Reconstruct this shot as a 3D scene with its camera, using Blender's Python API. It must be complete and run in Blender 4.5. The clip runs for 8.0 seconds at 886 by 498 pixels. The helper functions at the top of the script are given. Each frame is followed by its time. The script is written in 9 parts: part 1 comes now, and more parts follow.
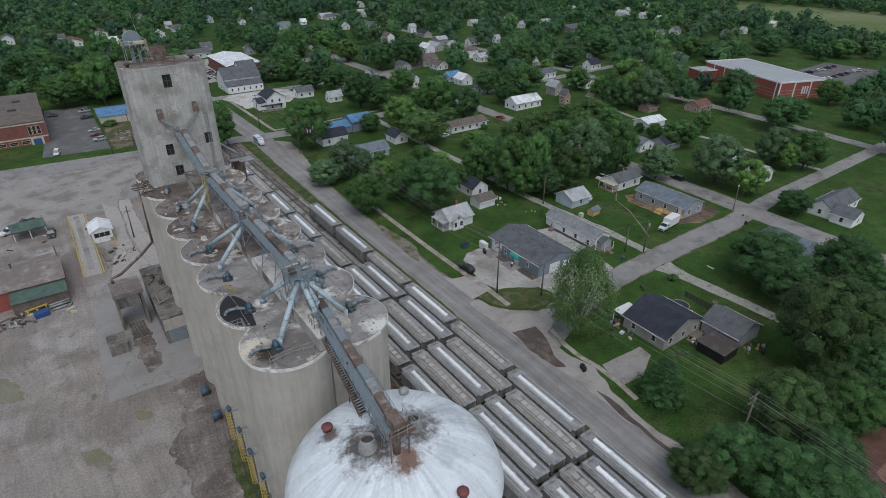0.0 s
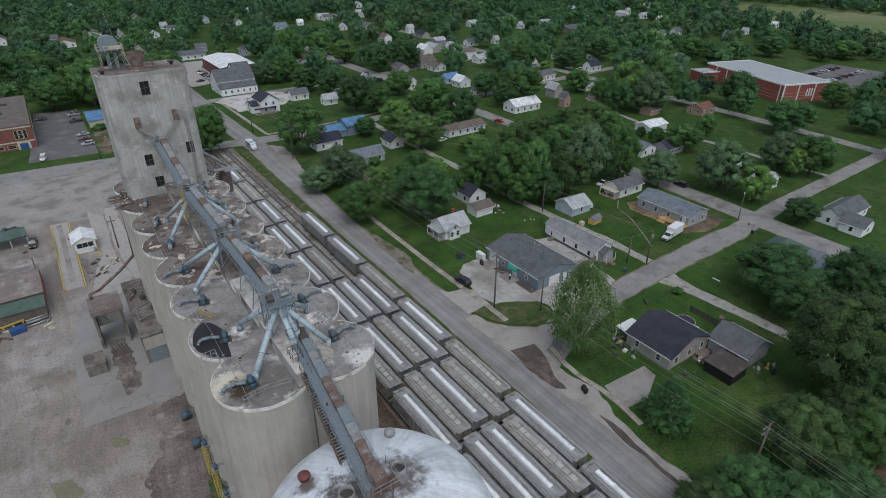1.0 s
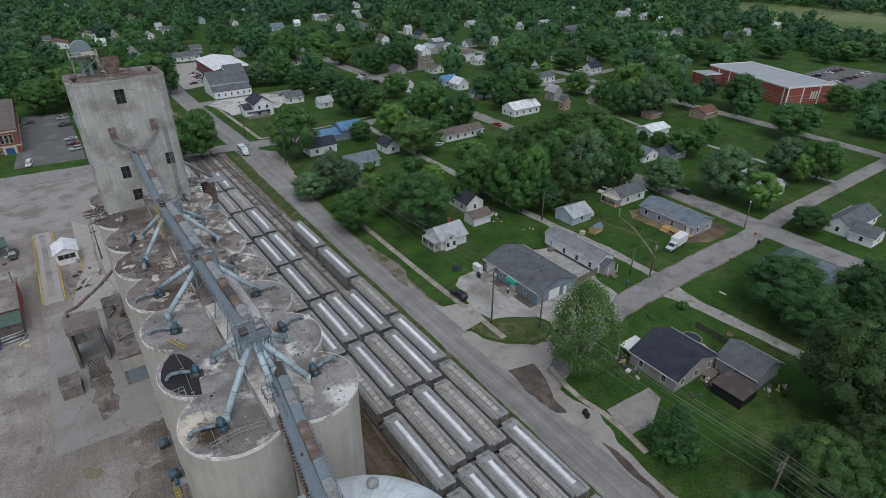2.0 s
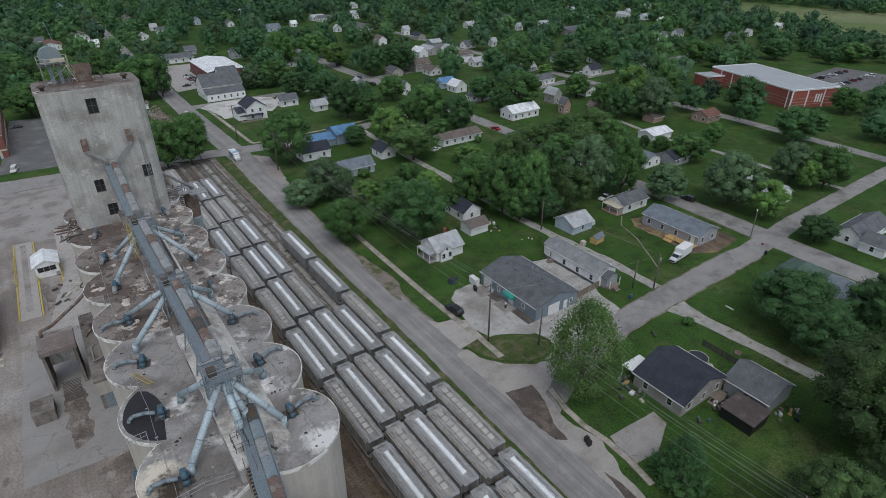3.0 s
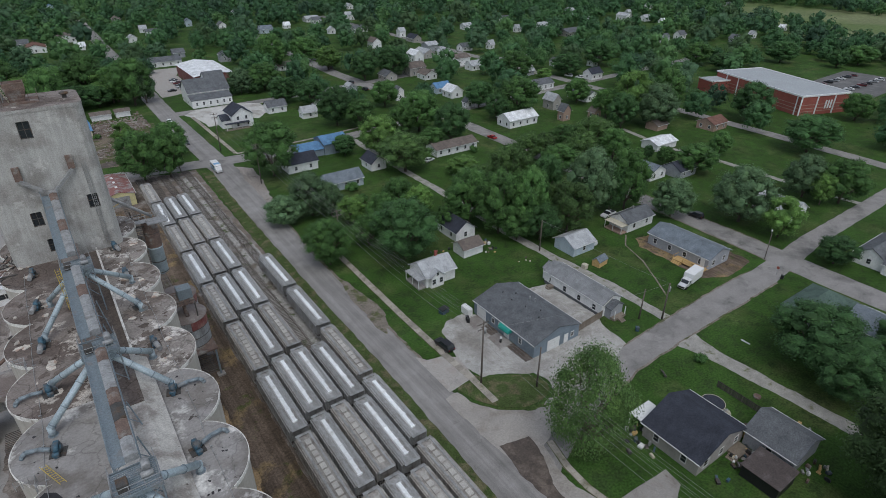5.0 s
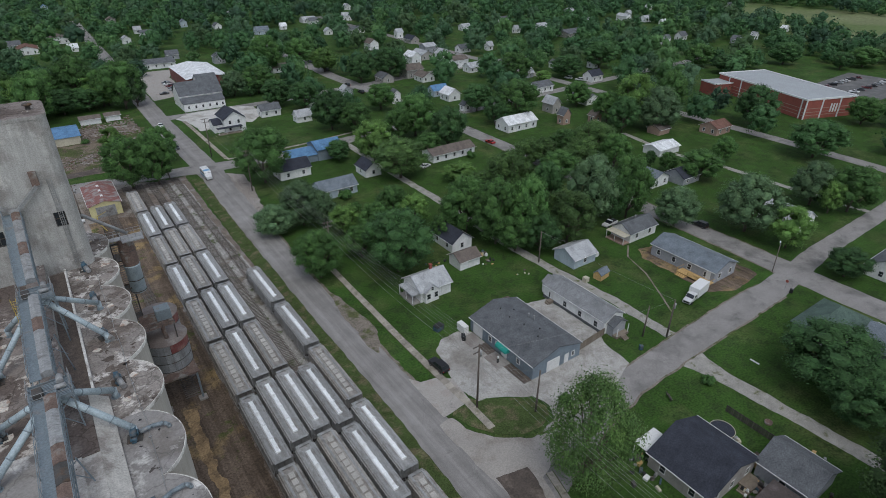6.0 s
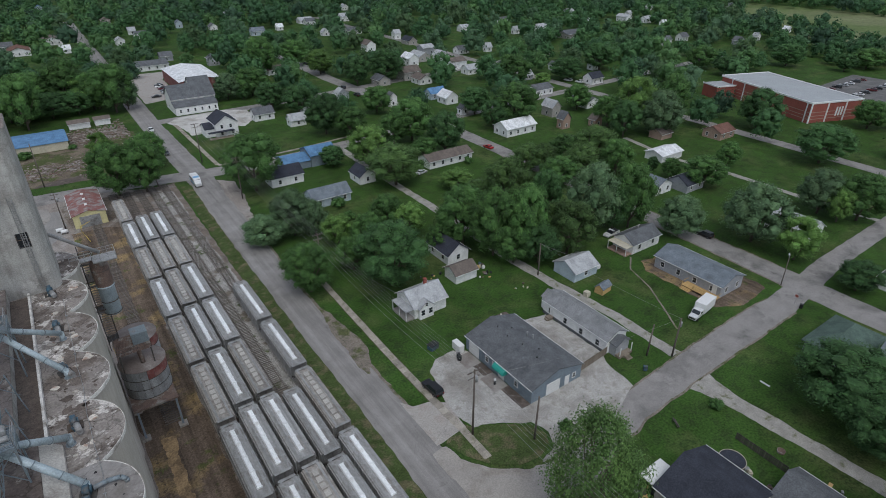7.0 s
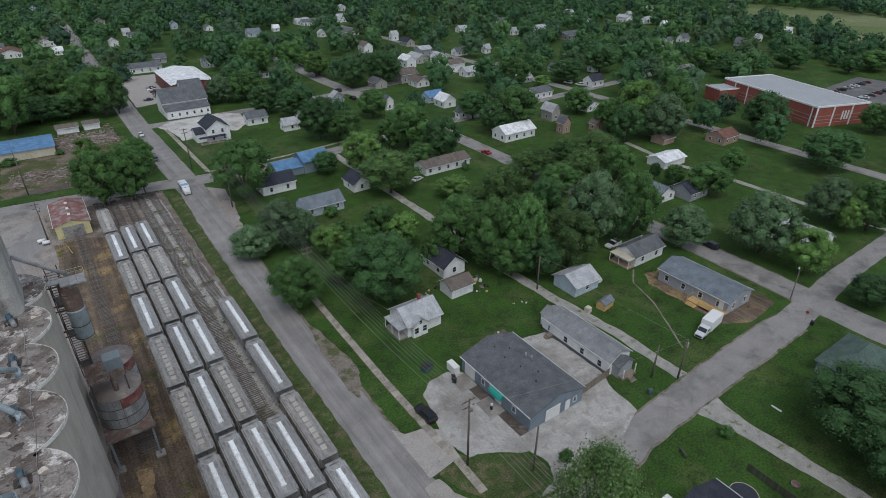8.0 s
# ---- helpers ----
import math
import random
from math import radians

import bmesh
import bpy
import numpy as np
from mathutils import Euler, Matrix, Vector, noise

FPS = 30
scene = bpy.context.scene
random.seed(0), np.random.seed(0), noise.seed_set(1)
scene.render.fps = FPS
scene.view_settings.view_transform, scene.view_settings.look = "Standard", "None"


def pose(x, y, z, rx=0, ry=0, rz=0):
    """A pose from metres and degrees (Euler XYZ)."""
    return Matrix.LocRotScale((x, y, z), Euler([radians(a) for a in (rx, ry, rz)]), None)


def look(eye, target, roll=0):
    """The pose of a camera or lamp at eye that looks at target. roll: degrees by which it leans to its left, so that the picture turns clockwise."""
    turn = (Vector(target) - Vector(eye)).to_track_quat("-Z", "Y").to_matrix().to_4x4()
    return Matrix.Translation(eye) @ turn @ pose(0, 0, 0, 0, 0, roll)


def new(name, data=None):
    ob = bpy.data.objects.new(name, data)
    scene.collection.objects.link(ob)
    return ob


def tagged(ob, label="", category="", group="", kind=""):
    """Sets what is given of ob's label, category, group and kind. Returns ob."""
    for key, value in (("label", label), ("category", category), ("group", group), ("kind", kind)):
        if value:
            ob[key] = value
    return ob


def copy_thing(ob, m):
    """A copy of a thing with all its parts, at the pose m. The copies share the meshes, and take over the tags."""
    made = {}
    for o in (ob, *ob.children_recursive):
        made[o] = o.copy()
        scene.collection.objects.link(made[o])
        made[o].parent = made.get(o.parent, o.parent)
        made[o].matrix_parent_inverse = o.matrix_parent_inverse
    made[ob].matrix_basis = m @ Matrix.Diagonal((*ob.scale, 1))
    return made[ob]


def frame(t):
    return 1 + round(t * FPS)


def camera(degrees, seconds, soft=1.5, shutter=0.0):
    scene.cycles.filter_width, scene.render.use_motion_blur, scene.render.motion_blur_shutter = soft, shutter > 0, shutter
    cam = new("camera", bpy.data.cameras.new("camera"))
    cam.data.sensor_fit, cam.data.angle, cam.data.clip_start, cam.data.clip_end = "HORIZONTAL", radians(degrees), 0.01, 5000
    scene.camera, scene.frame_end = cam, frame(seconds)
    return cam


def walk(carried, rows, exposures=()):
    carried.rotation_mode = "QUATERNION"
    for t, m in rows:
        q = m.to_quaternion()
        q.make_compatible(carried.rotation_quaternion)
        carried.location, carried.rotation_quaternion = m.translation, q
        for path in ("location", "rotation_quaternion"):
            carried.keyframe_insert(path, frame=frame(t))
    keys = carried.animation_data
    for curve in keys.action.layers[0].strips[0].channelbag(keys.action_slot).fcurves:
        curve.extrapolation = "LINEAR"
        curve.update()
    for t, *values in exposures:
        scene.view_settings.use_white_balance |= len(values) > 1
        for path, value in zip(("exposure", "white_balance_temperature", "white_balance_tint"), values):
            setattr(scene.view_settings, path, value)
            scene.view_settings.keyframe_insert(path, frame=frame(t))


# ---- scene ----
cam = camera(75.53, 8.0, 0.5)
# seconds, place in metres, pitch, roll, yaw
ROWS = [
    (0, 0.00, 0.00, 74.89, -28.96, -0.03, -34.77),
    (0.5, 2.22, 2.29, 74.82, -28.97, -0.03, -34.79),
    (1, 4.44, 4.58, 74.74, -28.98, -0.03, -34.82),
    (1.5, 6.67, 6.87, 74.68, -28.98, -0.03, -34.84),
    (3, 13.37, 13.77, 74.51, -29.01, -0.03, -34.92),
    (3.5, 15.61, 16.07, 74.47, -29.01, -0.03, -34.94),
    (4, 17.85, 18.38, 74.43, -29.02, -0.03, -34.97),
    (4.5, 20.10, 20.69, 74.40, -29.03, -0.03, -34.99),
    (6, 26.85, 27.63, 74.35, -29.05, -0.03, -35.07),
    (6.5, 29.11, 29.95, 74.34, -29.06, -0.03, -35.09),
    (7, 31.37, 32.27, 74.34, -29.07, -0.03, -35.12),
    (7.5, 33.64, 34.60, 74.34, -29.07, -0.03, -35.14),
    (8, 35.91, 36.93, 74.35, -29.08, -0.03, -35.17),
]
walk(cam, [(t, pose(x, y, z, 90 + pitch, roll, yaw)) for t, x, y, z, pitch, roll, yaw in ROWS])
# ---- light ----
world = bpy.data.worlds.new("sky")
scene.world = world
world.use_nodes = True
wn = world.node_tree
sky = wn.nodes.new("ShaderNodeTexSky")
sky.sky_type = "NISHITA"
sky.sun_disc = False
sky.sun_elevation, sky.sun_rotation = radians(58), radians(200)
sky.air_density, sky.dust_density, sky.ozone_density = 1.0, 1.0, 1.5
soften = wn.nodes.new("ShaderNodeHueSaturation")
soften.inputs["Saturation"].default_value = 0.5
wn.links.new(sky.outputs[0], soften.inputs["Color"])
wn.links.new(soften.outputs[0], wn.nodes["Background"].inputs["Color"])
wn.nodes["Background"].inputs["Strength"].default_value = 0.14
sun_data = bpy.data.lights.new("sun", "SUN")
sun_data.energy, sun_data.angle, sun_data.color = 0.85, radians(35), (0.965, 1.0, 0.99)
sun = new("sun", sun_data)
sun.matrix_world = look((0, 0, 200), (0 + 40, 0 + 95, 0))
scene.view_settings.exposure = 0.24


# ---- materials ----
def material(name, base, rough=0.8, metal=0.0, spread=0.25, scale=2.0, fine=14.0, bump=0.2, tint=None, tint_at=(0.5, 0.65), tint_scale=0.6,
             streak=0.0, spots=None, spots_at=(0.62, 0.68), spots_scale=1.5, per_piece=0.0, local=True, spec=0.4, detail=6.0, grit=0.2, wear=0.0, ruts=0.0, specks=None, specks_at=(0.6, 0.64), specks_scale=3.0, cracks=0.0, cracks_scale=0.2):
    """A weathered surface: coarse and fine tone changes, optional stain colour, streaks down, spots, a tone for each piece."""
    m = bpy.data.materials.new(name)
    m.use_nodes = True
    nt = m.node_tree
    n, l = nt.nodes, nt.links
    b = n["Principled BSDF"]
    b.inputs["Roughness"].default_value = rough
    b.inputs["Metallic"].default_value = metal
    b.inputs["Specular IOR Level"].default_value = spec
    if local:
        vec = n.new("ShaderNodeTexCoord").outputs["Object"]
    else:
        vec = n.new("ShaderNodeNewGeometry").outputs["Position"]

    def tex(s, d=detail, v=None, r=0.6):
        t = n.new("ShaderNodeTexNoise")
        t.inputs["Scale"].default_value, t.inputs["Detail"].default_value, t.inputs["Roughness"].default_value = s, d, r
        l.new(v or vec, t.inputs["Vector"])
        return t.outputs[0]

    def ramp(v, a, c, lo=0.0, hi=1.0):
        r = n.new("ShaderNodeMapRange")
        r.inputs[1].default_value, r.inputs[2].default_value, r.inputs[3].default_value, r.inputs[4].default_value = a, c, lo, hi
        l.new(v, r.inputs[0])
        return r.outputs[0]

    def mix(fac, a, c, kind="MIX"):
        x = n.new("ShaderNodeMix")
        x.data_type, x.blend_type = "RGBA", kind
        for sock, val in ((x.inputs[0], fac), (x.inputs[6], a), (x.inputs[7], c)):
            if hasattr(val, "links"):
                l.new(val, sock)
            elif isinstance(val, (int, float)):
                sock.default_value = val
            else:
                sock.default_value = (*val, 1)
        return x.outputs[2]

    def shade(v, k):
        x = n.new("ShaderNodeVectorMath")
        x.operation = "SCALE"
        l.new(v, x.inputs[0])
        l.new(k, x.inputs["Scale"])
        return x.outputs[0]

    big, small = tex(scale), tex(fine)
    col = mix(0.0, base, base)
    if tint:
        col = mix(ramp(tex(tint_scale), *tint_at), base, tint)
    if spots:
        col = mix(ramp(tex(spots_scale, 5.0, None, 0.7), *spots_at), col, spots)
    col = shade(col, ramp(big, 0.25, 0.75, 1 - spread, 1 + spread))
    col = shade(col, ramp(small, 0.32, 0.68, 1 - grit, 1 + grit))
    if specks:
        col = mix(ramp(tex(specks_scale, 3.0, None, 0.65), *specks_at), col, specks)
    if cracks:
        # thin branching cracks
        bend = n.new("ShaderNodeVectorMath")
        bend.operation = "MULTIPLY_ADD"
        wav = n.new("ShaderNodeTexNoise")
        wav.inputs["Scale"].default_value, wav.inputs["Detail"].default_value = cracks_scale * 2.5, 5.0
        l.new(vec, wav.inputs["Vector"])
        bend.inputs[1].default_value = (0.5 / cracks_scale,) * 3
        l.new(wav.outputs["Color"], bend.inputs[0])
        l.new(vec, bend.inputs[2])
        vo = n.new("ShaderNodeTexVoronoi")
        vo.feature = "DISTANCE_TO_EDGE"
        vo.inputs["Scale"].default_value = cracks_scale
        l.new(bend.outputs[0], vo.inputs["Vector"])
        col = shade(col, ramp(vo.outputs["Distance"], 0.0, 0.09 * cracks_scale, 1 - cracks, 1.0))
    if wear:
        # long streaks of use along the way
        mp = n.new("ShaderNodeMapping")
        mp.inputs["Scale"].default_value = (1.0, 0.035, 1.0)
        l.new(vec, mp.inputs["Vector"])
        col = shade(col, ramp(tex(0.55, 5.0, mp.outputs[0], 0.7), 0.3, 0.7, 1 - wear, 1 + wear))
    if ruts:
        # wheel tracks: noise drawn out along two bent directions
        for ang, sc in ((0.35, 0.7), (1.75, 0.5)):
            mp = n.new("ShaderNodeMapping")
            mp.inputs["Rotation"].default_value = (0, 0, ang)
            mp.inputs["Scale"].default_value = (1.0, 0.05, 1.0)
            wob = n.new("ShaderNodeTexNoise")
            wob.inputs["Scale"].default_value = 0.02
            l.new(vec, wob.inputs["Vector"])
            ad = n.new("ShaderNodeVectorMath")
            ad.operation = "MULTIPLY_ADD"
            ad.inputs[1].default_value = (22, 22, 0)
            l.new(wob.outputs["Color"], ad.inputs[0])
            l.new(vec, ad.inputs[2])
            l.new(ad.outputs[0], mp.inputs["Vector"])
            col = shade(col, ramp(tex(sc, 5.0, mp.outputs[0], 0.75), 0.36, 0.64, 1 - ruts, 1 + ruts * 0.6))
    if streak:
        mp = n.new("ShaderNodeMapping")
        mp.inputs["Scale"].default_value = (1.0, 1.0, 0.06)
        l.new(vec, mp.inputs["Vector"])
        col = shade(col, ramp(tex(1.6, 5.0, mp.outputs[0], 0.7), 0.3, 0.7, 1 - streak, 1 + streak * 0.6))
    if per_piece:
        oi = n.new("ShaderNodeObjectInfo")
        col = shade(col, ramp(oi.outputs["Random"], 0, 1, 1 - per_piece, 1 + per_piece))
    l.new(col, b.inputs["Base Color"])
    if bump:
        bn = n.new("ShaderNodeBump")
        bn.inputs["Strength"].default_value, bn.inputs["Distance"].default_value = bump, 0.05
        l.new(small, bn.inputs["Height"])
        l.new(bn.outputs[0], b.inputs["Normal"])
    return m


GRASS = material("grass", (0.04, 0.085, 0.018), 0.9, spread=0.36, scale=0.09, fine=2.6, bump=0.8, tint=(0.08, 0.1, 0.036), tint_at=(0.5, 0.68), tint_scale=0.07,
                 spots=(0.034, 0.06, 0.018), spots_at=(0.48, 0.62), spots_scale=0.32, local=False, spec=0.1, grit=0.4)
VERGE = material("verge_grass", (0.058, 0.083, 0.028), 0.9, spread=0.3, scale=0.4, fine=4, bump=0.8, tint=(0.125, 0.115, 0.065), tint_at=(0.49, 0.62), tint_scale=0.35, local=False, spec=0.1, grit=0.4)
FIELD = material("pale_field_grass", (0.11, 0.15, 0.055), 0.9, spread=0.15, scale=0.02, fine=0.3, bump=0.0, tint=(0.16, 0.18, 0.09), tint_at=(0.45, 0.6), tint_scale=0.012, local=False, spec=0.1, wear=0.2)
WEEDLOT = material("weedy_demolition_soil", (0.075, 0.09, 0.035), 0.95, spread=0.3, scale=0.2, fine=2.5, bump=0.8, tint=(0.16, 0.13, 0.1), tint_at=(0.47, 0.56), tint_scale=0.12, spots=(0.1, 0.08, 0.06), spots_at=(0.58, 0.63), spots_scale=0.3, local=False, spec=0.1, grit=0.4)
LOTASPHALT = material("dark_lot_asphalt", (0.13, 0.128, 0.126), 0.92, spread=0.2, scale=0.2, fine=4, bump=0.1, tint=(0.17, 0.165, 0.16), tint_scale=0.1, local=False, spec=0.2)
ASPHALT = material("old_asphalt", (0.255, 0.242, 0.232), 0.92, spread=0.14, scale=0.25, fine=6, bump=0.15, tint=(0.205, 0.193, 0.184), tint_at=(0.45, 0.7), tint_scale=0.12, local=False, spec=0.2, wear=0.26, grit=0.12, spots=(0.19, 0.18, 0.17), spots_at=(0.62, 0.7), spots_scale=0.3, cracks=0.15, cracks_scale=0.1)
DUST = material("dusty_worn_street", (0.33, 0.305, 0.28), 0.95, spread=0.14, scale=0.25, fine=4, bump=0.2, tint=(0.25, 0.225, 0.2), tint_at=(0.5, 0.66), tint_scale=0.2, local=False, spec=0.15, grit=0.14)
LOT = material("grey_lot_paving", (0.255, 0.245, 0.236), 0.92, spread=0.12, scale=0.15, fine=3, bump=0.15, tint=(0.205, 0.19, 0.178), tint_at=(0.48, 0.66), tint_scale=0.07, spots=(0.32, 0.3, 0.285), spots_at=(0.56, 0.68), spots_scale=0.08, local=False, spec=0.2, grit=0.12, ruts=0.07)
STREET = material("street_asphalt", (0.255, 0.241, 0.23), 0.92, spread=0.16, scale=0.25, fine=6, bump=0.15, tint=(0.17, 0.162, 0.155), tint_scale=0.15, local=False, spec=0.2, spots=(0.15, 0.142, 0.135), spots_at=(0.62, 0.67), spots_scale=0.3, cracks=0.2, cracks_scale=0.09, grit=0.22)
CONCRETE_FLAT = material("concrete_paving", (0.3, 0.28, 0.26), 0.9, spread=0.18, scale=0.3, fine=5, bump=0.1, tint=(0.2, 0.175, 0.16), tint_at=(0.48, 0.6), tint_scale=0.15, local=False, spec=0.2, cracks=0.28, cracks_scale=0.07, specks=(0.16, 0.14, 0.125), specks_at=(0.64, 0.68), specks_scale=0.6)
APRON = material("grey_apron_concrete", (0.275, 0.262, 0.25), 0.9, spread=0.1, scale=0.2, fine=4, bump=0.1, tint=(0.235, 0.215, 0.2), tint_at=(0.5, 0.62), tint_scale=0.09, local=False, spec=0.2, cracks=0.3, cracks_scale=0.06, grit=0.12)
EARTH = material("trampled_earth", (0.2, 0.172, 0.145), 0.95, spread=0.3, scale=0.5, fine=4, bump=0.5, tint=(0.09, 0.1, 0.045), tint_at=(0.5, 0.62), tint_scale=0.35, local=False, spec=0.15, grit=0.35)
GRIMY = material("grimy_concrete", (0.2, 0.18, 0.162), 0.92, spread=0.25, scale=0.4, fine=5, bump=0.2, tint=(0.12, 0.1, 0.09), tint_at=(0.46, 0.6), tint_scale=0.3, streak=0.25, local=False, spec=0.2)
DRIVEWAY = material("pale_concrete_drive", (0.37, 0.345, 0.32), 0.9, spread=0.15, scale=0.3, fine=5, bump=0.1, tint=(0.3, 0.265, 0.24), tint_at=(0.5, 0.65), tint_scale=0.3, local=False, spec=0.2, cracks=0.25, cracks_scale=0.12)
PUDDLE = material("olive_puddle", (0.19, 0.18, 0.11), 0.25, spread=0.12, scale=0.3, fine=3, bump=0.0, tint=(0.2, 0.18, 0.14), tint_scale=0.3, local=False, spec=0.5)
GREYBALLAST = material("pale_ballast", (0.33, 0.315, 0.295), 0.95, spread=0.3, scale=0.5, fine=5, bump=1.0, tint=(0.17, 0.145, 0.12), tint_at=(0.53, 0.62), tint_scale=0.18, spots=(0.07, 0.088, 0.035), spots_at=(0.55, 0.63), spots_scale=0.28, local=False, spec=0.15, grit=0.5, specks=(0.15, 0.135, 0.12), specks_at=(0.58, 0.64), specks_scale=2.2)
DIRT = material("yard_dirt", (0.28, 0.247, 0.223), 0.95, spread=0.2, scale=0.12, fine=2.5, bump=0.6, tint=(0.195, 0.168, 0.148), tint_at=(0.46, 0.64), tint_scale=0.04,
                spots=(0.345, 0.32, 0.3), spots_at=(0.5, 0.66), spots_scale=0.055, local=False, spec=0.15, ruts=0.1, grit=0.22, specks=(0.17, 0.148, 0.13), specks_at=(0.6, 0.72), specks_scale=0.3)
MUD = material("damp_mud", (0.085, 0.068, 0.058), 0.8, spread=0.3, scale=0.5, fine=3, bump=0.5, tint=(0.15, 0.12, 0.1), tint_scale=0.4, local=False, spec=0.3)
BALLAST = material("ballast", (0.165, 0.135, 0.115), 0.95, spread=0.35, scale=0.5, fine=5, bump=1.0, tint=(0.26, 0.24, 0.225), tint_at=(0.5, 0.65), tint_scale=0.22,
                   spots=(0.07, 0.085, 0.035), spots_at=(0.6, 0.7), spots_scale=0.3, local=False, spec=0.15, grit=0.45)
SOIL = material("bare_soil", (0.135, 0.102, 0.078), 0.95, spread=0.35, scale=0.22, fine=3, bump=0.8, tint=(0.255, 0.182, 0.095), tint_at=(0.52, 0.62), tint_scale=0.12, wear=0.5, specks=(0.1, 0.075, 0.055), specks_at=(0.58, 0.63), specks_scale=1.2,
                spots=(0.085, 0.095, 0.035), spots_at=(0.57, 0.64), spots_scale=0.2, local=False, spec=0.15, grit=0.35)
GRAVEL = material("white_gravel", (0.39, 0.375, 0.352), 0.95, spread=0.16, scale=0.5, fine=5, bump=0.9, tint=(0.245, 0.228, 0.205), tint_at=(0.46, 0.62), tint_scale=0.14,
                  spots=(0.1, 0.115, 0.06), spots_at=(0.62, 0.66), spots_scale=0.4, local=False, spec=0.15, grit=0.3, specks=(0.3, 0.28, 0.255), specks_at=(0.56, 0.64), specks_scale=0.8)
HALLGRAVEL = material("whitish_gravel", (0.5, 0.485, 0.46), 0.95, spread=0.14, scale=0.3, fine=3, bump=0.6, tint=(0.34, 0.32, 0.29), tint_at=(0.5, 0.64), tint_scale=0.12, local=False, spec=0.15, grit=0.25)
LANE = material("gravel_lane", (0.31, 0.295, 0.27), 0.95, spread=0.25, scale=0.6, fine=5, bump=0.8, tint=(0.13, 0.14, 0.07), tint_at=(0.56, 0.68), tint_scale=0.5, local=False, spec=0.15)
WALKBED = material("earth_by_sidewalk", (0.12, 0.115, 0.07), 0.95, spread=0.3, scale=0.8, fine=5, bump=0.3, tint=(0.07, 0.09, 0.035), tint_at=(0.48, 0.6), tint_scale=0.5, local=False, spec=0.1)
WALK = material("sidewalk", (0.32, 0.29, 0.25), 0.9, per_piece=0.22, spread=0.2, scale=0.7, fine=6, bump=0.2, tint=(0.16, 0.15, 0.1), tint_at=(0.5, 0.7), tint_scale=0.5, local=False, spec=0.2)
SILO = material("silo_concrete", (0.43, 0.4, 0.355), 0.88, spread=0.08, scale=0.35, fine=7, bump=0.08, tint=(0.37, 0.345, 0.305), tint_scale=0.15, streak=0.13, local=False, spec=0.2, grit=0.07)
TOWER = material("headhouse_concrete", (0.39, 0.382, 0.362), 0.9, spread=0.12, scale=0.4, fine=6, bump=0.15, tint=(0.28, 0.265, 0.245), tint_at=(0.46, 0.62), tint_scale=0.25, streak=0.2, spots=(0.46, 0.445, 0.42), spots_at=(0.57, 0.64), spots_scale=0.35, local=False, spec=0.2)
ROOFTOP = material("weathered_roof_slab", (0.285, 0.27, 0.26), 0.92, grit=0.14, spread=0.22, scale=0.35, fine=4, bump=0.3, tint=(0.185, 0.168, 0.155), tint_at=(0.46, 0.58), tint_scale=0.16,
                   spots=(0.68, 0.66, 0.63), spots_at=(0.55, 0.66), spots_scale=0.2, local=False, spec=0.2, specks=(0.08, 0.07, 0.065), specks_at=(0.66, 0.7), specks_scale=0.6, cracks=0.3, cracks_scale=0.2)
ROOFOLD = material("peeling_roof_slab", (0.215, 0.185, 0.168), 0.92, grit=0.2, spread=0.25, scale=0.5, fine=4, bump=0.5, tint=(0.125, 0.1, 0.088), tint_at=(0.46, 0.56), tint_scale=0.2,
                   spots=(0.5, 0.455, 0.41), spots_at=(0.58, 0.64), spots_scale=0.3, local=False, spec=0.2, specks=(0.075, 0.058, 0.048), specks_at=(0.63, 0.67), specks_scale=0.6, cracks=0.4, cracks_scale=0.3)
ROOFPALE = material("pale_peeling_roof", (0.255, 0.228, 0.208), 0.92, grit=0.22, spread=0.25, scale=0.5, fine=4, bump=0.6, tint=(0.15, 0.125, 0.11), tint_at=(0.47, 0.56), tint_scale=0.24,
                    spots=(0.58, 0.545, 0.51), spots_at=(0.545, 0.61), spots_scale=0.33, local=False, spec=0.2, specks=(0.085, 0.066, 0.055), specks_at=(0.62, 0.66), specks_scale=0.7, cracks=0.4, cracks_scale=0.3)
CLAY = material("tan_clay", (0.34, 0.235, 0.13), 0.95, spread=0.25, scale=0.5, fine=3, bump=0.5, tint=(0.2, 0.14, 0.085), tint_at=(0.48, 0.6), tint_scale=0.4, local=False, spec=0.15, grit=0.3)
TAR = material("black_roof_tar", (0.022, 0.02, 0.022), 0.6, spread=0.3, scale=0.8, fine=6, bump=0.3, spots=(0.16, 0.15, 0.15), spots_at=(0.66, 0.7), spots_scale=1.3, local=False)
YARDMUD = material("dark_yard_dirt", (0.22, 0.19, 0.17), 0.9, spread=0.25, scale=0.2, fine=2.5, bump=0.6, tint=(0.135, 0.112, 0.098), tint_at=(0.45, 0.6), tint_scale=0.12, local=False, spec=0.2, ruts=0.18, grit=0.3, specks=(0.29, 0.26, 0.235), specks_at=(0.58, 0.64), specks_scale=0.3)
RIM = material("whitewashed_edge", (0.68, 0.66, 0.62), 0.85, spread=0.2, scale=1.0, fine=6, bump=0.2, tint=(0.3, 0.27, 0.24), tint_at=(0.52, 0.66), tint_scale=0.7, local=False, spec=0.2)
WHITEROOF = material("white_coated_metal", (0.66, 0.695, 0.72), 0.45, grit=0.07, spread=0.1, scale=0.25, fine=3, bump=0.03, tint=(0.42, 0.445, 0.47), tint_at=(0.5, 0.66), tint_scale=0.18,
                     spots=(0.22, 0.205, 0.195), spots_at=(0.68, 0.72), spots_scale=0.5, local=False, spec=0.5)
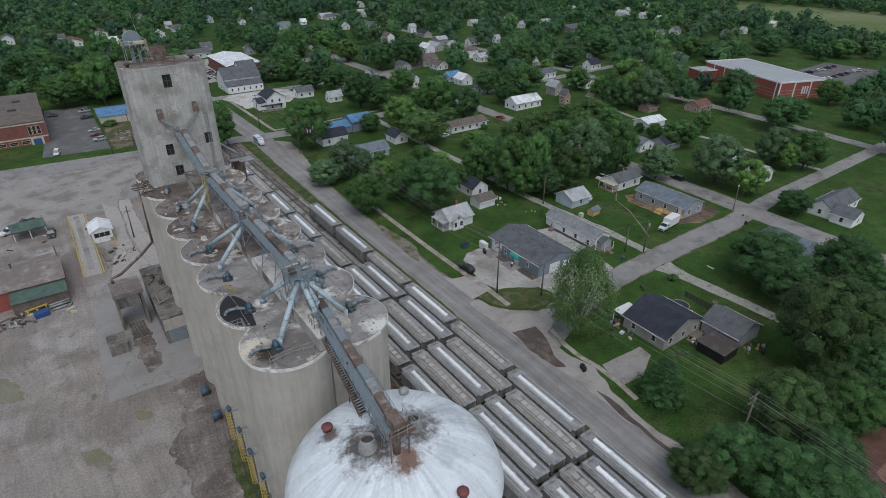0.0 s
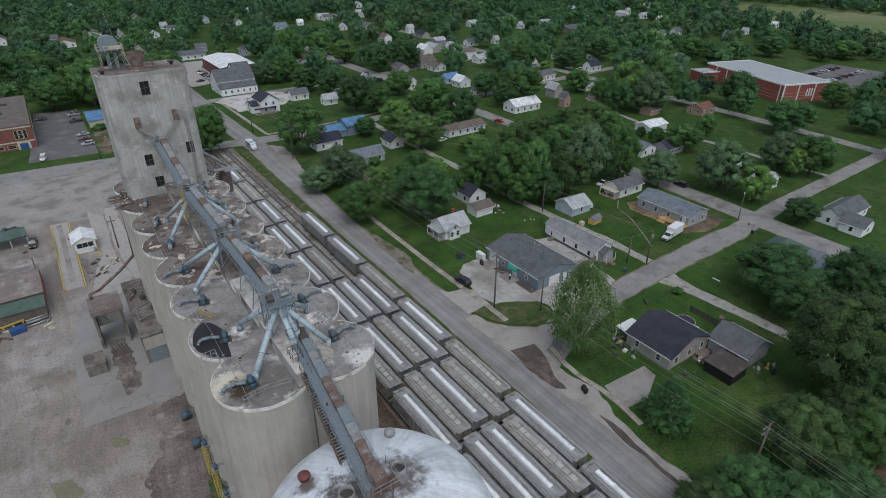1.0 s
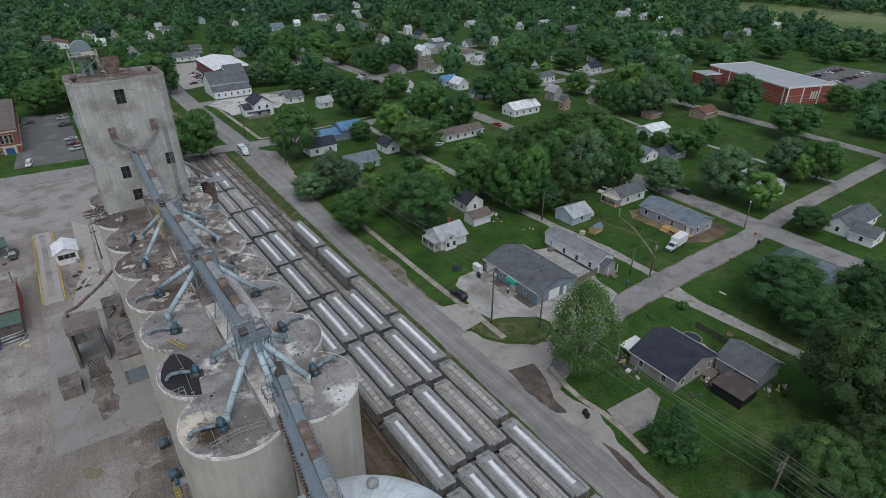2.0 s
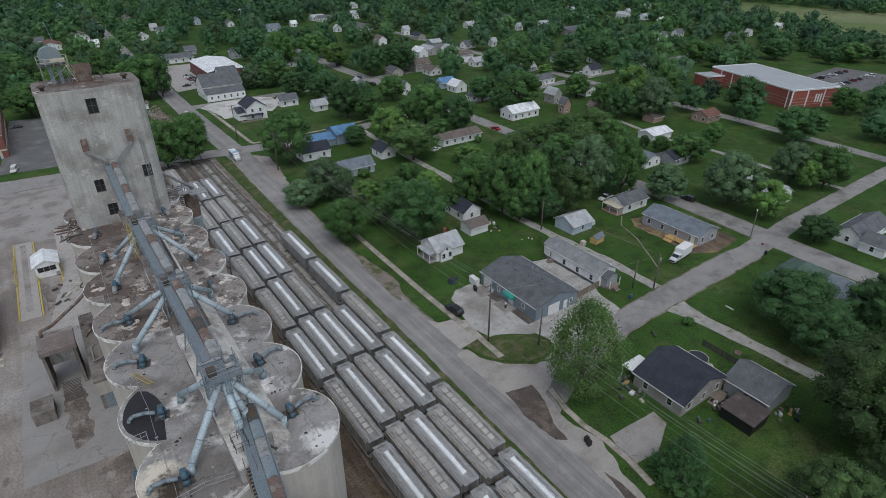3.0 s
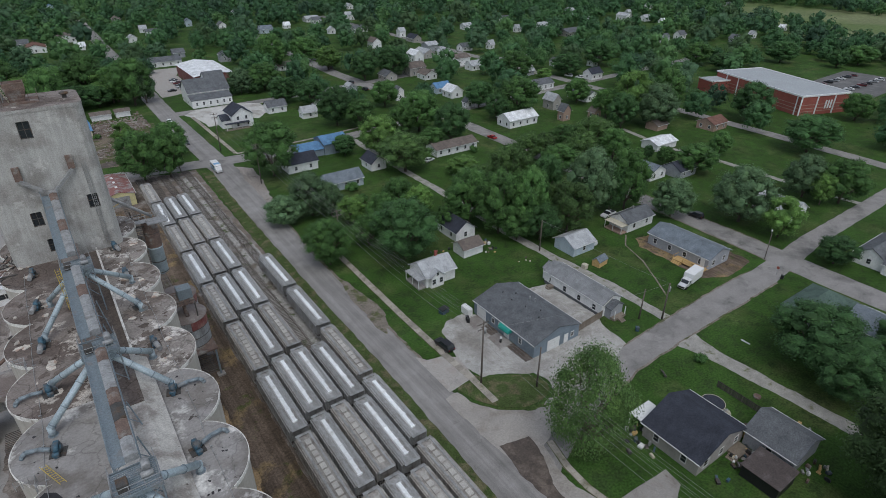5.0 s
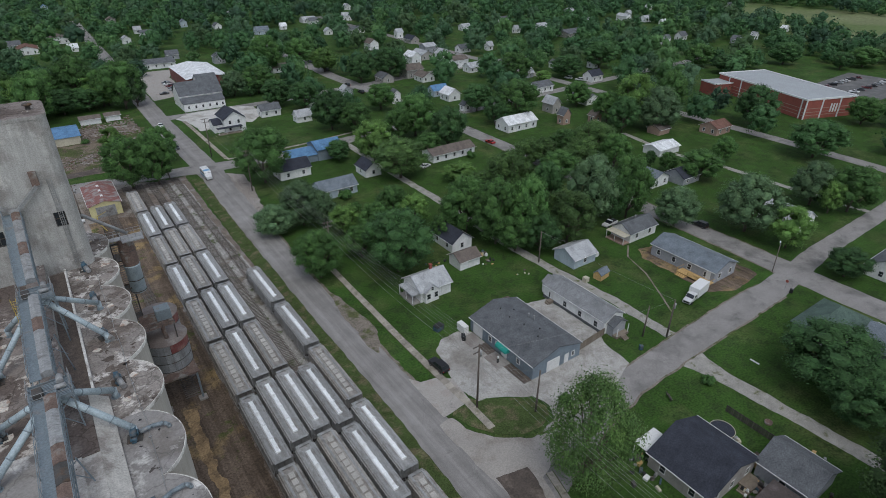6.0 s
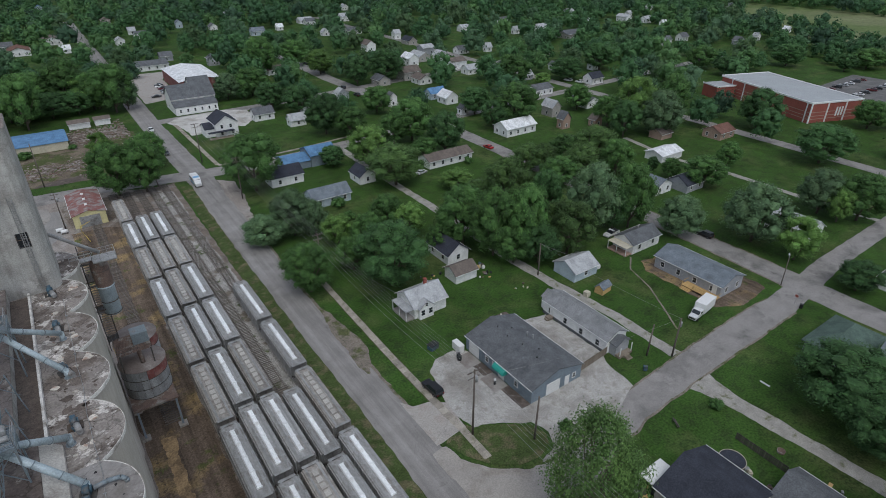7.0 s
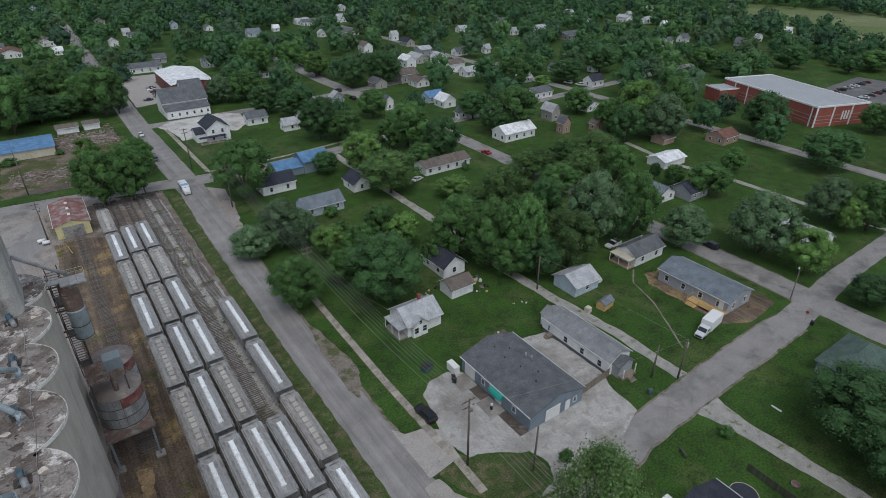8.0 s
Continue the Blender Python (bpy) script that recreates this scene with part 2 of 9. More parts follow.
STEEL = material("blue_grey_steel", (0.2, 0.24, 0.265), 0.55, 0.2, spread=0.15, scale=0.8, fine=6, bump=0.05, tint=(0.2, 0.2, 0.2), tint_at=(0.55, 0.7), tint_scale=0.8, local=False)
SPOUT = material("pale_blue_paint", (0.37, 0.44, 0.475), 0.5, 0.1, spread=0.12, scale=0.8, fine=6, bump=0.04, tint=(0.28, 0.33, 0.36), tint_at=(0.5, 0.7), tint_scale=0.9, local=False)
GALV = material("galvanised_steel", (0.31, 0.312, 0.312), 0.55, 0.25, spread=0.18, scale=0.8, fine=5, bump=0.05, tint=(0.17, 0.16, 0.15), tint_at=(0.5, 0.7), tint_scale=0.6, local=False)
DARKSTEEL = material("dark_steel", (0.09, 0.085, 0.08), 0.65, 0.4, spread=0.25, scale=1.2, fine=8, bump=0.1, tint=(0.13, 0.08, 0.05), tint_at=(0.5, 0.7), tint_scale=1.0, local=False)
RUST = material("rusty_steel", (0.165, 0.115, 0.095), 0.85, 0.2, spread=0.3, scale=1.0, fine=8, bump=0.2, tint=(0.26, 0.24, 0.22), tint_at=(0.52, 0.65), tint_scale=0.7, local=False)
FANBLUE = material("fan_blue_paint", (0.045, 0.1, 0.14), 0.55, 0.1, tint=(0.1, 0.1, 0.1), tint_at=(0.45, 0.6), tint_scale=1.2, spread=0.2, scale=1.5, fine=8, bump=0.05, local=False)
YELLOW = material("safety_yellow_paint", (0.46, 0.35, 0.08), 0.6, spread=0.15, scale=2, fine=9, bump=0.05, local=False)
CAR_GREY = material("hopper_grey_paint", (0.33, 0.33, 0.325), 0.6, 0.1, spread=0.12, scale=0.6, fine=5, bump=0.05, tint=(0.22, 0.205, 0.19), tint_at=(0.48, 0.66), tint_scale=0.4, specks=(0.15, 0.135, 0.125), specks_at=(0.65, 0.71), specks_scale=0.8, streak=0.22, per_piece=0.14)
CAR_TAN = material("hopper_dusty_paint", (0.35, 0.33, 0.305), 0.7, 0.1, spread=0.14, scale=0.6, fine=5, bump=0.05, tint=(0.205, 0.18, 0.16), tint_at=(0.48, 0.66), tint_scale=0.4, specks=(0.13, 0.115, 0.105), specks_at=(0.65, 0.71), specks_scale=0.8, streak=0.24, per_piece=0.14)
CAR_ROOF = material("hopper_roof_steel", (0.31, 0.31, 0.305), 0.6, 0.2, spread=0.12, scale=0.6, fine=5, bump=0.05, tint=(0.19, 0.18, 0.17), tint_at=(0.48, 0.7), tint_scale=0.5, per_piece=0.12)
HATCH = material("pale_hatch_cover", (0.78, 0.79, 0.8), 0.55, 0.0, spread=0.1, scale=1.2, fine=6, bump=0.05, tint=(0.52, 0.5, 0.48), tint_at=(0.54, 0.72), tint_scale=0.6, per_piece=0.12)
HATCH2 = material("dusty_hatch_lid", (0.42, 0.4, 0.37), 0.7, 0.0, spread=0.15, scale=1.2, fine=6, bump=0.05, tint=(0.27, 0.24, 0.22), tint_at=(0.5, 0.7), tint_scale=0.6, per_piece=0.12)
UNDER = material("truck_frame_steel", (0.06, 0.053, 0.05), 0.8, 0.2, spread=0.3, scale=2, fine=9, bump=0.1)
RAIL = material("worn_rail_steel", (0.16, 0.13, 0.115), 0.5, 0.6, spread=0.2, scale=1, fine=8, bump=0.05, local=False)
TIE = material("weathered_tie", (0.135, 0.12, 0.108), 0.95, spread=0.3, scale=2, fine=9, bump=0.3, per_piece=0.35)
BARK = material("bark", (0.09, 0.072, 0.058), 0.95, spread=0.35, scale=2, fine=9, bump=0.6)
WOOD = material("pole_wood", (0.12, 0.1, 0.085), 0.95, spread=0.3, scale=2, fine=9, bump=0.4)
NEWWOOD = material("new_lumber", (0.5, 0.33, 0.14), 0.8, spread=0.2, scale=2, fine=9, bump=0.2)
GLASS = material("window_glass", (0.025, 0.03, 0.035), 0.12, spread=0.3, scale=0.8, fine=4, bump=0.0, spec=0.6)
DARKVOID = material("dark_opening", (0.02, 0.02, 0.02), 0.95, spread=0.2, bump=0.0)
BLACK = material("black_plastic", (0.02, 0.021, 0.022), 0.5, spread=0.2, bump=0.0)
RUBBER = material("tyre_rubber", (0.02, 0.02, 0.02), 0.9, spread=0.2, bump=0.0)
WIRE = material("cable", (0.3, 0.3, 0.29), 0.6, 0.3, bump=0.0)


def siding(name, base, tint=None):
    return material(name, base, 0.75, spread=0.08, scale=0.6, fine=7, bump=0.15, tint=tint or tuple(c * 0.75 for c in base), tint_at=(0.5, 0.75), tint_scale=0.4, streak=0.08)


def shingle(name, base):
    return material(name, base, 0.92, spread=0.24, grit=0.32, scale=0.5, fine=5, bump=0.4, tint=tuple(c * 0.75 for c in base), tint_at=(0.48, 0.7), tint_scale=0.35, streak=0.06, spec=0.2)


WHITE = siding("white_siding", (0.74, 0.74, 0.73), (0.6, 0.6, 0.58))
TRIM = material("white_trim", (0.68, 0.68, 0.67), 0.6, spread=0.06, bump=0.0)
GREY_SIDE, BLUE_SIDE, TAUPE = siding("grey_siding", (0.33, 0.34, 0.36)), siding("blue_grey_metal_siding", (0.19, 0.235, 0.275)), siding("taupe_siding", (0.36, 0.34, 0.315))
PALEBLUE, CREAM, TANBRICK = siding("pale_blue_siding", (0.43, 0.5, 0.55)), siding("cream_siding", (0.5, 0.46, 0.36)), siding("tan_brick", (0.36, 0.25, 0.2))
DARKBRICK = siding("dark_red_brick", (0.19, 0.07, 0.058), (0.13, 0.055, 0.048))
REDBRICK = siding("red_brick", (0.3, 0.085, 0.065), (0.24, 0.07, 0.055))
REDMETAL = siding("bright_red_metal", (0.34, 0.035, 0.045), (0.28, 0.03, 0.04))
YELLOWMETAL = siding("faded_yellow_metal", (0.55, 0.5, 0.27))
SH_MOBILE = shingle("pale_grey_shingles", (0.225, 0.23, 0.235))
SH_GREY, SH_DARK, SH_BROWN = shingle("grey_shingles", (0.118, 0.124, 0.132)), shingle("charcoal_shingles", (0.042, 0.046, 0.06)), shingle("brown_shingles", (0.15, 0.125, 0.11))
SH_RED, SH_LIGHT, SH_BLUE, SH_GREEN = material("rusty_red_roof", (0.22, 0.095, 0.085), 0.8, spread=0.2, scale=0.8, fine=4, bump=0.2, tint=(0.27, 0.235, 0.225), tint_at=(0.47, 0.58), tint_scale=0.45, streak=0.1), shingle("pale_grey_roof", (0.38, 0.39, 0.4)), shingle("blue_metal_roof", (0.11, 0.22, 0.37)), shingle("green_metal_roof", (0.085, 0.125, 0.105))
SH_BLUEGREY, SH_WHITE, SH_TERRA = shingle("blue_grey_shingles", (0.16, 0.185, 0.21)), shingle("white_metal_roof", (0.68, 0.69, 0.7)), shingle("terracotta_roof", (0.17, 0.092, 0.072))
FLATROOF = material("flat_membrane_roof", (0.32, 0.335, 0.345), 0.8, spread=0.08, scale=0.2, fine=3, bump=0.05, tint=(0.33, 0.35, 0.36), tint_scale=0.08, local=False)
PAINT_SKIP = material("skip_blue_paint", (0.03, 0.08, 0.22), 0.5, spread=0.15, bump=0.05)
TEAL = material("teal_awning_canvas", (0.02, 0.27, 0.22), 0.7, spread=0.1, bump=0.05)


# ---- mesh helpers ----
import mathutils

def part(name, bm, mat, parent=None, label=""):
    me = bpy.data.meshes.new(name)
    bm.normal_update()
    bm.to_mesh(me)
    bm.free()
    for m in (mat if isinstance(mat, (list, tuple)) else [mat]):
        me.materials.append(m)
    ob = new(name, me)
    if parent:
        ob.parent = parent
    if label:
        ob["label"] = label
    return ob


def empty(name, label, category, group="", m=None):
    ob = new(name)
    ob.empty_display_size = 0.2
    if m is not None:
        ob.matrix_basis = m
    return tagged(ob, label, category, group)


def box(bm, x0, x1, y0, y1, z0, z1, mi=0, bevel=0.0):
    vs = [bm.verts.new((x, y, z)) for z in (z0, z1) for y in (y0, y1) for x in (x0, x1)]
    fs = [bm.faces.new([vs[i] for i in f]) for f in ((0, 2, 3, 1), (4, 5, 7, 6), (0, 1, 5, 4), (2, 6, 7, 3), (0, 4, 6, 2), (1, 3, 7, 5))]
    for f in fs:
        f.material_index = mi
    if bevel:
        es = list({e for f in fs for e in f.edges})
        bmesh.ops.bevel(bm, geom=es, offset=bevel, segments=2, affect="EDGES", profile=0.6)
    return vs


def boxes(*dims, bevel=0.0):
    bm = bmesh.new()
    for d in dims:
        box(bm, *d, bevel=bevel)
    return bm


def tube(bm, a, b, r0, r1=None, n=10, cap=True, mi=0):
    a, b = Vector(a), Vector(b)
    r1 = r0 if r1 is None else r1
    ax = (b - a).normalized()
    u = ax.orthogonal().normalized()
    v = ax.cross(u)
    ra = [bm.verts.new(a + (u * math.cos(2 * math.pi * i / n) + v * math.sin(2 * math.pi * i / n)) * r0) for i in range(n)]
    rb = [bm.verts.new(b + (u * math.cos(2 * math.pi * i / n) + v * math.sin(2 * math.pi * i / n)) * r1) for i in range(n)]
    for i in range(n):
        f = bm.faces.new((ra[i], ra[(i + 1) % n], rb[(i + 1) % n], rb[i]))
        f.smooth = n > 6
        f.material_index = mi
    if cap:
        bm.faces.new(ra[::-1]).material_index = mi
        bm.faces.new(rb).material_index = mi


def tubes(*items, n=10):
    bm = bmesh.new()
    for it in items:
        tube(bm, *it, n=n)
    return bm


def lathe(bm, prof, cx=0.0, cy=0.0, n=32, smooth=True, mi=0):
    """Turns a profile of (radius, height) about an upright axis."""
    rings = []
    for r, z in prof:
        if r < 1e-4:
            rings.append([bm.verts.new((cx, cy, z))])
        else:
            rings.append([bm.verts.new((cx + r * math.cos(2 * math.pi * i / n), cy + r * math.sin(2 * math.pi * i / n), z)) for i in range(n)])
    for p, q in zip(rings, rings[1:]):
        for i in range(n):
            j = (i + 1) % n
            if len(p) == 1:
                f = bm.faces.new((p[0], q[j], q[i])) if len(q) > 1 else None
            elif len(q) == 1:
                f = bm.faces.new((p[i], p[j], q[0]))
            else:
                f = bm.faces.new((p[i], p[j], q[j], q[i]))
            if f:
                f.smooth, f.material_index = smooth, mi


def prism(bm, outline, z0, z1, mi=0, mi_side=None):
    """Upright prism over an outline of (x, y), given anticlockwise."""
    lo, hi = [bm.verts.new((x, y, z0)) for x, y in outline], [bm.verts.new((x, y, z1)) for x, y in outline]
    n = len(lo)
    bm.faces.new(lo[::-1]).material_index = mi
    bm.faces.new(hi).material_index = mi
    for i in range(n):
        bm.faces.new((lo[i], lo[(i + 1) % n], hi[(i + 1) % n], hi[i])).material_index = mi if mi_side is None else mi_side


def jag(outline, step=1.0, amp=0.25, freq=0.35, seed=0.0):
    """The outline again with closer corners and an uneven edge."""
    out = []
    for (x0, y0), (x1, y1) in zip(outline, outline[1:] + outline[:1]):
        k = max(1, int(math.hypot(x1 - x0, y1 - y0) / step))
        for i in range(k):
            x, y = x0 + (x1 - x0) * i / k, y0 + (y1 - y0) * i / k
            d = noise.noise_vector(Vector((x * freq, y * freq, seed))) + 0.5 * noise.noise_vector(Vector((x * freq * 3, y * freq * 3, seed + 9)))
            out.append((x + d.x * amp, y + d.y * amp))
    return out


def patch(name, outline, z, mat, label, category, amp=0.3, step=1.0, depth=0.3, seed=0.0):
    """A flat sheet of ground with an uneven edge, z above the ground and reaching down into it."""
    bm = bmesh.new()
    o = jag(outline, step, amp, seed=seed) if amp else outline
    hi = [bm.verts.new((x, y, z)) for x, y in o]
    lo = [bm.verts.new((x, y, -depth)) for x, y in o]
    n = len(o)
    for tri in mathutils.geometry.tessellate_polygon([[Vector((x, y, 0)) for x, y in o]]):
        f = bm.faces.new([hi[i] for i in tri])
        f.normal_update()
        if f.normal.z < 0:
            f.normal_flip()
    for i in range(n):
        bm.faces.new((lo[i], lo[(i + 1) % n], hi[(i + 1) % n], hi[i]))
    return tagged(part(name, bm, mat), label, category, kind="structure")


def rect(x0, x1, y0, y1):
    return [(x0, y0), (x1, y0), (x1, y1), (x0, y1)]


def strip(pts, width):
    """The outline of a band of that width along a line."""
    lft, rgt = [], []
    for i, (x, y) in enumerate(pts):
        a, b = pts[max(0, i - 1)], pts[min(len(pts) - 1, i + 1)]
        d = Vector((b[0] - a[0], b[1] - a[1])).normalized()
        w = width[i] / 2 if isinstance(width, (list, tuple)) else width / 2
        lft.append((x - d.y * w, y + d.x * w))
        rgt.append((x + d.y * w, y - d.x * w))
    return rgt + lft[::-1]
# ---- ground, roads and lots ----
def sidewalk(line, wide, z, label):
    """Square concrete slabs laid one by one along a line on a strip of earth."""
    bed = patch("sidewalk", strip(line, wide + 0.3), z - 0.02, WALKBED, label, "pavement", 0.1, 0.6)
    for (x0, y0), (x1, y1) in zip(line, line[1:]):
        far = math.hypot(x1 - x0, y1 - y0)
        k = max(1, round(far / 1.5))
        ang = math.degrees(math.atan2(y1 - y0, x1 - x0))
        for i in range(k):
            f = (i + 0.5) / k
            ob = new("slab", SLAB)
            ob.parent = bed
            ob.matrix_basis = pose(x0 + (x1 - x0) * f, y0 + (y1 - y0) * f, z - 0.03 + random.uniform(0, 0.02), random.uniform(-0.8, 0.8), random.uniform(-0.8, 0.8), ang + random.uniform(-1.2, 1.2)) @ Matrix.Diagonal((far / k, wide, 1, 1))


SLAB = part("slab", boxes((-0.485, 0.485, -0.5, 0.5, 0, 0.05)), WALK).data
bpy.data.objects.remove(bpy.data.objects["slab"])
bm = bmesh.new()
EDGE = 4000
lines_x = sorted({-EDGE, EDGE, *range(-200, 601, 50)})
lines_y = sorted({-EDGE, EDGE, *range(-100, 1001, 50)})
grid = [[bm.verts.new((x, y, 0)) for x in lines_x] for y in lines_y]
for r0, r1 in zip(grid, grid[1:]):
    for i in range(len(r0) - 1):
        bm.faces.new((r0[i], r0[i + 1], r1[i + 1], r1[i]))
tagged(part("ground", bm, GRASS), "green lawns and rough grass of a flat town", "ground", kind="structure")

patch("yard", [(-160, -80), (37, -80), (37, 140), (36, 196), (58, 226), (44, 236), (-160, 246)], 0.01, DIRT, "pale rutted dirt and gravel yard beside the grain silos", "yard", 0.8, 2.0)
patch("rail_bed", [(36.2, -80), (59.2, -80), (59.4, 150), (60.2, 231), (27, 231), (29, 205), (36, 150)], 0.02, BALLAST, "brown and grey ballast bed under the sidings", "railway", 0.5, 1.2)
patch("pale_ballast", [(50.9, -60), (58.7, -60), (58.8, 150), (58, 190), (58.6, 224), (52.4, 229), (51.2, 150)], 0.03, GREYBALLAST, "pale gravel ballast with weeds between the empty tracks", "ballast", 0.4, 1.2)
patch("bare_soil", [(29.5, 60), (39.8, 60), (40, 205), (36.5, 208), (28, 208), (29.5, 140)], 0.028, SOIL, "rust-brown bare soil with thin weeds beside the siding", "soil", 0.5, 1.0)
patch("verge", [(58.6, -60), (62.2, -60), (61.4, 40), (61.7, 62), (62.1, 80), (62.6, 100), (62.5, 116), (62.5, 131), (62.8, 150), (63.1, 172), (63.6, 200), (64.6, 226), (61.2, 226), (60.2, 190), (59.3, 150), (59.0, 60)], 0.056, VERGE, "weedy grass verge beside the road", "grass", 0.3, 0.7)
patch("mud_yard", [(2, 30), (14, 46), (16, 92), (11, 97.6), (4, 96), (5.5, 88), (1, 80), (3, 64), (-3, 50)], 0.02, YARDMUD, "dark damp dirt in the yard", "mud", 1.1, 0.7)
patch("puddle", [(-2.2, 93.4), (0.5, 91.9), (0.2, 89.6), (-1.9, 90.5)], 0.03, PUDDLE, "shallow olive puddle in the yard", "puddle", 0.7, 0.4)
patch("puddle", [(-11.4, 88.2), (-8.7, 87.4), (-6.5, 83.7), (-8.1, 82.5), (-11, 84.5)], 0.03, PUDDLE, "shallow olive puddle in the yard", "puddle", 0.9, 0.4)
patch("puddle", [(-22.5, 117.5), (-18.4, 113.1), (-18.8, 107.6), (-23.6, 109.8)], 0.03, PUDDLE, "shallow muddy puddle in the yard", "puddle", 1.0, 0.5)
patch("weed_strip", [(8.9, 75), (10.6, 76), (11, 60), (10.8, 48), (8.6, 50), (9, 62), (8.4, 68)], 0.034, VERGE, "weeds growing along the silo foot", "weeds", 0.8, 0.5)
patch("concrete_apron", [(-5.5, 98.3), (3.6, 97.9), (12, 98), (12, 133), (9.6, 158), (6.4, 158.7), (3.4, 151), (0, 144), (-3.6, 134), (-4.7, 125.7), (-5.2, 112)], 0.04, APRON, "worn grey concrete apron beside the truck dump", "pavement", 0.12, 1.5)
patch("road", strip([(66.5, -120), (65.6, 0), (65.3, 40), (65.2, 62), (65.8, 80), (66, 100), (65.95, 116), (65.95, 131), (66.0, 148), (66.9, 168), (67.4, 188), (68.2, 211), (68.6, 228), (67.6, 300), (68.5, 400), (72, 700)], [7.4, 7.2, 7.6, 7.4, 7.2, 7, 7, 7, 6.8, 7.5, 7.8, 8.2, 8.6, 8.6, 8.6, 8]), 0.05, ASPHALT, "grey worn asphalt road beside the railway", "road", 0.3, 1.2)
patch("street_edge", strip([(74, 67.6), (80, 69.6), (92, 72.5), (102, 74.4), (114, 75.1), (128, 75.6), (142, 75.9), (156, 76.0)], [7.6, 7.4, 6.9, 6.8, 7.0, 7.2, 7.6, 7.2]), 0.04, EARTH, "worn bare earth along the street", "soil", 0.3, 1.1)
patch("street_edge", strip([(168.2, 72), (169.4, 90), (169.6, 112), (171, 150), (172, 190)], [9, 8.7, 7.7, 7.6, 8]), 0.036, EARTH, "worn bare earth along the street", "soil", 0.3, 1.1)
patch("street_edge", strip([(66, 98), (65.95, 131), (66.0, 148), (66.9, 168), (67.4, 188), (68.2, 211)], [8.2, 8.3, 8.2, 8.6, 8.9, 9.2]), 0.044, EARTH, "worn bare earth along the road", "soil", 0.35, 1.0)
patch("cross_street", strip([(69, 66), (80, 69.6), (92, 72.5), (102, 74.4), (114, 75.1), (128, 75.6), (142, 75.9), (156, 76.0), (168, 76.9), (185, 78.6), (255, 80.2), (420, 84)], [9, 6.6, 6.0, 5.9, 6.2, 6.4, 6.8, 6.4, 6, 5.4, 5.2, 5.2]), 0.046, STREET, "pale grey asphalt side street", "road", 0.22, 1.2)
patch("back_street", strip([(168, -60), (168, 40), (168.2, 68), (169.4, 90), (169.6, 112), (171, 150), (172, 190), (172.5, 225), (172.5, 300), (170.5, 345), (172, 393), (180, 560)], [8, 8, 9, 7.6, 6.6, 6.6, 7, 7.5, 8, 8, 8, 8]), 0.042, STREET, "pale grey asphalt back street between houses", "road", 0.22, 1.5)
patch("school_street", strip([(262, 40), (267, 98), (269, 136), (270, 178), (272, 300), (276, 600)], 6.5), 0.042, STREET, "asphalt street in front of the school", "road", 0.2, 2)
patch("far_street", strip([(-160, 245), (-20, 242), (40, 239.5), (66, 235), (90, 231.5), (130, 235), (175, 240), (270, 246), (420, 255)], [15, 14, 8, 9, 8, 7, 6.5, 6, 6]), 0.055, STREET, "asphalt cross street beyond the tracks", "road", 0.25, 1.5)
patch("mill_street", strip([(70, 309), (120, 310), (200, 318), (330, 330)], 7), 0.044, STREET, "asphalt street beside the white hall", "road", 0.25, 2)
patch("alley", strip([(121.5, 79), (122, 95), (120.5, 110), (119.5, 131), (121, 160), (121, 188), (122, 232)], 2.8), 0.03, LANE, "narrow gravel alley between back gardens", "alley", 0.35, 0.8)
patch("driveway", strip([(118.4, 73.4), (118.6, 70), (118.7, 65.3), (119.1, 59.3), (119.8, 50), (121, 20)], [8, 5.4, 3.8, 3.6, 3.2, 3]), 0.03, LANE, "gravel driveway beside the lawn", "driveway", 0.35, 0.8)
patch("far_alley", strip([(224, 176), (219, 150), (222, 130), (222, 105), (223, 82)], 2.4), 0.03, LANE, "pale gravel track across the gardens", "alley", 0.3, 1.0)
patch("gravel_lot", [(76.5, 87.2), (79.4, 86.2), (85.2, 82.4), (86.4, 79), (85.2, 76.6), (81, 74.8), (84, 74.6), (90, 74.6), (100, 75.4), (104, 77.2), (107.2, 78.2), (108, 85.6), (109.8, 88), (109.8, 104), (101, 106), (101, 86), (88.1, 86), (88, 104), (85.4, 106), (81.2, 105.6), (78.4, 103.4), (76.8, 98), (75.4, 92)], 0.0485, GRAVEL, "white gravel lot round the shop", "car park", 0.35, 0.7)
patch("grass_island", [(70.6, 87), (72.9, 88.4), (75.6, 88.5), (76.5, 87), (79.4, 85.8), (84.6, 82.2), (85.6, 79), (84.6, 77.2), (81.7, 76), (77.8, 76.6), (74.2, 79.2), (71.5, 83.3)], 0.06, VERGE, "rounded grass island at the street corner", "grass", 0.25, 0.6)
patch("concrete_drive", [(69.0, 87.4), (71.2, 87.5), (75.4, 88), (76, 94.6), (73.4, 96.6), (70.6, 97.2), (69.1, 99.5)], 0.062, DRIVEWAY, "pale concrete drive apron at the road", "driveway", 0.12, 0.8)
patch("dirt_mouth", [(68.2, 30), (70.7, 32), (70.6, 40), (72, 48), (74.2, 54), (72.8, 61), (74.3, 68.3), (78.6, 70), (86, 71), (86, 74), (82, 74.1), (77.4, 75.6), (73.3, 78.7), (70.6, 83.2), (70.2, 86.6), (67.2, 86), (67.6, 76), (68.6, 60)], 0.058, DUST, "dusty worn street mouth", "road", 0.5, 0.8)
patch("wet_patch", [(68.6, 72.3), (73.7, 71.1), (73.3, 68), (72.2, 65.5), (70.4, 61.3), (69.8, 57.8), (68.4, 59), (67.8, 62.3), (67.5, 66.8)], 0.066, MUD, "dark damp mud patch at the corner", "mud", 0.4, 0.6)
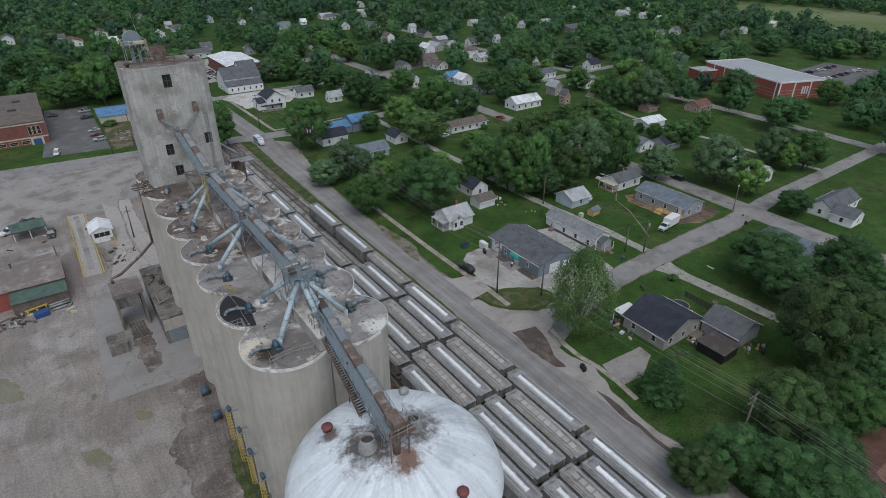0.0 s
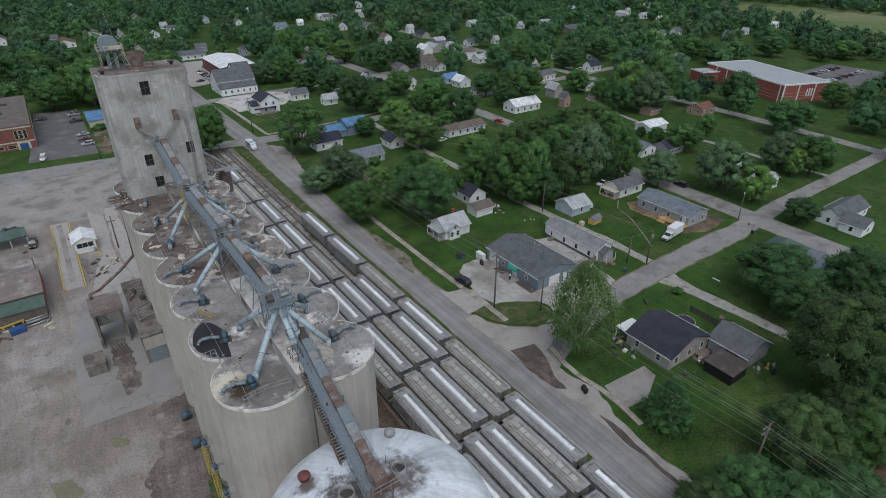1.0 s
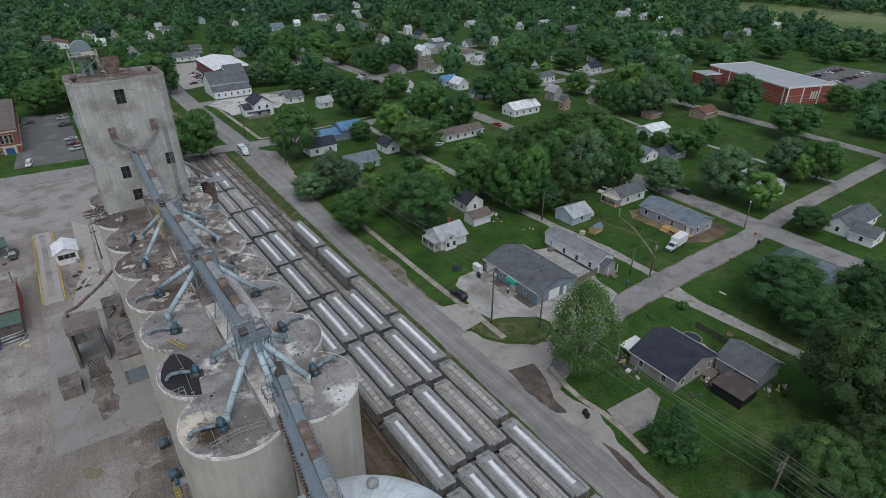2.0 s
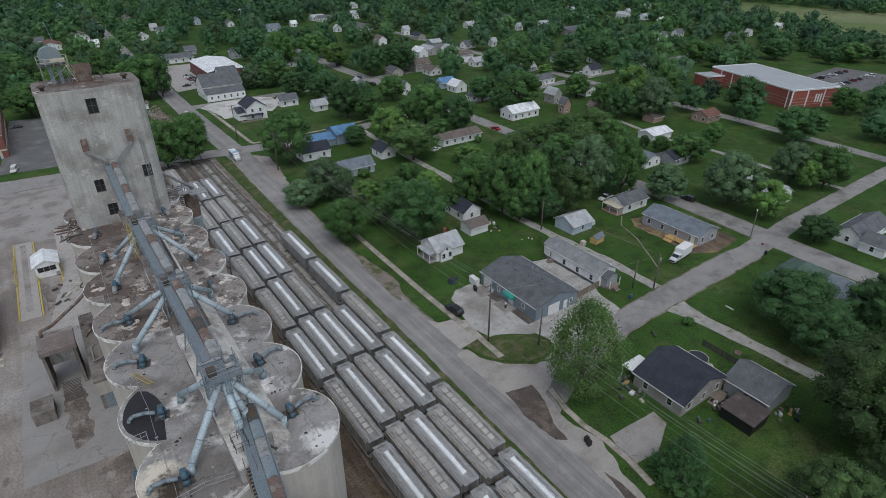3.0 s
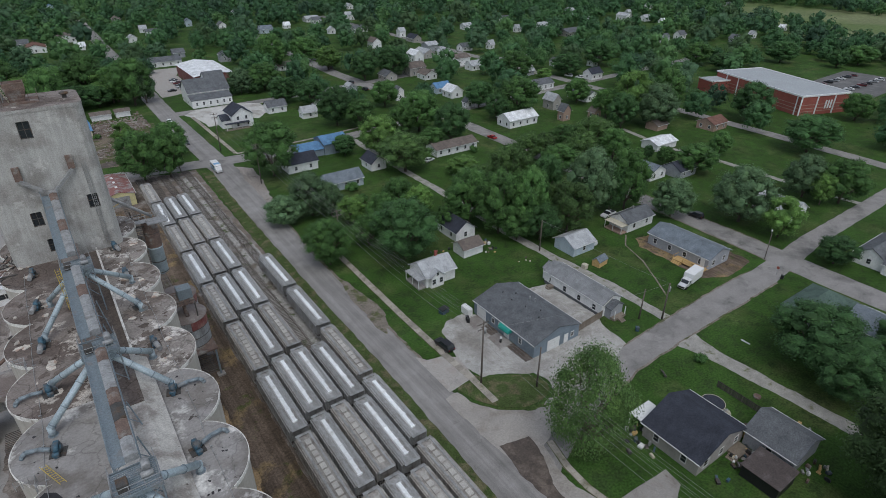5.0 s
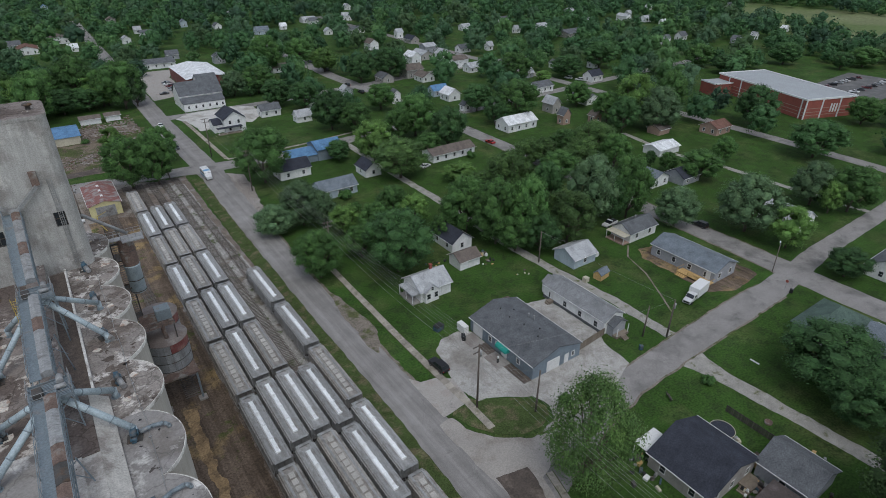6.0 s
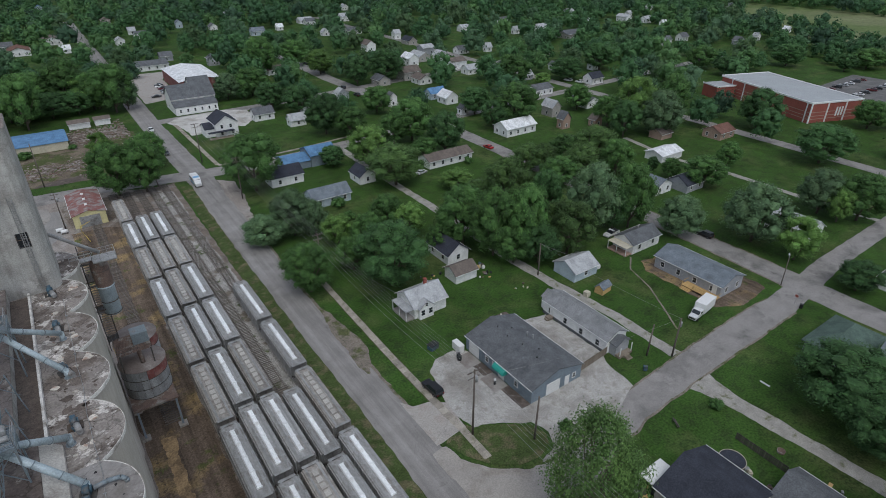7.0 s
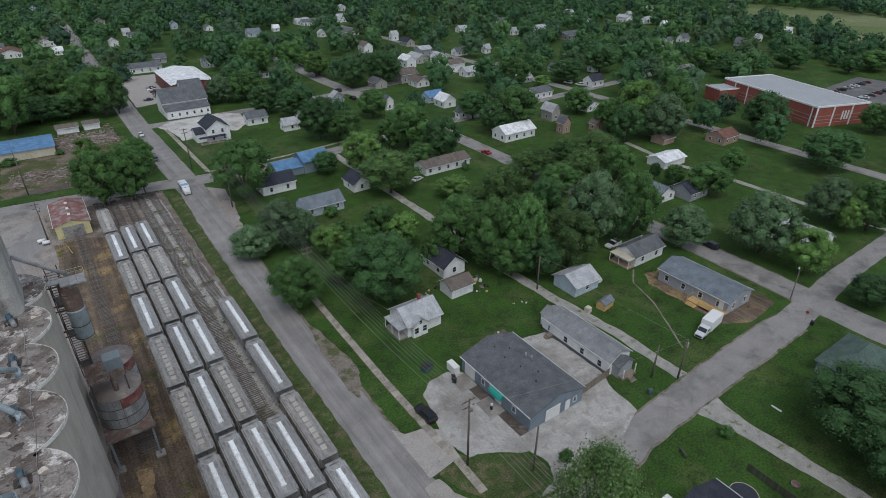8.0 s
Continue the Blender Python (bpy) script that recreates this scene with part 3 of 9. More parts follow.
patch("mud_shoulder", [(67.6, 112), (68.2, 109), (70.4, 112.5), (72.3, 117.5), (71.3, 125.4), (70.5, 134), (69.8, 138), (68.2, 125)], 0.056, EARTH, "bare trampled earth at the road's edge", "soil", 0.5, 0.7)
patch("mud_shoulder", [(68.6, 10), (71, 12), (71, 34), (70.6, 44), (69.4, 46), (68.7, 30)], 0.052, DIRT, "dusty earth shoulder along the road", "soil", 0.5, 0.8)
patch("mud_shoulder", [(71.4, 180), (73.5, 190), (76.5, 208), (77.5, 221), (73, 226), (71.8, 210)], 0.056, DIRT, "broken gravel shoulder by the corner", "soil", 0.5, 0.8)
patch("house_drive", [(74.4, 48.2), (76.1, 54.3), (86.9, 53.7), (86.4, 50.6), (80, 47.5)], 0.05, CONCRETE_FLAT, "cracked concrete driveway by the garden", "driveway", 0.1, 0.8)
patch("new_house_plot", [(143, 84), (150, 80.5), (160.5, 82), (161.5, 90), (159, 104), (146, 107), (143.5, 103)], 0.02, SOIL, "bare brown soil round the new house", "soil", 0.7, 0.8)
patch("foot_path", strip([(129, 84), (133, 90), (138, 98), (141, 106), (146, 110)], 0.4), 0.022, EARTH, "trodden footpath across the lawn", "path", 0.07, 0.9)
sidewalk([(74.4, 80.6), (74.6, 88), (74.4, 97), (74.3, 110), (74.6, 128), (75, 148)], 1.4, 0.07, "old concrete sidewalk beside the road")
sidewalk([(73.9, 44), (74.7, 49), (74.9, 54), (74.3, 58.4), (74.6, 63), (75.9, 68.4)], 1.1, 0.07, "broken concrete sidewalk slabs")
sidewalk([(77.5, 240), (77.2, 262), (76.8, 290), (76.5, 300)], 1.5, 0.07, "pale concrete sidewalk by the corner lawn")
sidewalk([(77.5, 239.5), (92, 239), (112, 240), (135, 243)], 1.3, 0.072, "pale concrete sidewalk along the cross street")
patch("gravel_lot", [(74.4, 305), (80.5, 311.6), (89.6, 311.5), (101, 313), (110, 307), (111, 293), (101, 281.5), (97.5, 285), (94, 288), (84, 288), (84, 281), (78.6, 280.2), (78.4, 292)], 0.05, HALLGRAVEL, "whitish gravel lot beside the white hall", "car park", 0.6, 1.2)
patch("gravel_lot", [(73, 345), (80.4, 347), (91.5, 352), (91.5, 396), (99, 419), (84, 420), (74, 400)], 0.05, DRIVEWAY, "pale concrete car park beside the red building", "car park", 0.4, 1.5)
patch("parking_lot", [(-7, 256), (16, 254), (16, 330), (-2, 332), (-4, 290)], 0.05, LOTASPHALT, "asphalt car park beside the brick hall", "car park", 0.2, 1.5)
patch("parking_lot", [(352, 136), (430, 140), (430, 176), (356, 172)], 0.05, LOTASPHALT, "asphalt car park behind the school", "car park", 0.2, 2)
patch("demolition_lot", [(17, 252), (58, 250), (60, 300), (44, 318), (18, 300)], 0.02, WEEDLOT, "overgrown demolition lot with rubble", "soil", 1.2, 1.2)
patch("dark_plot", [(20.5, 253), (26, 255.6), (37.6, 257.7), (39, 254), (37.8, 251.6), (28, 251)], 0.03, MUD, "dark turned soil beside the street", "soil", 0.4, 0.8)
patch("field", [(560, 60), (548, 150), (530, 230), (560, 300), (650, 390), (735, 440), (755, 400), (752, 349), (765, 296), (765, 200), (780, 60)], 0.03, FIELD, "open pale green field beyond the town", "field", 2, 8)
patch("concrete_lot", [(-120, 196), (-20, 193), (9, 190), (13, 206), (24, 222), (24, 232), (-20, 236), (-120, 240)], 0.03, CONCRETE_FLAT, "pale dusty concrete lot beside the street", "pavement", 0.8, 1.2)

patch("clay_strip", [(32, 115), (33.9, 114.4), (33.6, 104.5), (33.8, 94), (33.6, 84), (32, 84), (32.1, 94.3), (31.8, 104.2)], 0.034, CLAY, "tan clay spread along the siding", "soil", 0.7, 0.5)
patch("mud_streak", [(69.6, 50), (70.3, 47), (69.6, 41), (69.2, 36), (69, 30), (68.2, 31), (68.5, 38), (68.6, 45)], 0.064, MUD, "dark wet mud along the road edge", "mud", 0.3, 0.5)
patch("dusty_lane", strip([(11.5, 196), (11.2, 178), (11.4, 160), (12.6, 145), (15.5, 136)], [3.4, 3.6, 4, 4.6, 5]), 0.03, DRIVEWAY, "pale dusty wheel lane beside the scale house", "pavement", 0.5, 0.8)

# ---- tracks ----
TRACKS = ((41.6, -60, 232), (45.4, -60, 232), (49.2, -60, 232), (53.0, -60, 232), (56.8, -60, 232), (34.6, 118, 212))
bm = boxes((-1.25, 1.25, -0.11, 0.11, -0.06, 0.1))
tie_mesh = part("tie", bm, TIE).data
bpy.data.objects.remove(bpy.data.objects["tie"])
for x, y0, y1 in TRACKS:
    track = empty("railway_track", "rusty steel rails on weathered ties in dirty ballast", "track", "sidings", pose(x, 0, 0))
    for dx in (-0.75, 0.75):
        part("rail", boxes((dx - 0.07, dx + 0.07, y0, y1, 0.1, 0.13), (dx - 0.02, dx + 0.02, y0, y1, 0.12, 0.24), (dx - 0.035, dx + 0.035, y0, y1, 0.23, 0.27)), RAIL, track)
    near = {53.0: (110, 232), 56.8: (149, 232), 34.6: (118, 212)}.get(x, (198, 232))
    y = near[0]
    while y < near[1]:
        ob = new("tie", tie_mesh)
        ob.parent = track
        ob.matrix_basis = pose(random.uniform(-0.08, 0.08), y, 0.0, 0, 0, random.uniform(-2, 2))
        y += random.uniform(0.5, 0.62)
# ---- grain elevator: silos ----
PITCH, FIRST, ROWS_N = 9.6, 56.5, 8
MIDX = 19.95


def silo_outline(cx, cy, r, side, lo, hi, n=56):
    """A circle cut straight where it meets its neighbours."""
    pts = []
    for i in range(n):
        a = 2 * math.pi * i / n
        x, y = cx + r * math.cos(a), cy + r * math.sin(a)
        y = min(max(y, cy + lo), cy + hi)
        x = min(x, MIDX) if side < 0 else max(x, MIDX)
        pts.append((x, y))
    out = []
    for p in pts:
        if not out or math.hypot(p[0] - out[-1][0], p[1] - out[-1][1]) > 1e-3:
            out.append(p)
    return out


for row in range(ROWS_N):
    for side, cx in ((-1, 16.05), (1, 23.85)):
        cy = FIRST + PITCH * row
        lo, hi = (-9 if row == 0 else -PITCH / 2), (9 if row == ROWS_N - 1 else PITCH / 2)
        old = row > 2
        silo = empty("concrete_silo", "tall round weathered concrete grain silo with a flat roof", "silo", "grain silos", pose(cx, cy, 0))
        bm = bmesh.new()
        prism(bm, [(x - cx, y - cy) for x, y in silo_outline(cx, cy, 5.4, side, lo, hi)], -0.3, 31.1)
        for f in bm.faces:
            f.smooth = abs(f.normal.z) < 0.5
        ob = part("wall", bm, SILO, silo)
        for pol in ob.data.polygons:
            pol.use_smooth = False
        bm = bmesh.new()
        prism(bm, [(x - cx, y - cy) for x, y in silo_outline(cx, cy, 5.55, side, lo, hi)], 31.1, 31.5, 0, 1)
        part("roof", bm, [(ROOFPALE if side > 0 else ROOFOLD) if old else ROOFTOP, RIM], silo, "peeling stained roof slab with a whitewashed edge" if old else "stained roof slab with a whitewashed edge")
        # whitewashed lip just inside the edge
        bm = bmesh.new()
        a = silo_outline(cx, cy, 5.56, side, lo, hi)
        arc = [(x, y) for x, y in a if abs(math.hypot(x - cx, y - cy) - 5.56) < 1e-3 and ((x - cx) * side > -2.7 or row == 0 and y < cy or row == ROWS_N - 1 and y > cy)]
        arc = sorted(arc, key=lambda p: math.atan2(p[1] - cy, (p[0] - cx) * side))
        for p, q in zip(arc, arc[1:]):
            if math.hypot(p[0] - q[0], p[1] - q[1]) > 2:
                continue
            w0, w1 = (5.56 - 0.06 - 0.09 * noise.noise(Vector((u[0] * 0.9, u[1] * 0.9, 3))) for u in (p, q))
            f = lambda u, w, z: (u[0] - cx if w is None else (u[0] - cx) * w / 5.56, u[1] - cy if w is None else (u[1] - cy) * w / 5.56, z)
            vs = [bm.verts.new(c) for c in (f(p, None, 31.5), f(q, None, 31.5), f(q, None, 31.56), f(p, None, 31.56), f(q, w1, 31.56), f(p, w0, 31.56), f(q, w1, 31.5), f(p, w0, 31.5))]
            for idx in ((0, 1, 2, 3), (3, 2, 4, 5), (5, 4, 6, 7)):
                bm.faces.new([vs[i] for i in idx])
        bmesh.ops.recalc_face_normals(bm, faces=bm.faces)
        part("roof_edge", bm, RIM, silo, "flaking whitewashed roof edge")
        if row == 1 and side < 0:
            bm = bmesh.new()
            o = [(5.1 * math.cos(a), 5.1 * math.sin(a)) for a in [radians(d) for d in range(126, 250, 5)]]
            prism(bm, jag(o + [(-2.0, -4.5), (-1.7, -2.4), (-1.3, 0.4), (-1.6, 2.2), (-2.2, 3.6)], 0.6, 0.1), 31.5, 31.515)
            part("tar_patch", bm, TAR, silo, "black tar patch on the roof")

# flakes of old coating, bare scars and splashes of tar on the roofs
FLAKE = material("curled_roof_flake", (0.5, 0.46, 0.41), 0.9, spread=0.25, scale=1.5, fine=6, bump=0.3, tint=(0.3, 0.22, 0.18), tint_at=(0.5, 0.6), tint_scale=1.2, per_piece=0.3, spec=0.2)
# colour of the bare scars, and of the trench floor in place of shade
SCAR_SHADE = material("roof_scar_trench_shade", (0.12, 0.098, 0.085), 0.9, spread=0.3, scale=1.5, fine=6, bump=0.3, per_piece=0.3, spec=0.2)
silos = [o for o in scene.objects if o.name.startswith("concrete_silo")]
for silo in silos:
    row = round((silo.location.y - FIRST) / PITCH)
    out = -1 if silo.location.x < MIDX else 1
    for k in range(11 if row > 2 else 9):
        ang, dist = random.uniform(-80, 80), 4.9 * math.sqrt(random.uniform(0.02, 1))
        u, v = out * dist * math.cos(radians(ang)), min(4.3, max(-4.3, dist * math.sin(radians(ang))))
        big = random.uniform(0.2, 0.85) if row > 2 else random.uniform(0.06, 0.22)
        kind = "peeled_flake" if row > 2 and k % 2 else ("bare_scar" if row > 2 else "tar_splash")
        shape = [(big * random.uniform(0.45, 1.2) * math.cos(a), big * random.uniform(0.4, 0.9) * math.sin(a)) for a in [2 * math.pi * i / 9 for i in range(9)]]
        bm = bmesh.new()
        top = random.uniform(0.02, 0.1) if kind == "peeled_flake" else 0.012
        prism(bm, jag(shape, 0.25, 0.12, 2.0, k), -0.01, top)
        if kind == "peeled_flake":
            for w in bm.verts:
                w.co.z += 0.1 * max(0.0, w.co.x / big) if w.co.z > 0 else 0
        ob = part(kind, bm, {"peeled_flake": FLAKE, "bare_scar": SCAR_SHADE, "tar_splash": TAR}[kind], silo)
        ob.matrix_basis = pose(u, v, 31.5, 0, 0, random.uniform(0, 360))

# gallery along the roof, between the two rows
GALROOF = material("whitewashed_roof", (0.5, 0.475, 0.44), 0.9, spread=0.2, scale=0.6, fine=6, bump=0.3, tint=(0.3, 0.27, 0.245), tint_at=(0.48, 0.62), tint_scale=0.4, spots=(0.1, 0.08, 0.07), spots_at=(0.68, 0.71), spots_scale=0.7, local=False, spec=0.2)
gallery = empty("roof_gallery", "low whitewashed concrete gallery running along the silo roofs", "gallery", "", pose(0, 0, 0))
bm = boxes((18.5, 20.9, 52.1, 84, 31.45, 33.35), (20.9, 22.4, 55.0, 84, 31.45, 33.2), (18.5, 20.6, 84, 116.4, 31.45, 33.35))
part("wall", bm, TOWER, gallery)
part("roof", boxes((18.38, 20.95, 51.95, 75, 33.35, 33.55), (20.95, 22.4, 54.9, 75, 33.2, 33.38)), GALROOF, gallery, "whitewashed gallery roof")
part("rear_roof", boxes((18.4, 22.4, 75.004, 84.1, 33.35, 33.52), (18.4, 20.7, 84.1, 116.2, 33.35, 33.52)), ROOFOLD, gallery)
# sloping shoulder on the east side
bm = bmesh.new()
ends = [[bm.verts.new((x, y, z)) for x, z in ((22.404, 31.45), (24.0, 31.45), (24.0, 32.1), (22.404, 33.3))] for y in (54.9, 84)]
bm.faces.new(ends[0])
bm.faces.new(ends[1][::-1])
for k in range(4):
    bm.faces.new((ends[0][k], ends[1][k], ends[1][(k + 1) % 4], ends[0][(k + 1) % 4]))
bmesh.ops.recalc_face_normals(bm, faces=bm.faces)
part("shoulder", bm, GALROOF, gallery, "sloping whitewashed shoulder")
# the deep trench's shade is put into this floor's dark colour
part("gutter_floor", boxes((20.62, 22.7, 84.05, 116.2, 31.4, 31.53)), SCAR_SHADE, gallery, "trench floor beside the gallery, coloured dark for its shade")
part("kerb", boxes((22.7, 22.95, 84.05, 116.2, 31.4, 32.1)), RIM, gallery, "flaking whitewashed kerb")
for i in range(11):
    y = 60 + i * 4.6
    part("panel", boxes((18.44, 18.5, y, y + 2.2, 31.9, 33.2)), RIM if i % 2 else RUST, gallery, "whitewashed wall panel" if i % 2 else "rusty wall panel")

# ---- headhouse tower ----
tower = empty("headhouse", "tall weathered concrete headhouse tower with rounded corners", "tower", "", pose(19.6, 121.2, 0))


def rounded(x0, x1, y0, y1, r, n=6):
    out = []
    for cx, cy, a0 in ((x1 - r, y0 + r, -90), (x1 - r, y1 - r, 0), (x0 + r, y1 - r, 90), (x0 + r, y0 + r, 180)):
        out += [(cx + r * math.cos(radians(a0 + 90 * i / n)), cy + r * math.sin(radians(a0 + 90 * i / n))) for i in range(n + 1)]
    return out


TX0, TX1, TY0, TY1, TZ = -7.25, 7.2, -4.7, 4.6, 53.3
bm = bmesh.new()
prism(bm, rounded(TX0, TX1, TY0, TY1, 1.6), 31, TZ)
wall = part("wall", bm, TOWER, tower)
cut = []
WINDOWS = ((-0.3, 49.8, 1.5, 2.4), (-2.5, 37.2, 1.4, 2.2), (4.9, 38.3, 1.4, 2.2), (-1.6, 32.9, 1.5, 2.1))
bm = bmesh.new()
for wx, wz, w, h in WINDOWS:
    box(bm, wx - w / 2, wx + w / 2, TY0 - 1, TY0 + 1.0, wz, wz + h)
cutter = part("cutter", bm, DARKVOID)
mod = wall.modifiers.new("openings", "BOOLEAN")
cutter.parent = tower
mod.object, mod.solver = cutter, "EXACT"
bpy.context.view_layer.update()
me = bpy.data.meshes.new_from_object(wall.evaluated_get(bpy.context.evaluated_depsgraph_get()))
wall.modifiers.clear()
wall.data = me
bpy.data.objects.remove(cutter)
for wx, wz, w, h in WINDOWS:
    bm = boxes((wx - w / 2, wx - w / 2 + 0.1, TY0 + 0.25, TY0 + 0.35, wz, wz + h), (wx + w / 2 - 0.1, wx + w / 2, TY0 + 0.25, TY0 + 0.35, wz, wz + h), (wx - w / 2 + 0.1, wx + w / 2 - 0.1, TY0 + 0.25, TY0 + 0.35, wz, wz + 0.1),
               (wx - w / 2 + 0.1, wx + w / 2 - 0.1, TY0 + 0.25, TY0 + 0.35, wz + h - 0.1, wz + h), (wx - 0.04, wx + 0.04, TY0 + 0.26, TY0 + 0.34, wz + 0.1, wz + h - 0.1), (wx - w / 2 + 0.1, wx - 0.04, TY0 + 0.27, TY0 + 0.33, wz + h * 0.5, wz + h * 0.5 + 0.08), (wx + 0.04, wx + w / 2 - 0.1, TY0 + 0.27, TY0 + 0.33, wz + h * 0.5, wz + h * 0.5 + 0.08))
    win = part("window", bm, DARKSTEEL, tower)
    part("pane", boxes((wx - w / 2 + 0.1, wx + w / 2 - 0.1, TY0 + 0.36, TY0 + 0.4, wz + 0.1, wz + h - 0.1)), GLASS, win)
bm = bmesh.new()
prism(bm, rounded(TX0 - 0.06, TX1 + 0.06, TY0 - 0.06, TY1 + 0.06, 1.65), TZ, TZ + 0.45, 0, 1)
part("roof", bm, [ROOFOLD, TOWER], tower, "stained brown roof slab")

# ---- white domed tank ----
def sooty(mat, centre, reach, colour):
    """Adds ragged dirt that thins out away from one point."""
    nt = mat.node_tree
    n, l = nt.nodes, nt.links
    b = n["Principled BSDF"]
    pos = n.new("ShaderNodeNewGeometry").outputs["Position"]
    dist = n.new("ShaderNodeVectorMath")
    dist.operation = "DISTANCE"
    dist.inputs[1].default_value = centre
    l.new(pos, dist.inputs[0])
    t = n.new("ShaderNodeTexNoise")
    t.inputs["Scale"].default_value, t.inputs["Detail"].default_value, t.inputs["Roughness"].default_value = 0.8, 6.0, 0.75
    l.new(pos, t.inputs["Vector"])
    fall = n.new("ShaderNodeMapRange")
    fall.inputs[1].default_value, fall.inputs[2].default_value, fall.inputs[3].default_value, fall.inputs[4].default_value = 0.5, reach, 0.34, -0.12
    l.new(dist.outputs["Value"], fall.inputs[0])
    add = n.new("ShaderNodeMath")
    l.new(t.outputs[0], add.inputs[0])
    l.new(fall.outputs[0], add.inputs[1])
    cut_ = n.new("ShaderNodeMapRange")
    cut_.inputs[1].default_value, cut_.inputs[2].default_value = 0.52, 0.75
    l.new(add.outputs[0], cut_.inputs[0])
    mx = n.new("ShaderNodeMix")
    mx.data_type = "RGBA"
    l.new(cut_.outputs[0], mx.inputs[0])
    l.new(b.inputs["Base Color"].links[0].from_socket, mx.inputs[6])
    mx.inputs[7].default_value = (*colour, 1)
    l.new(mx.outputs[2], b.inputs["Base Color"])


def washed(mat, cx, cy, depth):
    """Streaks of dirt that run down a round roof from its middle."""
    nt = mat.node_tree
    n, l = nt.nodes, nt.links
    b = n["Principled BSDF"]
    sep = n.new("ShaderNodeSeparateXYZ")
    mv = n.new("ShaderNodeVectorMath")
    mv.operation = "SUBTRACT"
    mv.inputs[1].default_value = (cx, cy, 0)
    l.new(n.new("ShaderNodeNewGeometry").outputs["Position"], mv.inputs[0])
    l.new(mv.outputs[0], sep.inputs[0])
    ang = n.new("ShaderNodeMath")
    ang.operation = "ARCTAN2"
    l.new(sep.outputs[1], ang.inputs[0])
    l.new(sep.outputs[0], ang.inputs[1])
    ln = n.new("ShaderNodeVectorMath")
    ln.operation = "LENGTH"
    l.new(mv.outputs[0], ln.inputs[0])
    com = n.new("ShaderNodeCombineXYZ")
    l.new(ang.outputs[0], com.inputs[0])
    sc = n.new("ShaderNodeMath")
    sc.operation = "MULTIPLY"
    sc.inputs[1].default_value = 0.035
    l.new(ln.outputs["Value"], sc.inputs[0])
    l.new(sc.outputs[0], com.inputs[1])
    t = n.new("ShaderNodeTexNoise")
    t.inputs["Scale"].default_value, t.inputs["Detail"].default_value, t.inputs["Roughness"].default_value = 7.0, 6.0, 0.75
    l.new(com.outputs[0], t.inputs["Vector"])
    r = n.new("ShaderNodeMapRange")
    r.inputs[1].default_value, r.inputs[2].default_value, r.inputs[3].default_value, r.inputs[4].default_value = 0.36, 0.62, 1 - depth, 1.08
    l.new(t.outputs[0], r.inputs[0])
    s = n.new("ShaderNodeVectorMath")
    s.operation = "SCALE"
    l.new(b.inputs["Base Color"].links[0].from_socket, s.inputs[0])
    l.new(r.outputs[0], s.inputs["Scale"])
    l.new(s.outputs[0], b.inputs["Base Color"])


washed(WHITEROOF, 19.6, 37.0, 0.22)
sooty(WHITEROOF, (17.0, 37.3, 30), 5.0, (0.1, 0.085, 0.08))
sooty(WHITEROOF, (22.0, 37.0, 30), 4.4, (0.13, 0.115, 0.105))
sooty(WHITEROOF, (19.0, 33.6, 30.4), 2.6, (0.2, 0.125, 0.095))
sooty(WHITEROOF, (14.8, 41.6, 29), 1.8, (0.14, 0.11, 0.1))
sooty(ROOFTOP, (12.3, 57.0, 31.5), 4.0, (0.6, 0.54, 0.44))
sooty(ROOFTOP, (13.2, 55.4, 31.5), 3.0, (0.06, 0.045, 0.033))
sooty(ROOFTOP, (26.5, 52.8, 31.5), 3.0, (0.62, 0.6, 0.57))
tank = empty("domed_tank", "large round storage tank with a stained white domed roof", "storage tank", "", pose(19.6, 37.0, 0))
bm = bmesh.new()
lathe(bm, [(11.2, -0.2), (11.2, 24.6)], n=72)
part("wall", bm, WHITEROOF, tank)
bm = bmesh.new()
prof = [(11.4, 24.5), (11.45, 24.75)] + [(11.4 * math.cos(a), 24.75 + 5.9 * math.sin(a) ** 1.15) for a in [radians(d) for d in range(6, 91, 7)]]
prof[-1] = (0.0, 30.65)
lathe(bm, prof, n=72)
part("roof", bm, WHITEROOF, tank)
# ---- conveyors, decks and spouts on the roof ----
def railing(bm, pts, h=1.05, r=0.03, step=1.6):
    """Posts, a top rail and a middle rail along a line."""
    for a, b in zip(pts, pts[1:]):
        a, b = Vector(a), Vector(b)
        k = max(1, round((b - a).length / step))
        for i in range(k + 1):
            p = a.lerp(b, i / k)
            tube(bm, p, p + Vector((0, 0, h)), r, n=5)
        for f in (1.0, 0.52):
            tube(bm, a + Vector((0, 0, h * f)), b + Vector((0, 0, h * f)), r, n=5)


def guard_rail(owner, pts, mat, step):
    """The same as single posts and rails under their thing."""
    for a, b in zip(pts, pts[1:]):
        a, b = Vector(a), Vector(b)
        k = max(1, round((b - a).length / step))
        for i in range(k):
            p = a.lerp(b, i / k)
            part("post", tubes((p, p + Vector((0, 0, 1.05)), 0.03), n=5), mat, owner)
        for h in (0.55, 1.05):
            part("rail", tubes((a + Vector((0, 0, h)), b + Vector((0, 0, h)), 0.03), n=5), mat, owner)
    p = Vector(pts[-1])
    part("post", tubes((p, p + Vector((0, 0, 1.05)), 0.03), n=5), mat, owner)


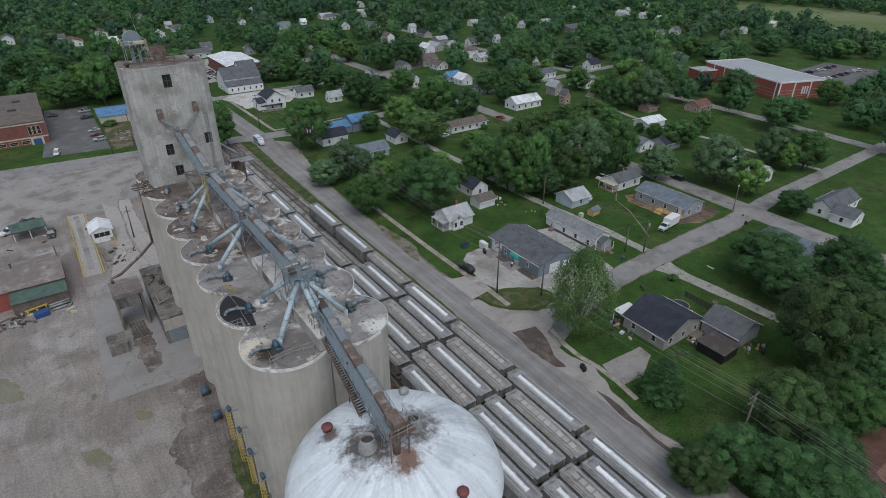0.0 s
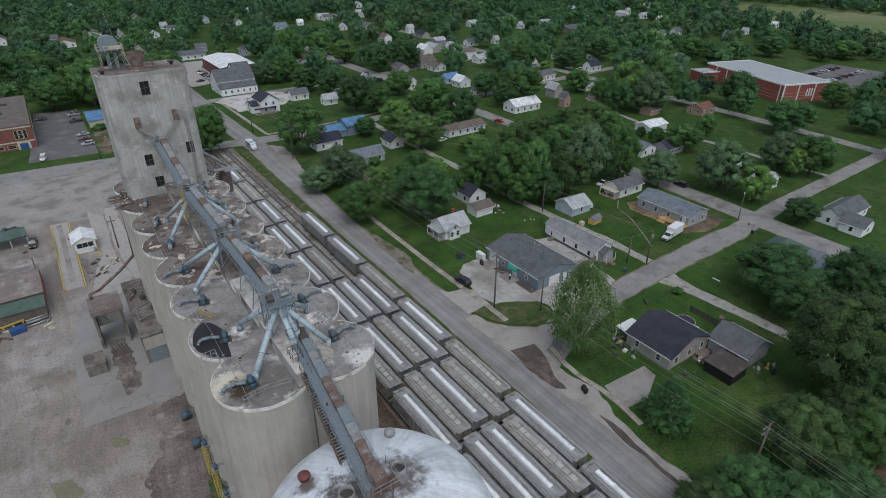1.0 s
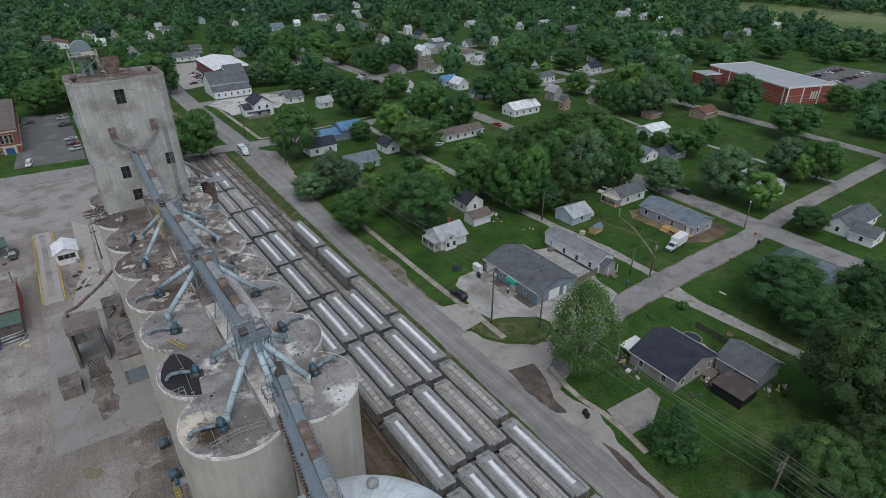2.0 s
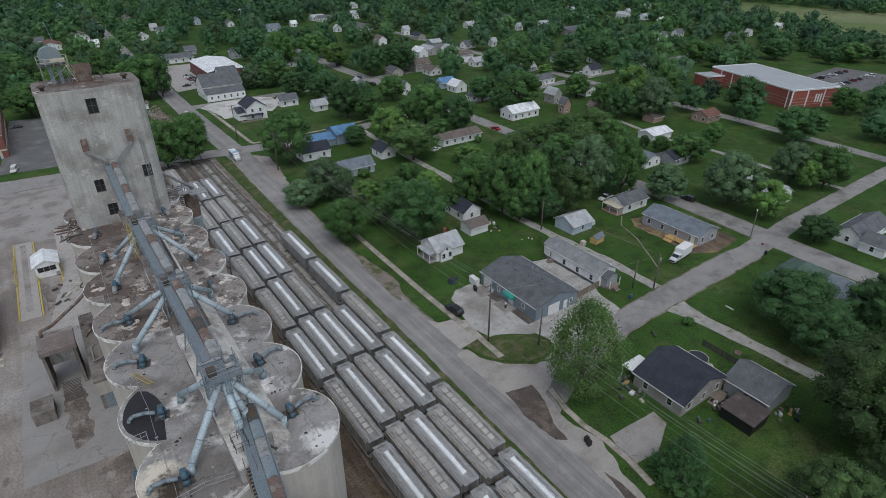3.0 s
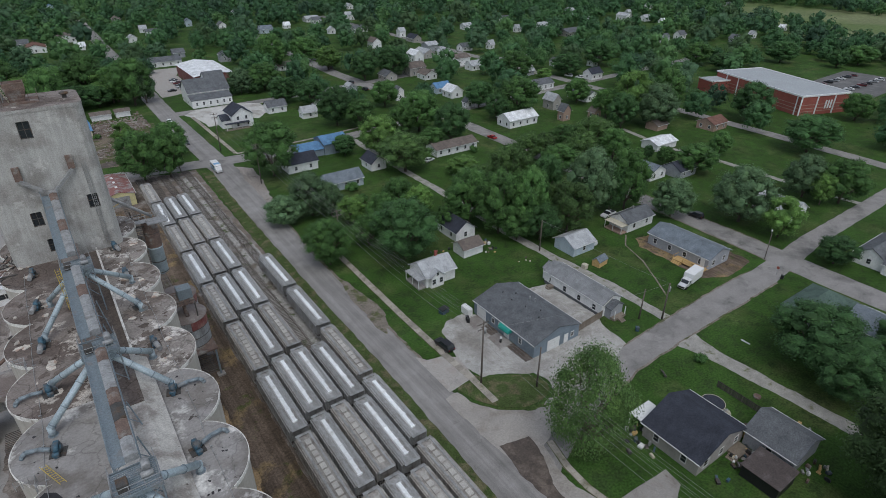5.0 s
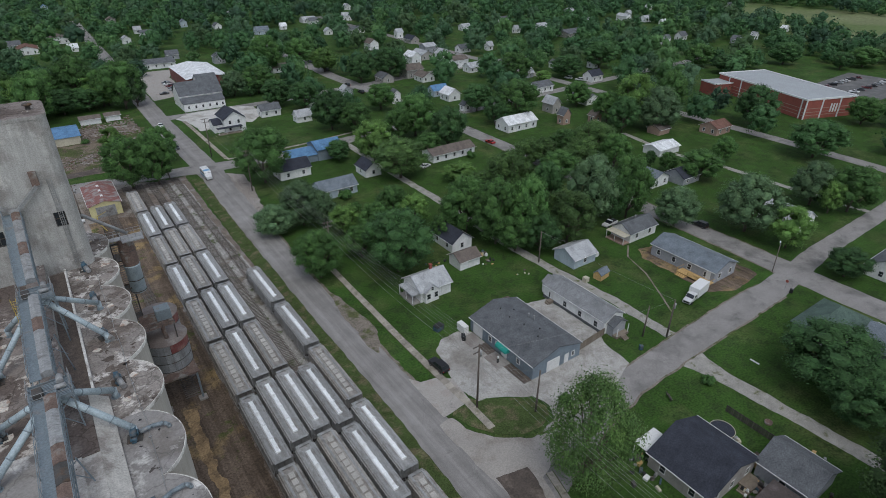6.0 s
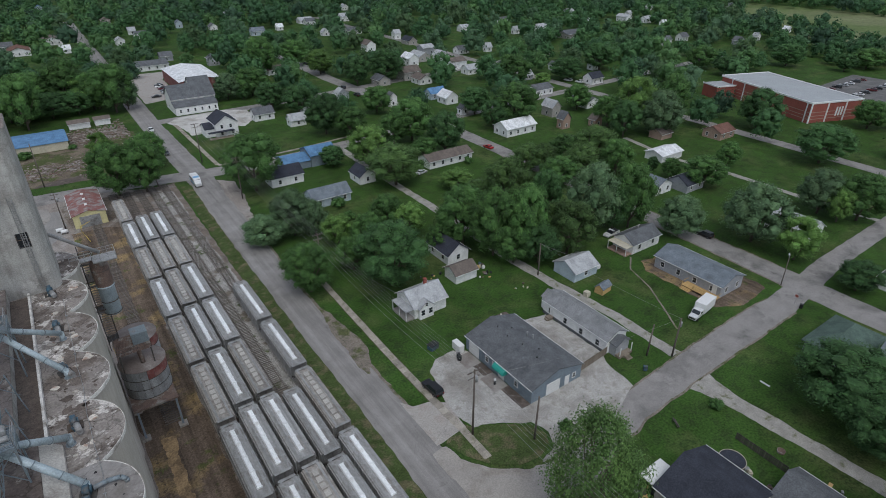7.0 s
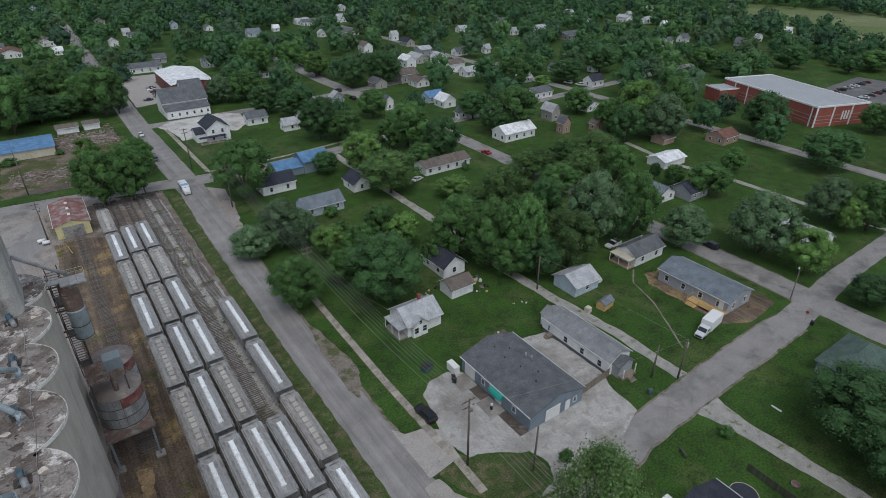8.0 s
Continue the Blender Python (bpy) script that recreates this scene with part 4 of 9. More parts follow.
def truss(bm, a, b, drop=1.1, r=0.05, step=1.8):
    """A flat lattice girder from a to b, hanging down by drop."""
    a, b = Vector(a), Vector(b)
    d = Vector((0, 0, -drop))
    k = max(1, round((b - a).length / step))
    tube(bm, a, b, r, n=5)
    tube(bm, a + d, b + d, r, n=5)
    for i in range(k):
        p, q = a.lerp(b, i / k), a.lerp(b, (i + 1) / k)
        tube(bm, p, p + d, r * 0.7, n=4)
        tube(bm, p + d if i % 2 else p, q if i % 2 else q + d, r * 0.7, n=4)
    tube(bm, b, b + d, r * 0.7, n=4)


def conveyor(label, a, b, panels, wide=0.95, walk_side=-1, name="covered_conveyor"):
    """A covered drag conveyor with a grating walkway, rails and lattice girders, from a to b (mostly along y)."""
    a, b = Vector(a), Vector(b)
    con = empty(name, label, "conveyor", "roof conveyors", pose(0, 0, 0))
    d = (b - a).normalized()
    side = Vector((d.y, -d.x, 0)).normalized()
    up = side.cross(d)
    n = max(1, round((b - a).length / 2.4))
    for i in range(n):
        p, q = a.lerp(b, i / n) + d * 0.03, a.lerp(b, (i + 1) / n) - d * 0.03
        bm = bmesh.new()
        vs = [bm.verts.new(c + side * s * wide / 2 + up * z) for c in (p, q) for s, z in ((-1, 0), (1, 0), (1, 0.62), (0, 0.78), (-1, 0.62))]
        bm.faces.new(vs[4::-1])
        bm.faces.new(vs[5:])
        for j in range(5):
            bm.faces.new((vs[j], vs[(j + 1) % 5], vs[5 + (j + 1) % 5], vs[5 + j]))
        bmesh.ops.recalc_face_normals(bm, faces=bm.faces)
        mat = panels[i % len(panels)]
        part("cover_panel", bm, mat, con, "rust-brown cover panel" if mat is RUST else "")
    off = side * walk_side * (wide / 2 + 0.5)
    bm = bmesh.new()
    k = max(2, round((b - a).length / 1.2))
    vs = [bm.verts.new(c + off + side * e + up * z) for c in (a, b) for e, z in ((-0.42, -0.04), (0.42, -0.04), (0.42, 0.02), (-0.42, 0.02))]
    bm.faces.new(vs[3::-1])
    bm.faces.new(vs[4:])
    for j in range(4):
        bm.faces.new((vs[j], vs[(j + 1) % 4], vs[4 + (j + 1) % 4], vs[4 + j]))
    bmesh.ops.recalc_face_normals(bm, faces=bm.faces)
    for e in (-0.42, 0.42):
        tube(bm, a + off + side * e, b + off + side * e, 0.06, n=4)
    for i in range(k + 1):
        p = a.lerp(b, i / k) + off
        tube(bm, p - side * 0.4, p + side * 0.4, 0.035, n=4)
    part("walkway", bm, STEEL, con, "blue-grey grating walkway")
    bm = bmesh.new()
    edge = off + side * walk_side * 0.45
    railing(bm, [a + edge, b + edge])
    railing(bm, [a - side * walk_side * (wide / 2 + 0.1), b - side * walk_side * (wide / 2 + 0.1)])
    part("handrail", bm, STEEL, con)
    for s in (edge, -side * walk_side * (wide / 2 + 0.1)):
        bm = bmesh.new()
        truss(bm, a + s, b + s, 0.9)
        part("girder", bm, STEEL, con)
    return con


conveyor("covered grain conveyor with walkway above the silo roofs", (20.3, 62.5, 38.0), (20.2, 78.6, 38.0), [GALV, RUST, DARKSTEEL, RUST, GALV])
conveyor("covered grain conveyor with walkway above the silo roofs", (20.2, 82.2, 38.0), (20.0, 97.4, 38.3), [GALV, GALV, GALV, RUST, GALV])
conveyor("inclined covered conveyor from the headhouse chutes", (20.0, 101.4, 38.4), (19.9, 116.2, 41.6), [GALV, GALV, RUST])
conveyor("covered conveyor bridge to the domed tank", (21.5, 58.4, 33.75), (18.75, 34.4, 33.85), [DARKSTEEL, STEEL, GALV, STEEL, RUST, RUST, STEEL, GALV, RUST, RUST], walk_side=1)


def deck(y0, y1, z, x0=18.2, x1=22.0):
    d = empty("distribution_deck", "steel distribution deck on lattice legs with railings", "platform", "distribution decks", pose((x0 + x1) / 2, (y0 + y1) / 2, 0))
    X, Y = (x1 - x0) / 2, (y1 - y0) / 2
    for i in range(int(2 * Y / 0.22)):
        y = -Y + i * 0.22
        part("deck_slat", boxes((-X, X, y, y + 0.14, z, z + 0.05)), STEEL, d)
    part("deck_beam", boxes((-X, X, -Y - 0.08, -Y, z - 0.25, z + 0.1), (-X, X, Y, Y + 0.08, z - 0.25, z + 0.1), (-X - 0.08, -X, -Y, Y, z - 0.25, z + 0.1), (X, X + 0.08, -Y, Y, z - 0.25, z + 0.1)), STEEL, d)
    bm = bmesh.new()
    railing(bm, [(-X, -Y, z), (X, -Y, z), (X, Y, z)], step=1.0)
    railing(bm, [(-X, -Y, z), (-X, Y, z)], step=1.0)
    part("handrail", bm, GALV, d)
    for sx in (-1, 1):
        for sy in (-1, 1):
            bm = bmesh.new()
            tube(bm, (sx * (X - 0.1), sy * (Y - 0.1), z), (sx * (X - 0.1), sy * (Y - 0.1), 33.5 if y0 < 85 else 31.5), 0.1, n=4)
            part("leg", bm, STEEL, d)
    for sx in (-1, 1):
        for e in (-1, 1):
            part("brace", tubes(((sx * (X - 0.1), e * (-Y + 0.1), 33.7), (sx * (X - 0.1), e * (Y - 0.1), z - 0.2), 0.05), n=4), STEEL, d)
            part("brace", tubes(((e * (-X + 0.1), sx * (Y - 0.1), 33.7), (e * (X - 0.1), sx * (Y - 0.1), z - 0.2), 0.05), n=4), STEEL, d)
    part("drive_motor", tubes(((0.9, 0.2, z + 0.5), (0.9, 1.1, z + 0.5), 0.32), ((0.4, -0.3, z + 0.35), (1.3, -0.3, z + 0.35), 0.25)), GALV, d)
    part("gear_box", boxes((-1.3, -0.5, -0.9, 0.0, z + 0.05, z + 0.8), bevel=0.06), DARKSTEEL, d)
    bm = bmesh.new()
    lathe(bm, [(0.9, z - 0.1), (0.9, z - 0.7), (0.5, z - 1.3), (0.5, z - 1.5)], 0.1, -0.2, 18)
    part("distributor", bm, SPOUT, d)
    return d


deck(59.4, 62.3, 37.7, 18.5, 21.8)
deck(79.0, 81.8, 37.7, 18.5, 21.8)
deck(97.8, 100.8, 38.0, 18.5, 21.8)


def spout(a, b, r=0.34, drop=0.9, mat=None):
    """A round grain spout that slopes from a to above b and ends in a short upright pipe with flanges."""
    a, b = Vector(a), Vector(b)
    s = empty("grain_spout", "pale blue round steel grain spout", "spout", "grain spouts", pose(*b))
    a, e = a - b, Vector((0, 0, drop))
    bm = bmesh.new()
    tube(bm, a, e, r, n=14)
    part("pipe", bm, mat or SPOUT, s)
    bm = bmesh.new()
    tube(bm, e + Vector((0, 0, 0.18)), Vector((0, 0, -0.05)), r * 0.95, n=14)
    part("foot", bm, mat or SPOUT, s)
    d = (e - a).normalized()
    for f in (0.03, 0.36, 0.7, 0.96):
        p = a.lerp(e, f)
        part("flange", tubes((p - d * 0.04, p + d * 0.04, r * 1.18), n=14), STEEL, s)
    part("flange", tubes(((0, 0, -0.03), (0, 0, 0.06), r * 1.35), n=14), STEEL, s)


ROOF_Z, GAL_Z = 31.5, 33.55
for x, y, z in ((16.5, 66.0, ROOF_Z), (15.1, 55.8, ROOF_Z), (20.0, 56.4, GAL_Z), (20.9, 57.6, GAL_Z), (24.1, 56.6, ROOF_Z), (24.8, 64.8, ROOF_Z)):
    spout((20.1 + (x - 20.1) * 0.07, 60.7 + (y - 60.7) * 0.1, 36.9), (x, y, z))
for x, y, z in ((14.7, 84.6, ROOF_Z), (14.2, 77.4, ROOF_Z), (25.3, 77.4, ROOF_Z), (24.6, 84.3, ROOF_Z)):
    spout((20.1 + (x - 20.1) * 0.1, 80.3 + (y - 80.3) * 0.1, 36.9), (x, y, z))
for x, y, z in ((15.8, 103.0, ROOF_Z), (14.8, 94.6, ROOF_Z), (25.4, 95.2, ROOF_Z), (25.6, 103.2, ROOF_Z)):
    spout((20.1 + (x - 20.1) * 0.1, 99.2 + (y - 99.2) * 0.1, 37.2), (x, y, z), 0.31)


def roof_fan(x, y, side, short):
    f = empty("aeration_fan", "blue aeration fan with a grey duct on the silo roof", "fan", "aeration fans", pose(x, y, ROOF_Z))
    bm = bmesh.new()
    for u0, u1, rad in ((-0.26, 0.26, 0.52), (-0.32, -0.26, 0.4), (0.26, 0.42, 0.3)):
        tube(bm, (u0, 0.1, 0.62), (u1, 0.1, 0.62), rad, n=18)
    box(bm, -0.24, 0.24, 0.1, 0.55, 0.62, 1.12)
    part("housing", bm, FANBLUE, f)
    bm = bmesh.new()
    tube(bm, (-0.3, -0.62, 0.42), (0.3, -0.62, 0.42), 0.2, n=12)
    box(bm, -0.2, 0.2, -0.8, -0.44, 0.08, 0.4)
    part("motor", bm, FANBLUE, f)
    part("stand", boxes((-0.7, 0.7, -0.6, 0.6, -0.02, 0.1)), DARKSTEEL, f)
    bm = bmesh.new()
    if short:
        tube(bm, (side * 0.15, -0.4, 0.55), (side * 0.35, -1.7, 0.5), 0.3, n=12)
    else:
        pts = [(side * 0.5, 0.15, 0.5), (side * 1.5, 0.5, 0.55), (side * 2.6, 0.55, 0.55), (side * 3.0, 0.45, 0.25), (side * 3.05, 0.4, -0.02)]
        for p, q in zip(pts, pts[1:]):
            tube(bm, p, q, 0.21, n=12)
    part("duct", bm, GALV if short else STEEL, f, "grey steel duct")
    return f


fans = {}
for row in range(7):
    for side in (-1, 1):
        x, y = (14.4, FIRST + PITCH * row - 1.1) if side < 0 else (25.2, FIRST + PITCH * row + 1.3)
        key = (side, row > (3 if side < 0 else 2))
        if key in fans:
            copy_thing(fans[key], pose(x, y, ROOF_Z, 0, 0, random.uniform(-14, 14)))
        else:
            fans[key] = roof_fan(x, y, *key)

# cables, conduit and loose steel on the roofs
for x, y0, y1 in ((13.3, 52.8, 114), (26.4, 53.4, 113)):
    run = empty("conduit_run", "thin steel conduit laid along the silo roofs", "pipe", "roof conduits", pose(x, 0, 0))
    bm = bmesh.new()
    n = 26
    for i in range(n):
        p, q = [(0.25 * noise.noise(Vector((j * 0.6, x, 0))), y0 + (y1 - y0) * j / n, ROOF_Z + 0.12 + 0.05 * math.sin(j)) for j in (i, i + 1)]
        part("conduit", tubes((p, q, 0.028), n=5), GALV, run)
    for i in range(0, n, 2):
        part("stand", boxes((-0.16, 0.16, y0 + (y1 - y0) * i / n - 0.05, y0 + (y1 - y0) * i / n + 0.05, ROOF_Z - 0.01, ROOF_Z + 0.1)), GALV, run)


def ladder(name, label, foot, top, wide, mat, cage=0.0, out=(0, -1), group=""):
    """A ladder from foot to top with optional safety hoops standing out of the wall."""
    lad = empty(name, label, "ladder", group, pose(*foot))
    t = Vector(top) - Vector(foot)
    o = Vector((out[0], out[1], 0))
    s = Vector((-out[1], out[0], 0)) * wide / 2
    for k in (-1, 1):
        bm = bmesh.new()
        tube(bm, s * k, t + s * k, 0.035, n=5)
        part("stile", bm, mat, lad)
    bm = bmesh.new()
    n = int(t.length / 0.32)
    for i in range(1, n):
        tube(bm, t * (i / n) - s, t * (i / n) + s, 0.022, n=4)
    part("rung", bm, mat, lad)
    if cage:
        bm = bmesh.new()
        for i in range(1, max(2, int(t.length / 0.9))):
            c = t * (i / max(2, int(t.length / 0.9)))
            pts = [c + s * 1.25 * math.cos(a) + o * cage * math.sin(a) for a in [math.pi * j / 6 for j in range(7)]]
            for p, q in zip(pts, pts[1:]):
                tube(bm, p, q, 0.025, n=4)
        for a in (0.25, 0.5, 0.75):
            c = s * 1.25 * math.cos(math.pi * a) + o * cage * math.sin(math.pi * a)
            tube(bm, c + t * 0.08, c + t * 0.97, 0.022, n=4)
        part("safety_cage", bm, mat, lad)
    return lad


ladder("caged_ladder", "grey caged ladder up the headhouse wall", (24.7, 116.35, 32.5), (24.7, 116.35, 45.6), 0.5, GALV, 0.55)
ladder("caged_ladder", "yellow caged ladder below the inclined conveyor", (18.2, 97.2, 33.5), (18.2, 97.2, 39.2), 0.5, YELLOW, 0.55)
ladder("caged_ladder", "grey caged ladder at the distribution deck", (20.2, 58.8, 33.5), (20.2, 58.8, 38.7), 0.5, STEEL, 0.5)
ladder("caged_ladder", "yellow caged ladder lying on the silo roof", (13.1, 73.4, 31.75), (14.5, 70.2, 31.75), 0.5, YELLOW, 0.0)
for y in (70.9, 61.6, 90.2):
    guard = empty("roof_guard", "dark steel guard rail over the silo edge", "railing", "roof edge rails", pose(12.6, y, ROOF_Z))
    guard_rail(guard, [(0, -0.9, 0), (0, 0.9, 0), (-1.6, 0.9, 0)], GALV, 0.6)
guard = empty("hatch_guard", "dark steel guard round a roof hatch", "railing", "", pose(19.4, 54.6, GAL_Z))
guard_rail(guard, [(-0.6, -0.8, 0), (0.6, -0.8, 0), (0.6, 0.8, 0), (-0.6, 0.8, 0), (-0.6, -0.8, 0)], DARKSTEEL, 0.8)
guard = empty("roof_guard", "grey steel guard rail on the front silo", "railing", "roof edge rails", pose(15.2, 53.2, ROOF_Z))
guard_rail(guard, [(-2.4, -0.2, 0), (0.4, 0.1, 0), (2.9, -0.3, 0)], GALV, 1.3)
# struts under the roof conveyors
for y in (66.5, 71.5, 86.0, 91.5):
    frame_ = empty("conveyor_trestle", "slender steel trestle carrying the roof conveyor", "trestle", "conveyor trestles", pose(20.1, y, GAL_Z))
    for s in (-1, 1):
        bm = bmesh.new()
        tube(bm, (s * 1.5, 0, -2.02 if y > 85 and s > 0 else 0), (s * 0.9, 0, 3.2), 0.07, n=5)
        part("post", bm, STEEL, frame_)
    bm = bmesh.new()
    tube(bm, (-1.45, 0, 0.3), (0.95, 0, 3.0), 0.04, n=4)
    tube(bm, (1.45, 0, 0.3), (-0.95, 0, 3.0), 0.04, n=4)
    part("brace", bm, STEEL, frame_)

# ---- headhouse gear ----
chute = empty("tower_chute", "forked galvanised grain chute on the headhouse wall", "chute", "", pose(19.9, 116.0, 0))
for sx, x, z in ((-1, -3.2, 44.4), (1, 3.25, 44.9)):
    bm = bmesh.new()
    tube(bm, (x, -0.1, z), (0.1 * sx, -0.3, 41.9), 0.3, n=4)
    part("arm", bm, GALV, chute)
    part("hopper", boxes((x - 0.45, x + 0.45, -0.1, 0.5, z, z + 1.9), bevel=0.05), RUST, chute, "rusty hopper box")
part("junction", boxes((-0.6, 0.6, -0.6, 0.35, 41.3, 42.4), bevel=0.08), GALV, chute)
head = empty("elevator_head", "grey bucket elevator head with a yellow service platform", "elevator head", "", pose(16.0, 122.6, 53.75))
for sx in (-0.75, 0.45):
    part("casing", boxes((sx, sx + 0.5, -0.4, 0.4, 0, 3.0)), STEEL, head)
bm = bmesh.new()
for sy in (-1.9, -1.3):
    tube(bm, (2.6, sy, 0), (1.6, sy, 3.0), 0.05, n=5)
    tube(bm, (2.6, sy, 1.0), (1.6, sy, 4.0), 0.04, n=5)
for i in range(10):
    box(bm, 1.68 + 0.09 * i, 1.92 + 0.09 * i, -1.9, -1.3, 2.7 - 0.29 * i, 2.75 - 0.29 * i)
part("stair", bm, CREAM, head, "pale yellow steep stair")
bm = bmesh.new()
for sx, sy in ((-1.7, -1.4), (1.9, -1.4), (1.9, 1.4)):
    ex, ey = (1.9, sy) if sx < 0 else (sx, -sy) if sy < 0 else (-1.7, sy)
    tube(bm, (sx, sy, 0.1), (ex, ey, 2.8), 0.05, n=5)
part("bracing", bm, GALV, head)
bm = bmesh.new()
sec = [(-1.5, 3.0), (1.5, 3.0)] + [(1.5 * math.cos(a), 4.2 + 1.35 * math.sin(a)) for a in [math.pi * i / 12 for i in range(13)]]
f0, f1 = [[bm.verts.new((x, y, z)) for x, z in sec] for y in (-0.6, 0.6)]
bm.faces.new(f0[::-1])
bm.faces.new(f1)
for i in range(len(sec)):
    bm.faces.new((f0[i], f0[(i + 1) % len(sec)], f1[(i + 1) % len(sec)], f1[i]))
bmesh.ops.recalc_face_normals(bm, faces=bm.faces)
part("hood", bm, STEEL, head, "rounded blue-grey hood")
bm = bmesh.new()
for i in range(16):
    box(bm, -1.9 + i * 0.25, -1.73 + i * 0.25, -1.6, 1.6, 2.85, 2.92)
part("platform", bm, DARKSTEEL, head)
bm = bmesh.new()
railing(bm, [(-1.9, -1.6, 2.9), (2.1, -1.6, 2.9), (2.1, 1.6, 2.9), (-1.9, 1.6, 2.9), (-1.9, -1.6, 2.9)], step=1.0, r=0.04)
part("handrail", bm, CREAM, head, "pale yellow handrail")
for sx in (-1.7, 1.9):
    for sy in (-1.4, 1.4):
        bm = bmesh.new()
        tube(bm, (sx, sy, 0), (sx, sy, 2.9), 0.08, n=5)
        part("leg", bm, GALV, head)
part("drive_guard", boxes((-0.2, 1.7, -1.2, -0.8, 3.3, 3.8), bevel=0.08), CREAM, head)
bin_ = empty("roof_bin", "rust-brown steel box on the headhouse roof", "bin", "", pose(19.6, 121.3, 53.75))
bm = bmesh.new()
rings = [[bm.verts.new((sx * w, sy * w * 0.9, z)) for sx, sy in ((-1, -1), (1, -1), (1, 1), (-1, 1))] for w, z in ((0.85, 0.15), (1.25, 1.9), (1.25, 2.7), (1.15, 2.7), (1.15, 2.4))]
for lo, hi in zip(rings, rings[1:]):
    for i in range(4):
        bm.faces.new((lo[i], lo[(i + 1) % 4], hi[(i + 1) % 4], hi[i]))
bm.faces.new(rings[-1])
bm.faces.new(rings[0][::-1])
part("box", bm, RUST, bin_)
part("base", boxes((-1.8, 2.4, -1.6, 1.8, 0, 0.2)), RUST, bin_)
bm = bmesh.new()
railing(bm, [(-1.8, -1.6, 0.2), (2.4, -1.6, 0.2), (2.4, 1.8, 0.2)], step=1.1)
railing(bm, [(-1.8, -1.6, 0.2), (-1.8, 1.8, 0.2)], step=1.1)
part("handrail", bm, RUST, bin_)
for x, y in ((13.6, 118.2), (25.1, 120.6)):
    v = empty("roof_vent", "dark mushroom roof vent", "vent", "headhouse roof vents", pose(x, y, 53.75))
    bm = bmesh.new()
    lathe(bm, [(0.3, 0), (0.3, 0.5), (0.62, 0.55), (0.55, 0.8), (0.0, 0.95)], n=16)
    part("cap", bm, DARKSTEEL, v)
mast = empty("aerial_mast", "thin leaning aerial mast on the headhouse", "mast", "", pose(17.8, 122.5, 53.7))
bm = bmesh.new()
tube(bm, (0, 0, 0), (-1.2, 0.5, 9), 0.05, 0.02, n=5)
part("rod", bm, GALV, mast)
# steel and rubble at the tower's foot
for i in range(26):
    x, y = random.uniform(9.5, 12.2), random.uniform(112, 121)
    beam = empty("scrap_beam", "rusty scrap steel lying on the roof beside the headhouse", "scrap", "roof scrap", pose(x, y, ROOF_Z + 0.06, 0, random.uniform(-4, 8), random.uniform(0, 180)))
    part("bar", boxes((-random.uniform(0.5, 1.5), random.uniform(0.4, 1.3), -0.07, 0.07, -0.06, random.uniform(0.05, 0.2))), RUST if i % 2 else DARKSTEEL, beam)

# ---- gear on the domed tank ----
def dome_z(x, y):
    r = min(11.3, math.hypot(x - 19.6, y - 37.0))
    a = math.acos(r / 11.4)
    return 24.75 + 5.9 * math.sin(a) ** 1.15


DOMERED = material("faded_red_paint", (0.16, 0.05, 0.05), 0.6, spread=0.2, local=False)
for x, y, kind in ((14.8, 42.6, "red"), (24.2, 42.6, "grey"), (22.2, 28.6, "red"), (16.7, 37.0, "big"), (21.8, 36.7, "big")):
    z = dome_z(x, y)
    v = empty("dome_vent", {"red": "small faded red vent cap on the white dome", "grey": "small galvanised vent cap on the white dome", "big": "large galvanised gooseneck vent on the white dome"}[kind], "vent", "dome vents", pose(x, y, z - 0.15))
    bm = bmesh.new()
    if kind == "big":
        lathe(bm, [(1.0, 0), (0.95, 0.5), (0.72, 0.8), (0.72, 1.5), (0.66, 1.5), (0.66, 0.9)], n=22)
        part("collar", bm, GALV, v)
        bm = bmesh.new()
        lathe(bm, [(0.0, 1.05), (0.66, 1.0)], n=22)
        part("damper", bm, DARKSTEEL, v)
    else:
        lathe(bm, [(0.45, 0), (0.45, 0.45), (0.6, 0.5), (0.6, 0.72), (0.0, 0.9)], n=20)
        part("cap", bm, DOMERED if kind == "red" else GALV, v)
stand = empty("conveyor_head_stand", "rusty steel stand and platform on top of the dome", "stand", "", pose(18.7, 35.0, 30.3))
for sx in (-1.0, 1.0):
    for sy in (-0.9, 0.9):
        bm = bmesh.new()
        tube(bm, (sx, sy, -0.1), (sx, sy, 4.0), 0.09, n=5)
        part("leg", bm, RUST, stand)
part("platform", boxes((-1.3, 1.6, -1.4, 1.2, 3.3, 3.4)), RUST, stand)
part("head_box", boxes((-0.6, 0.6, -1.1, 0.8, 3.9, 4.9), bevel=0.06), RUST, stand, "orange-rust conveyor head box")
part("drop_spout", tubes(((0, -0.2, 3.9), (0, -0.2, -0.1), 0.4)), RUST, stand)
bm = bmesh.new()
railing(bm, [(-1.3, 1.2, 3.4), (-1.3, -1.4, 3.4), (1.6, -1.4, 3.4), (1.6, 1.2, 3.4)], step=0.9)
part("handrail", bm, GALV, stand)
part("motor", tubes(((0.9, -0.6, 4.3), (0.9, 0.4, 4.3), 0.3)), GALV, stand)
lad = ladder("dome_ladder", "rusty ladder laid down the white dome", (18.6, 33.4, 30.5), (18.3, 26.4, 26.0), 0.6, RUST, 0.0, (0, -1))
stairs = empty("bridge_stair", "rusty steel stair beside the conveyor bridge", "stairs", "", pose(0, 0, 0))
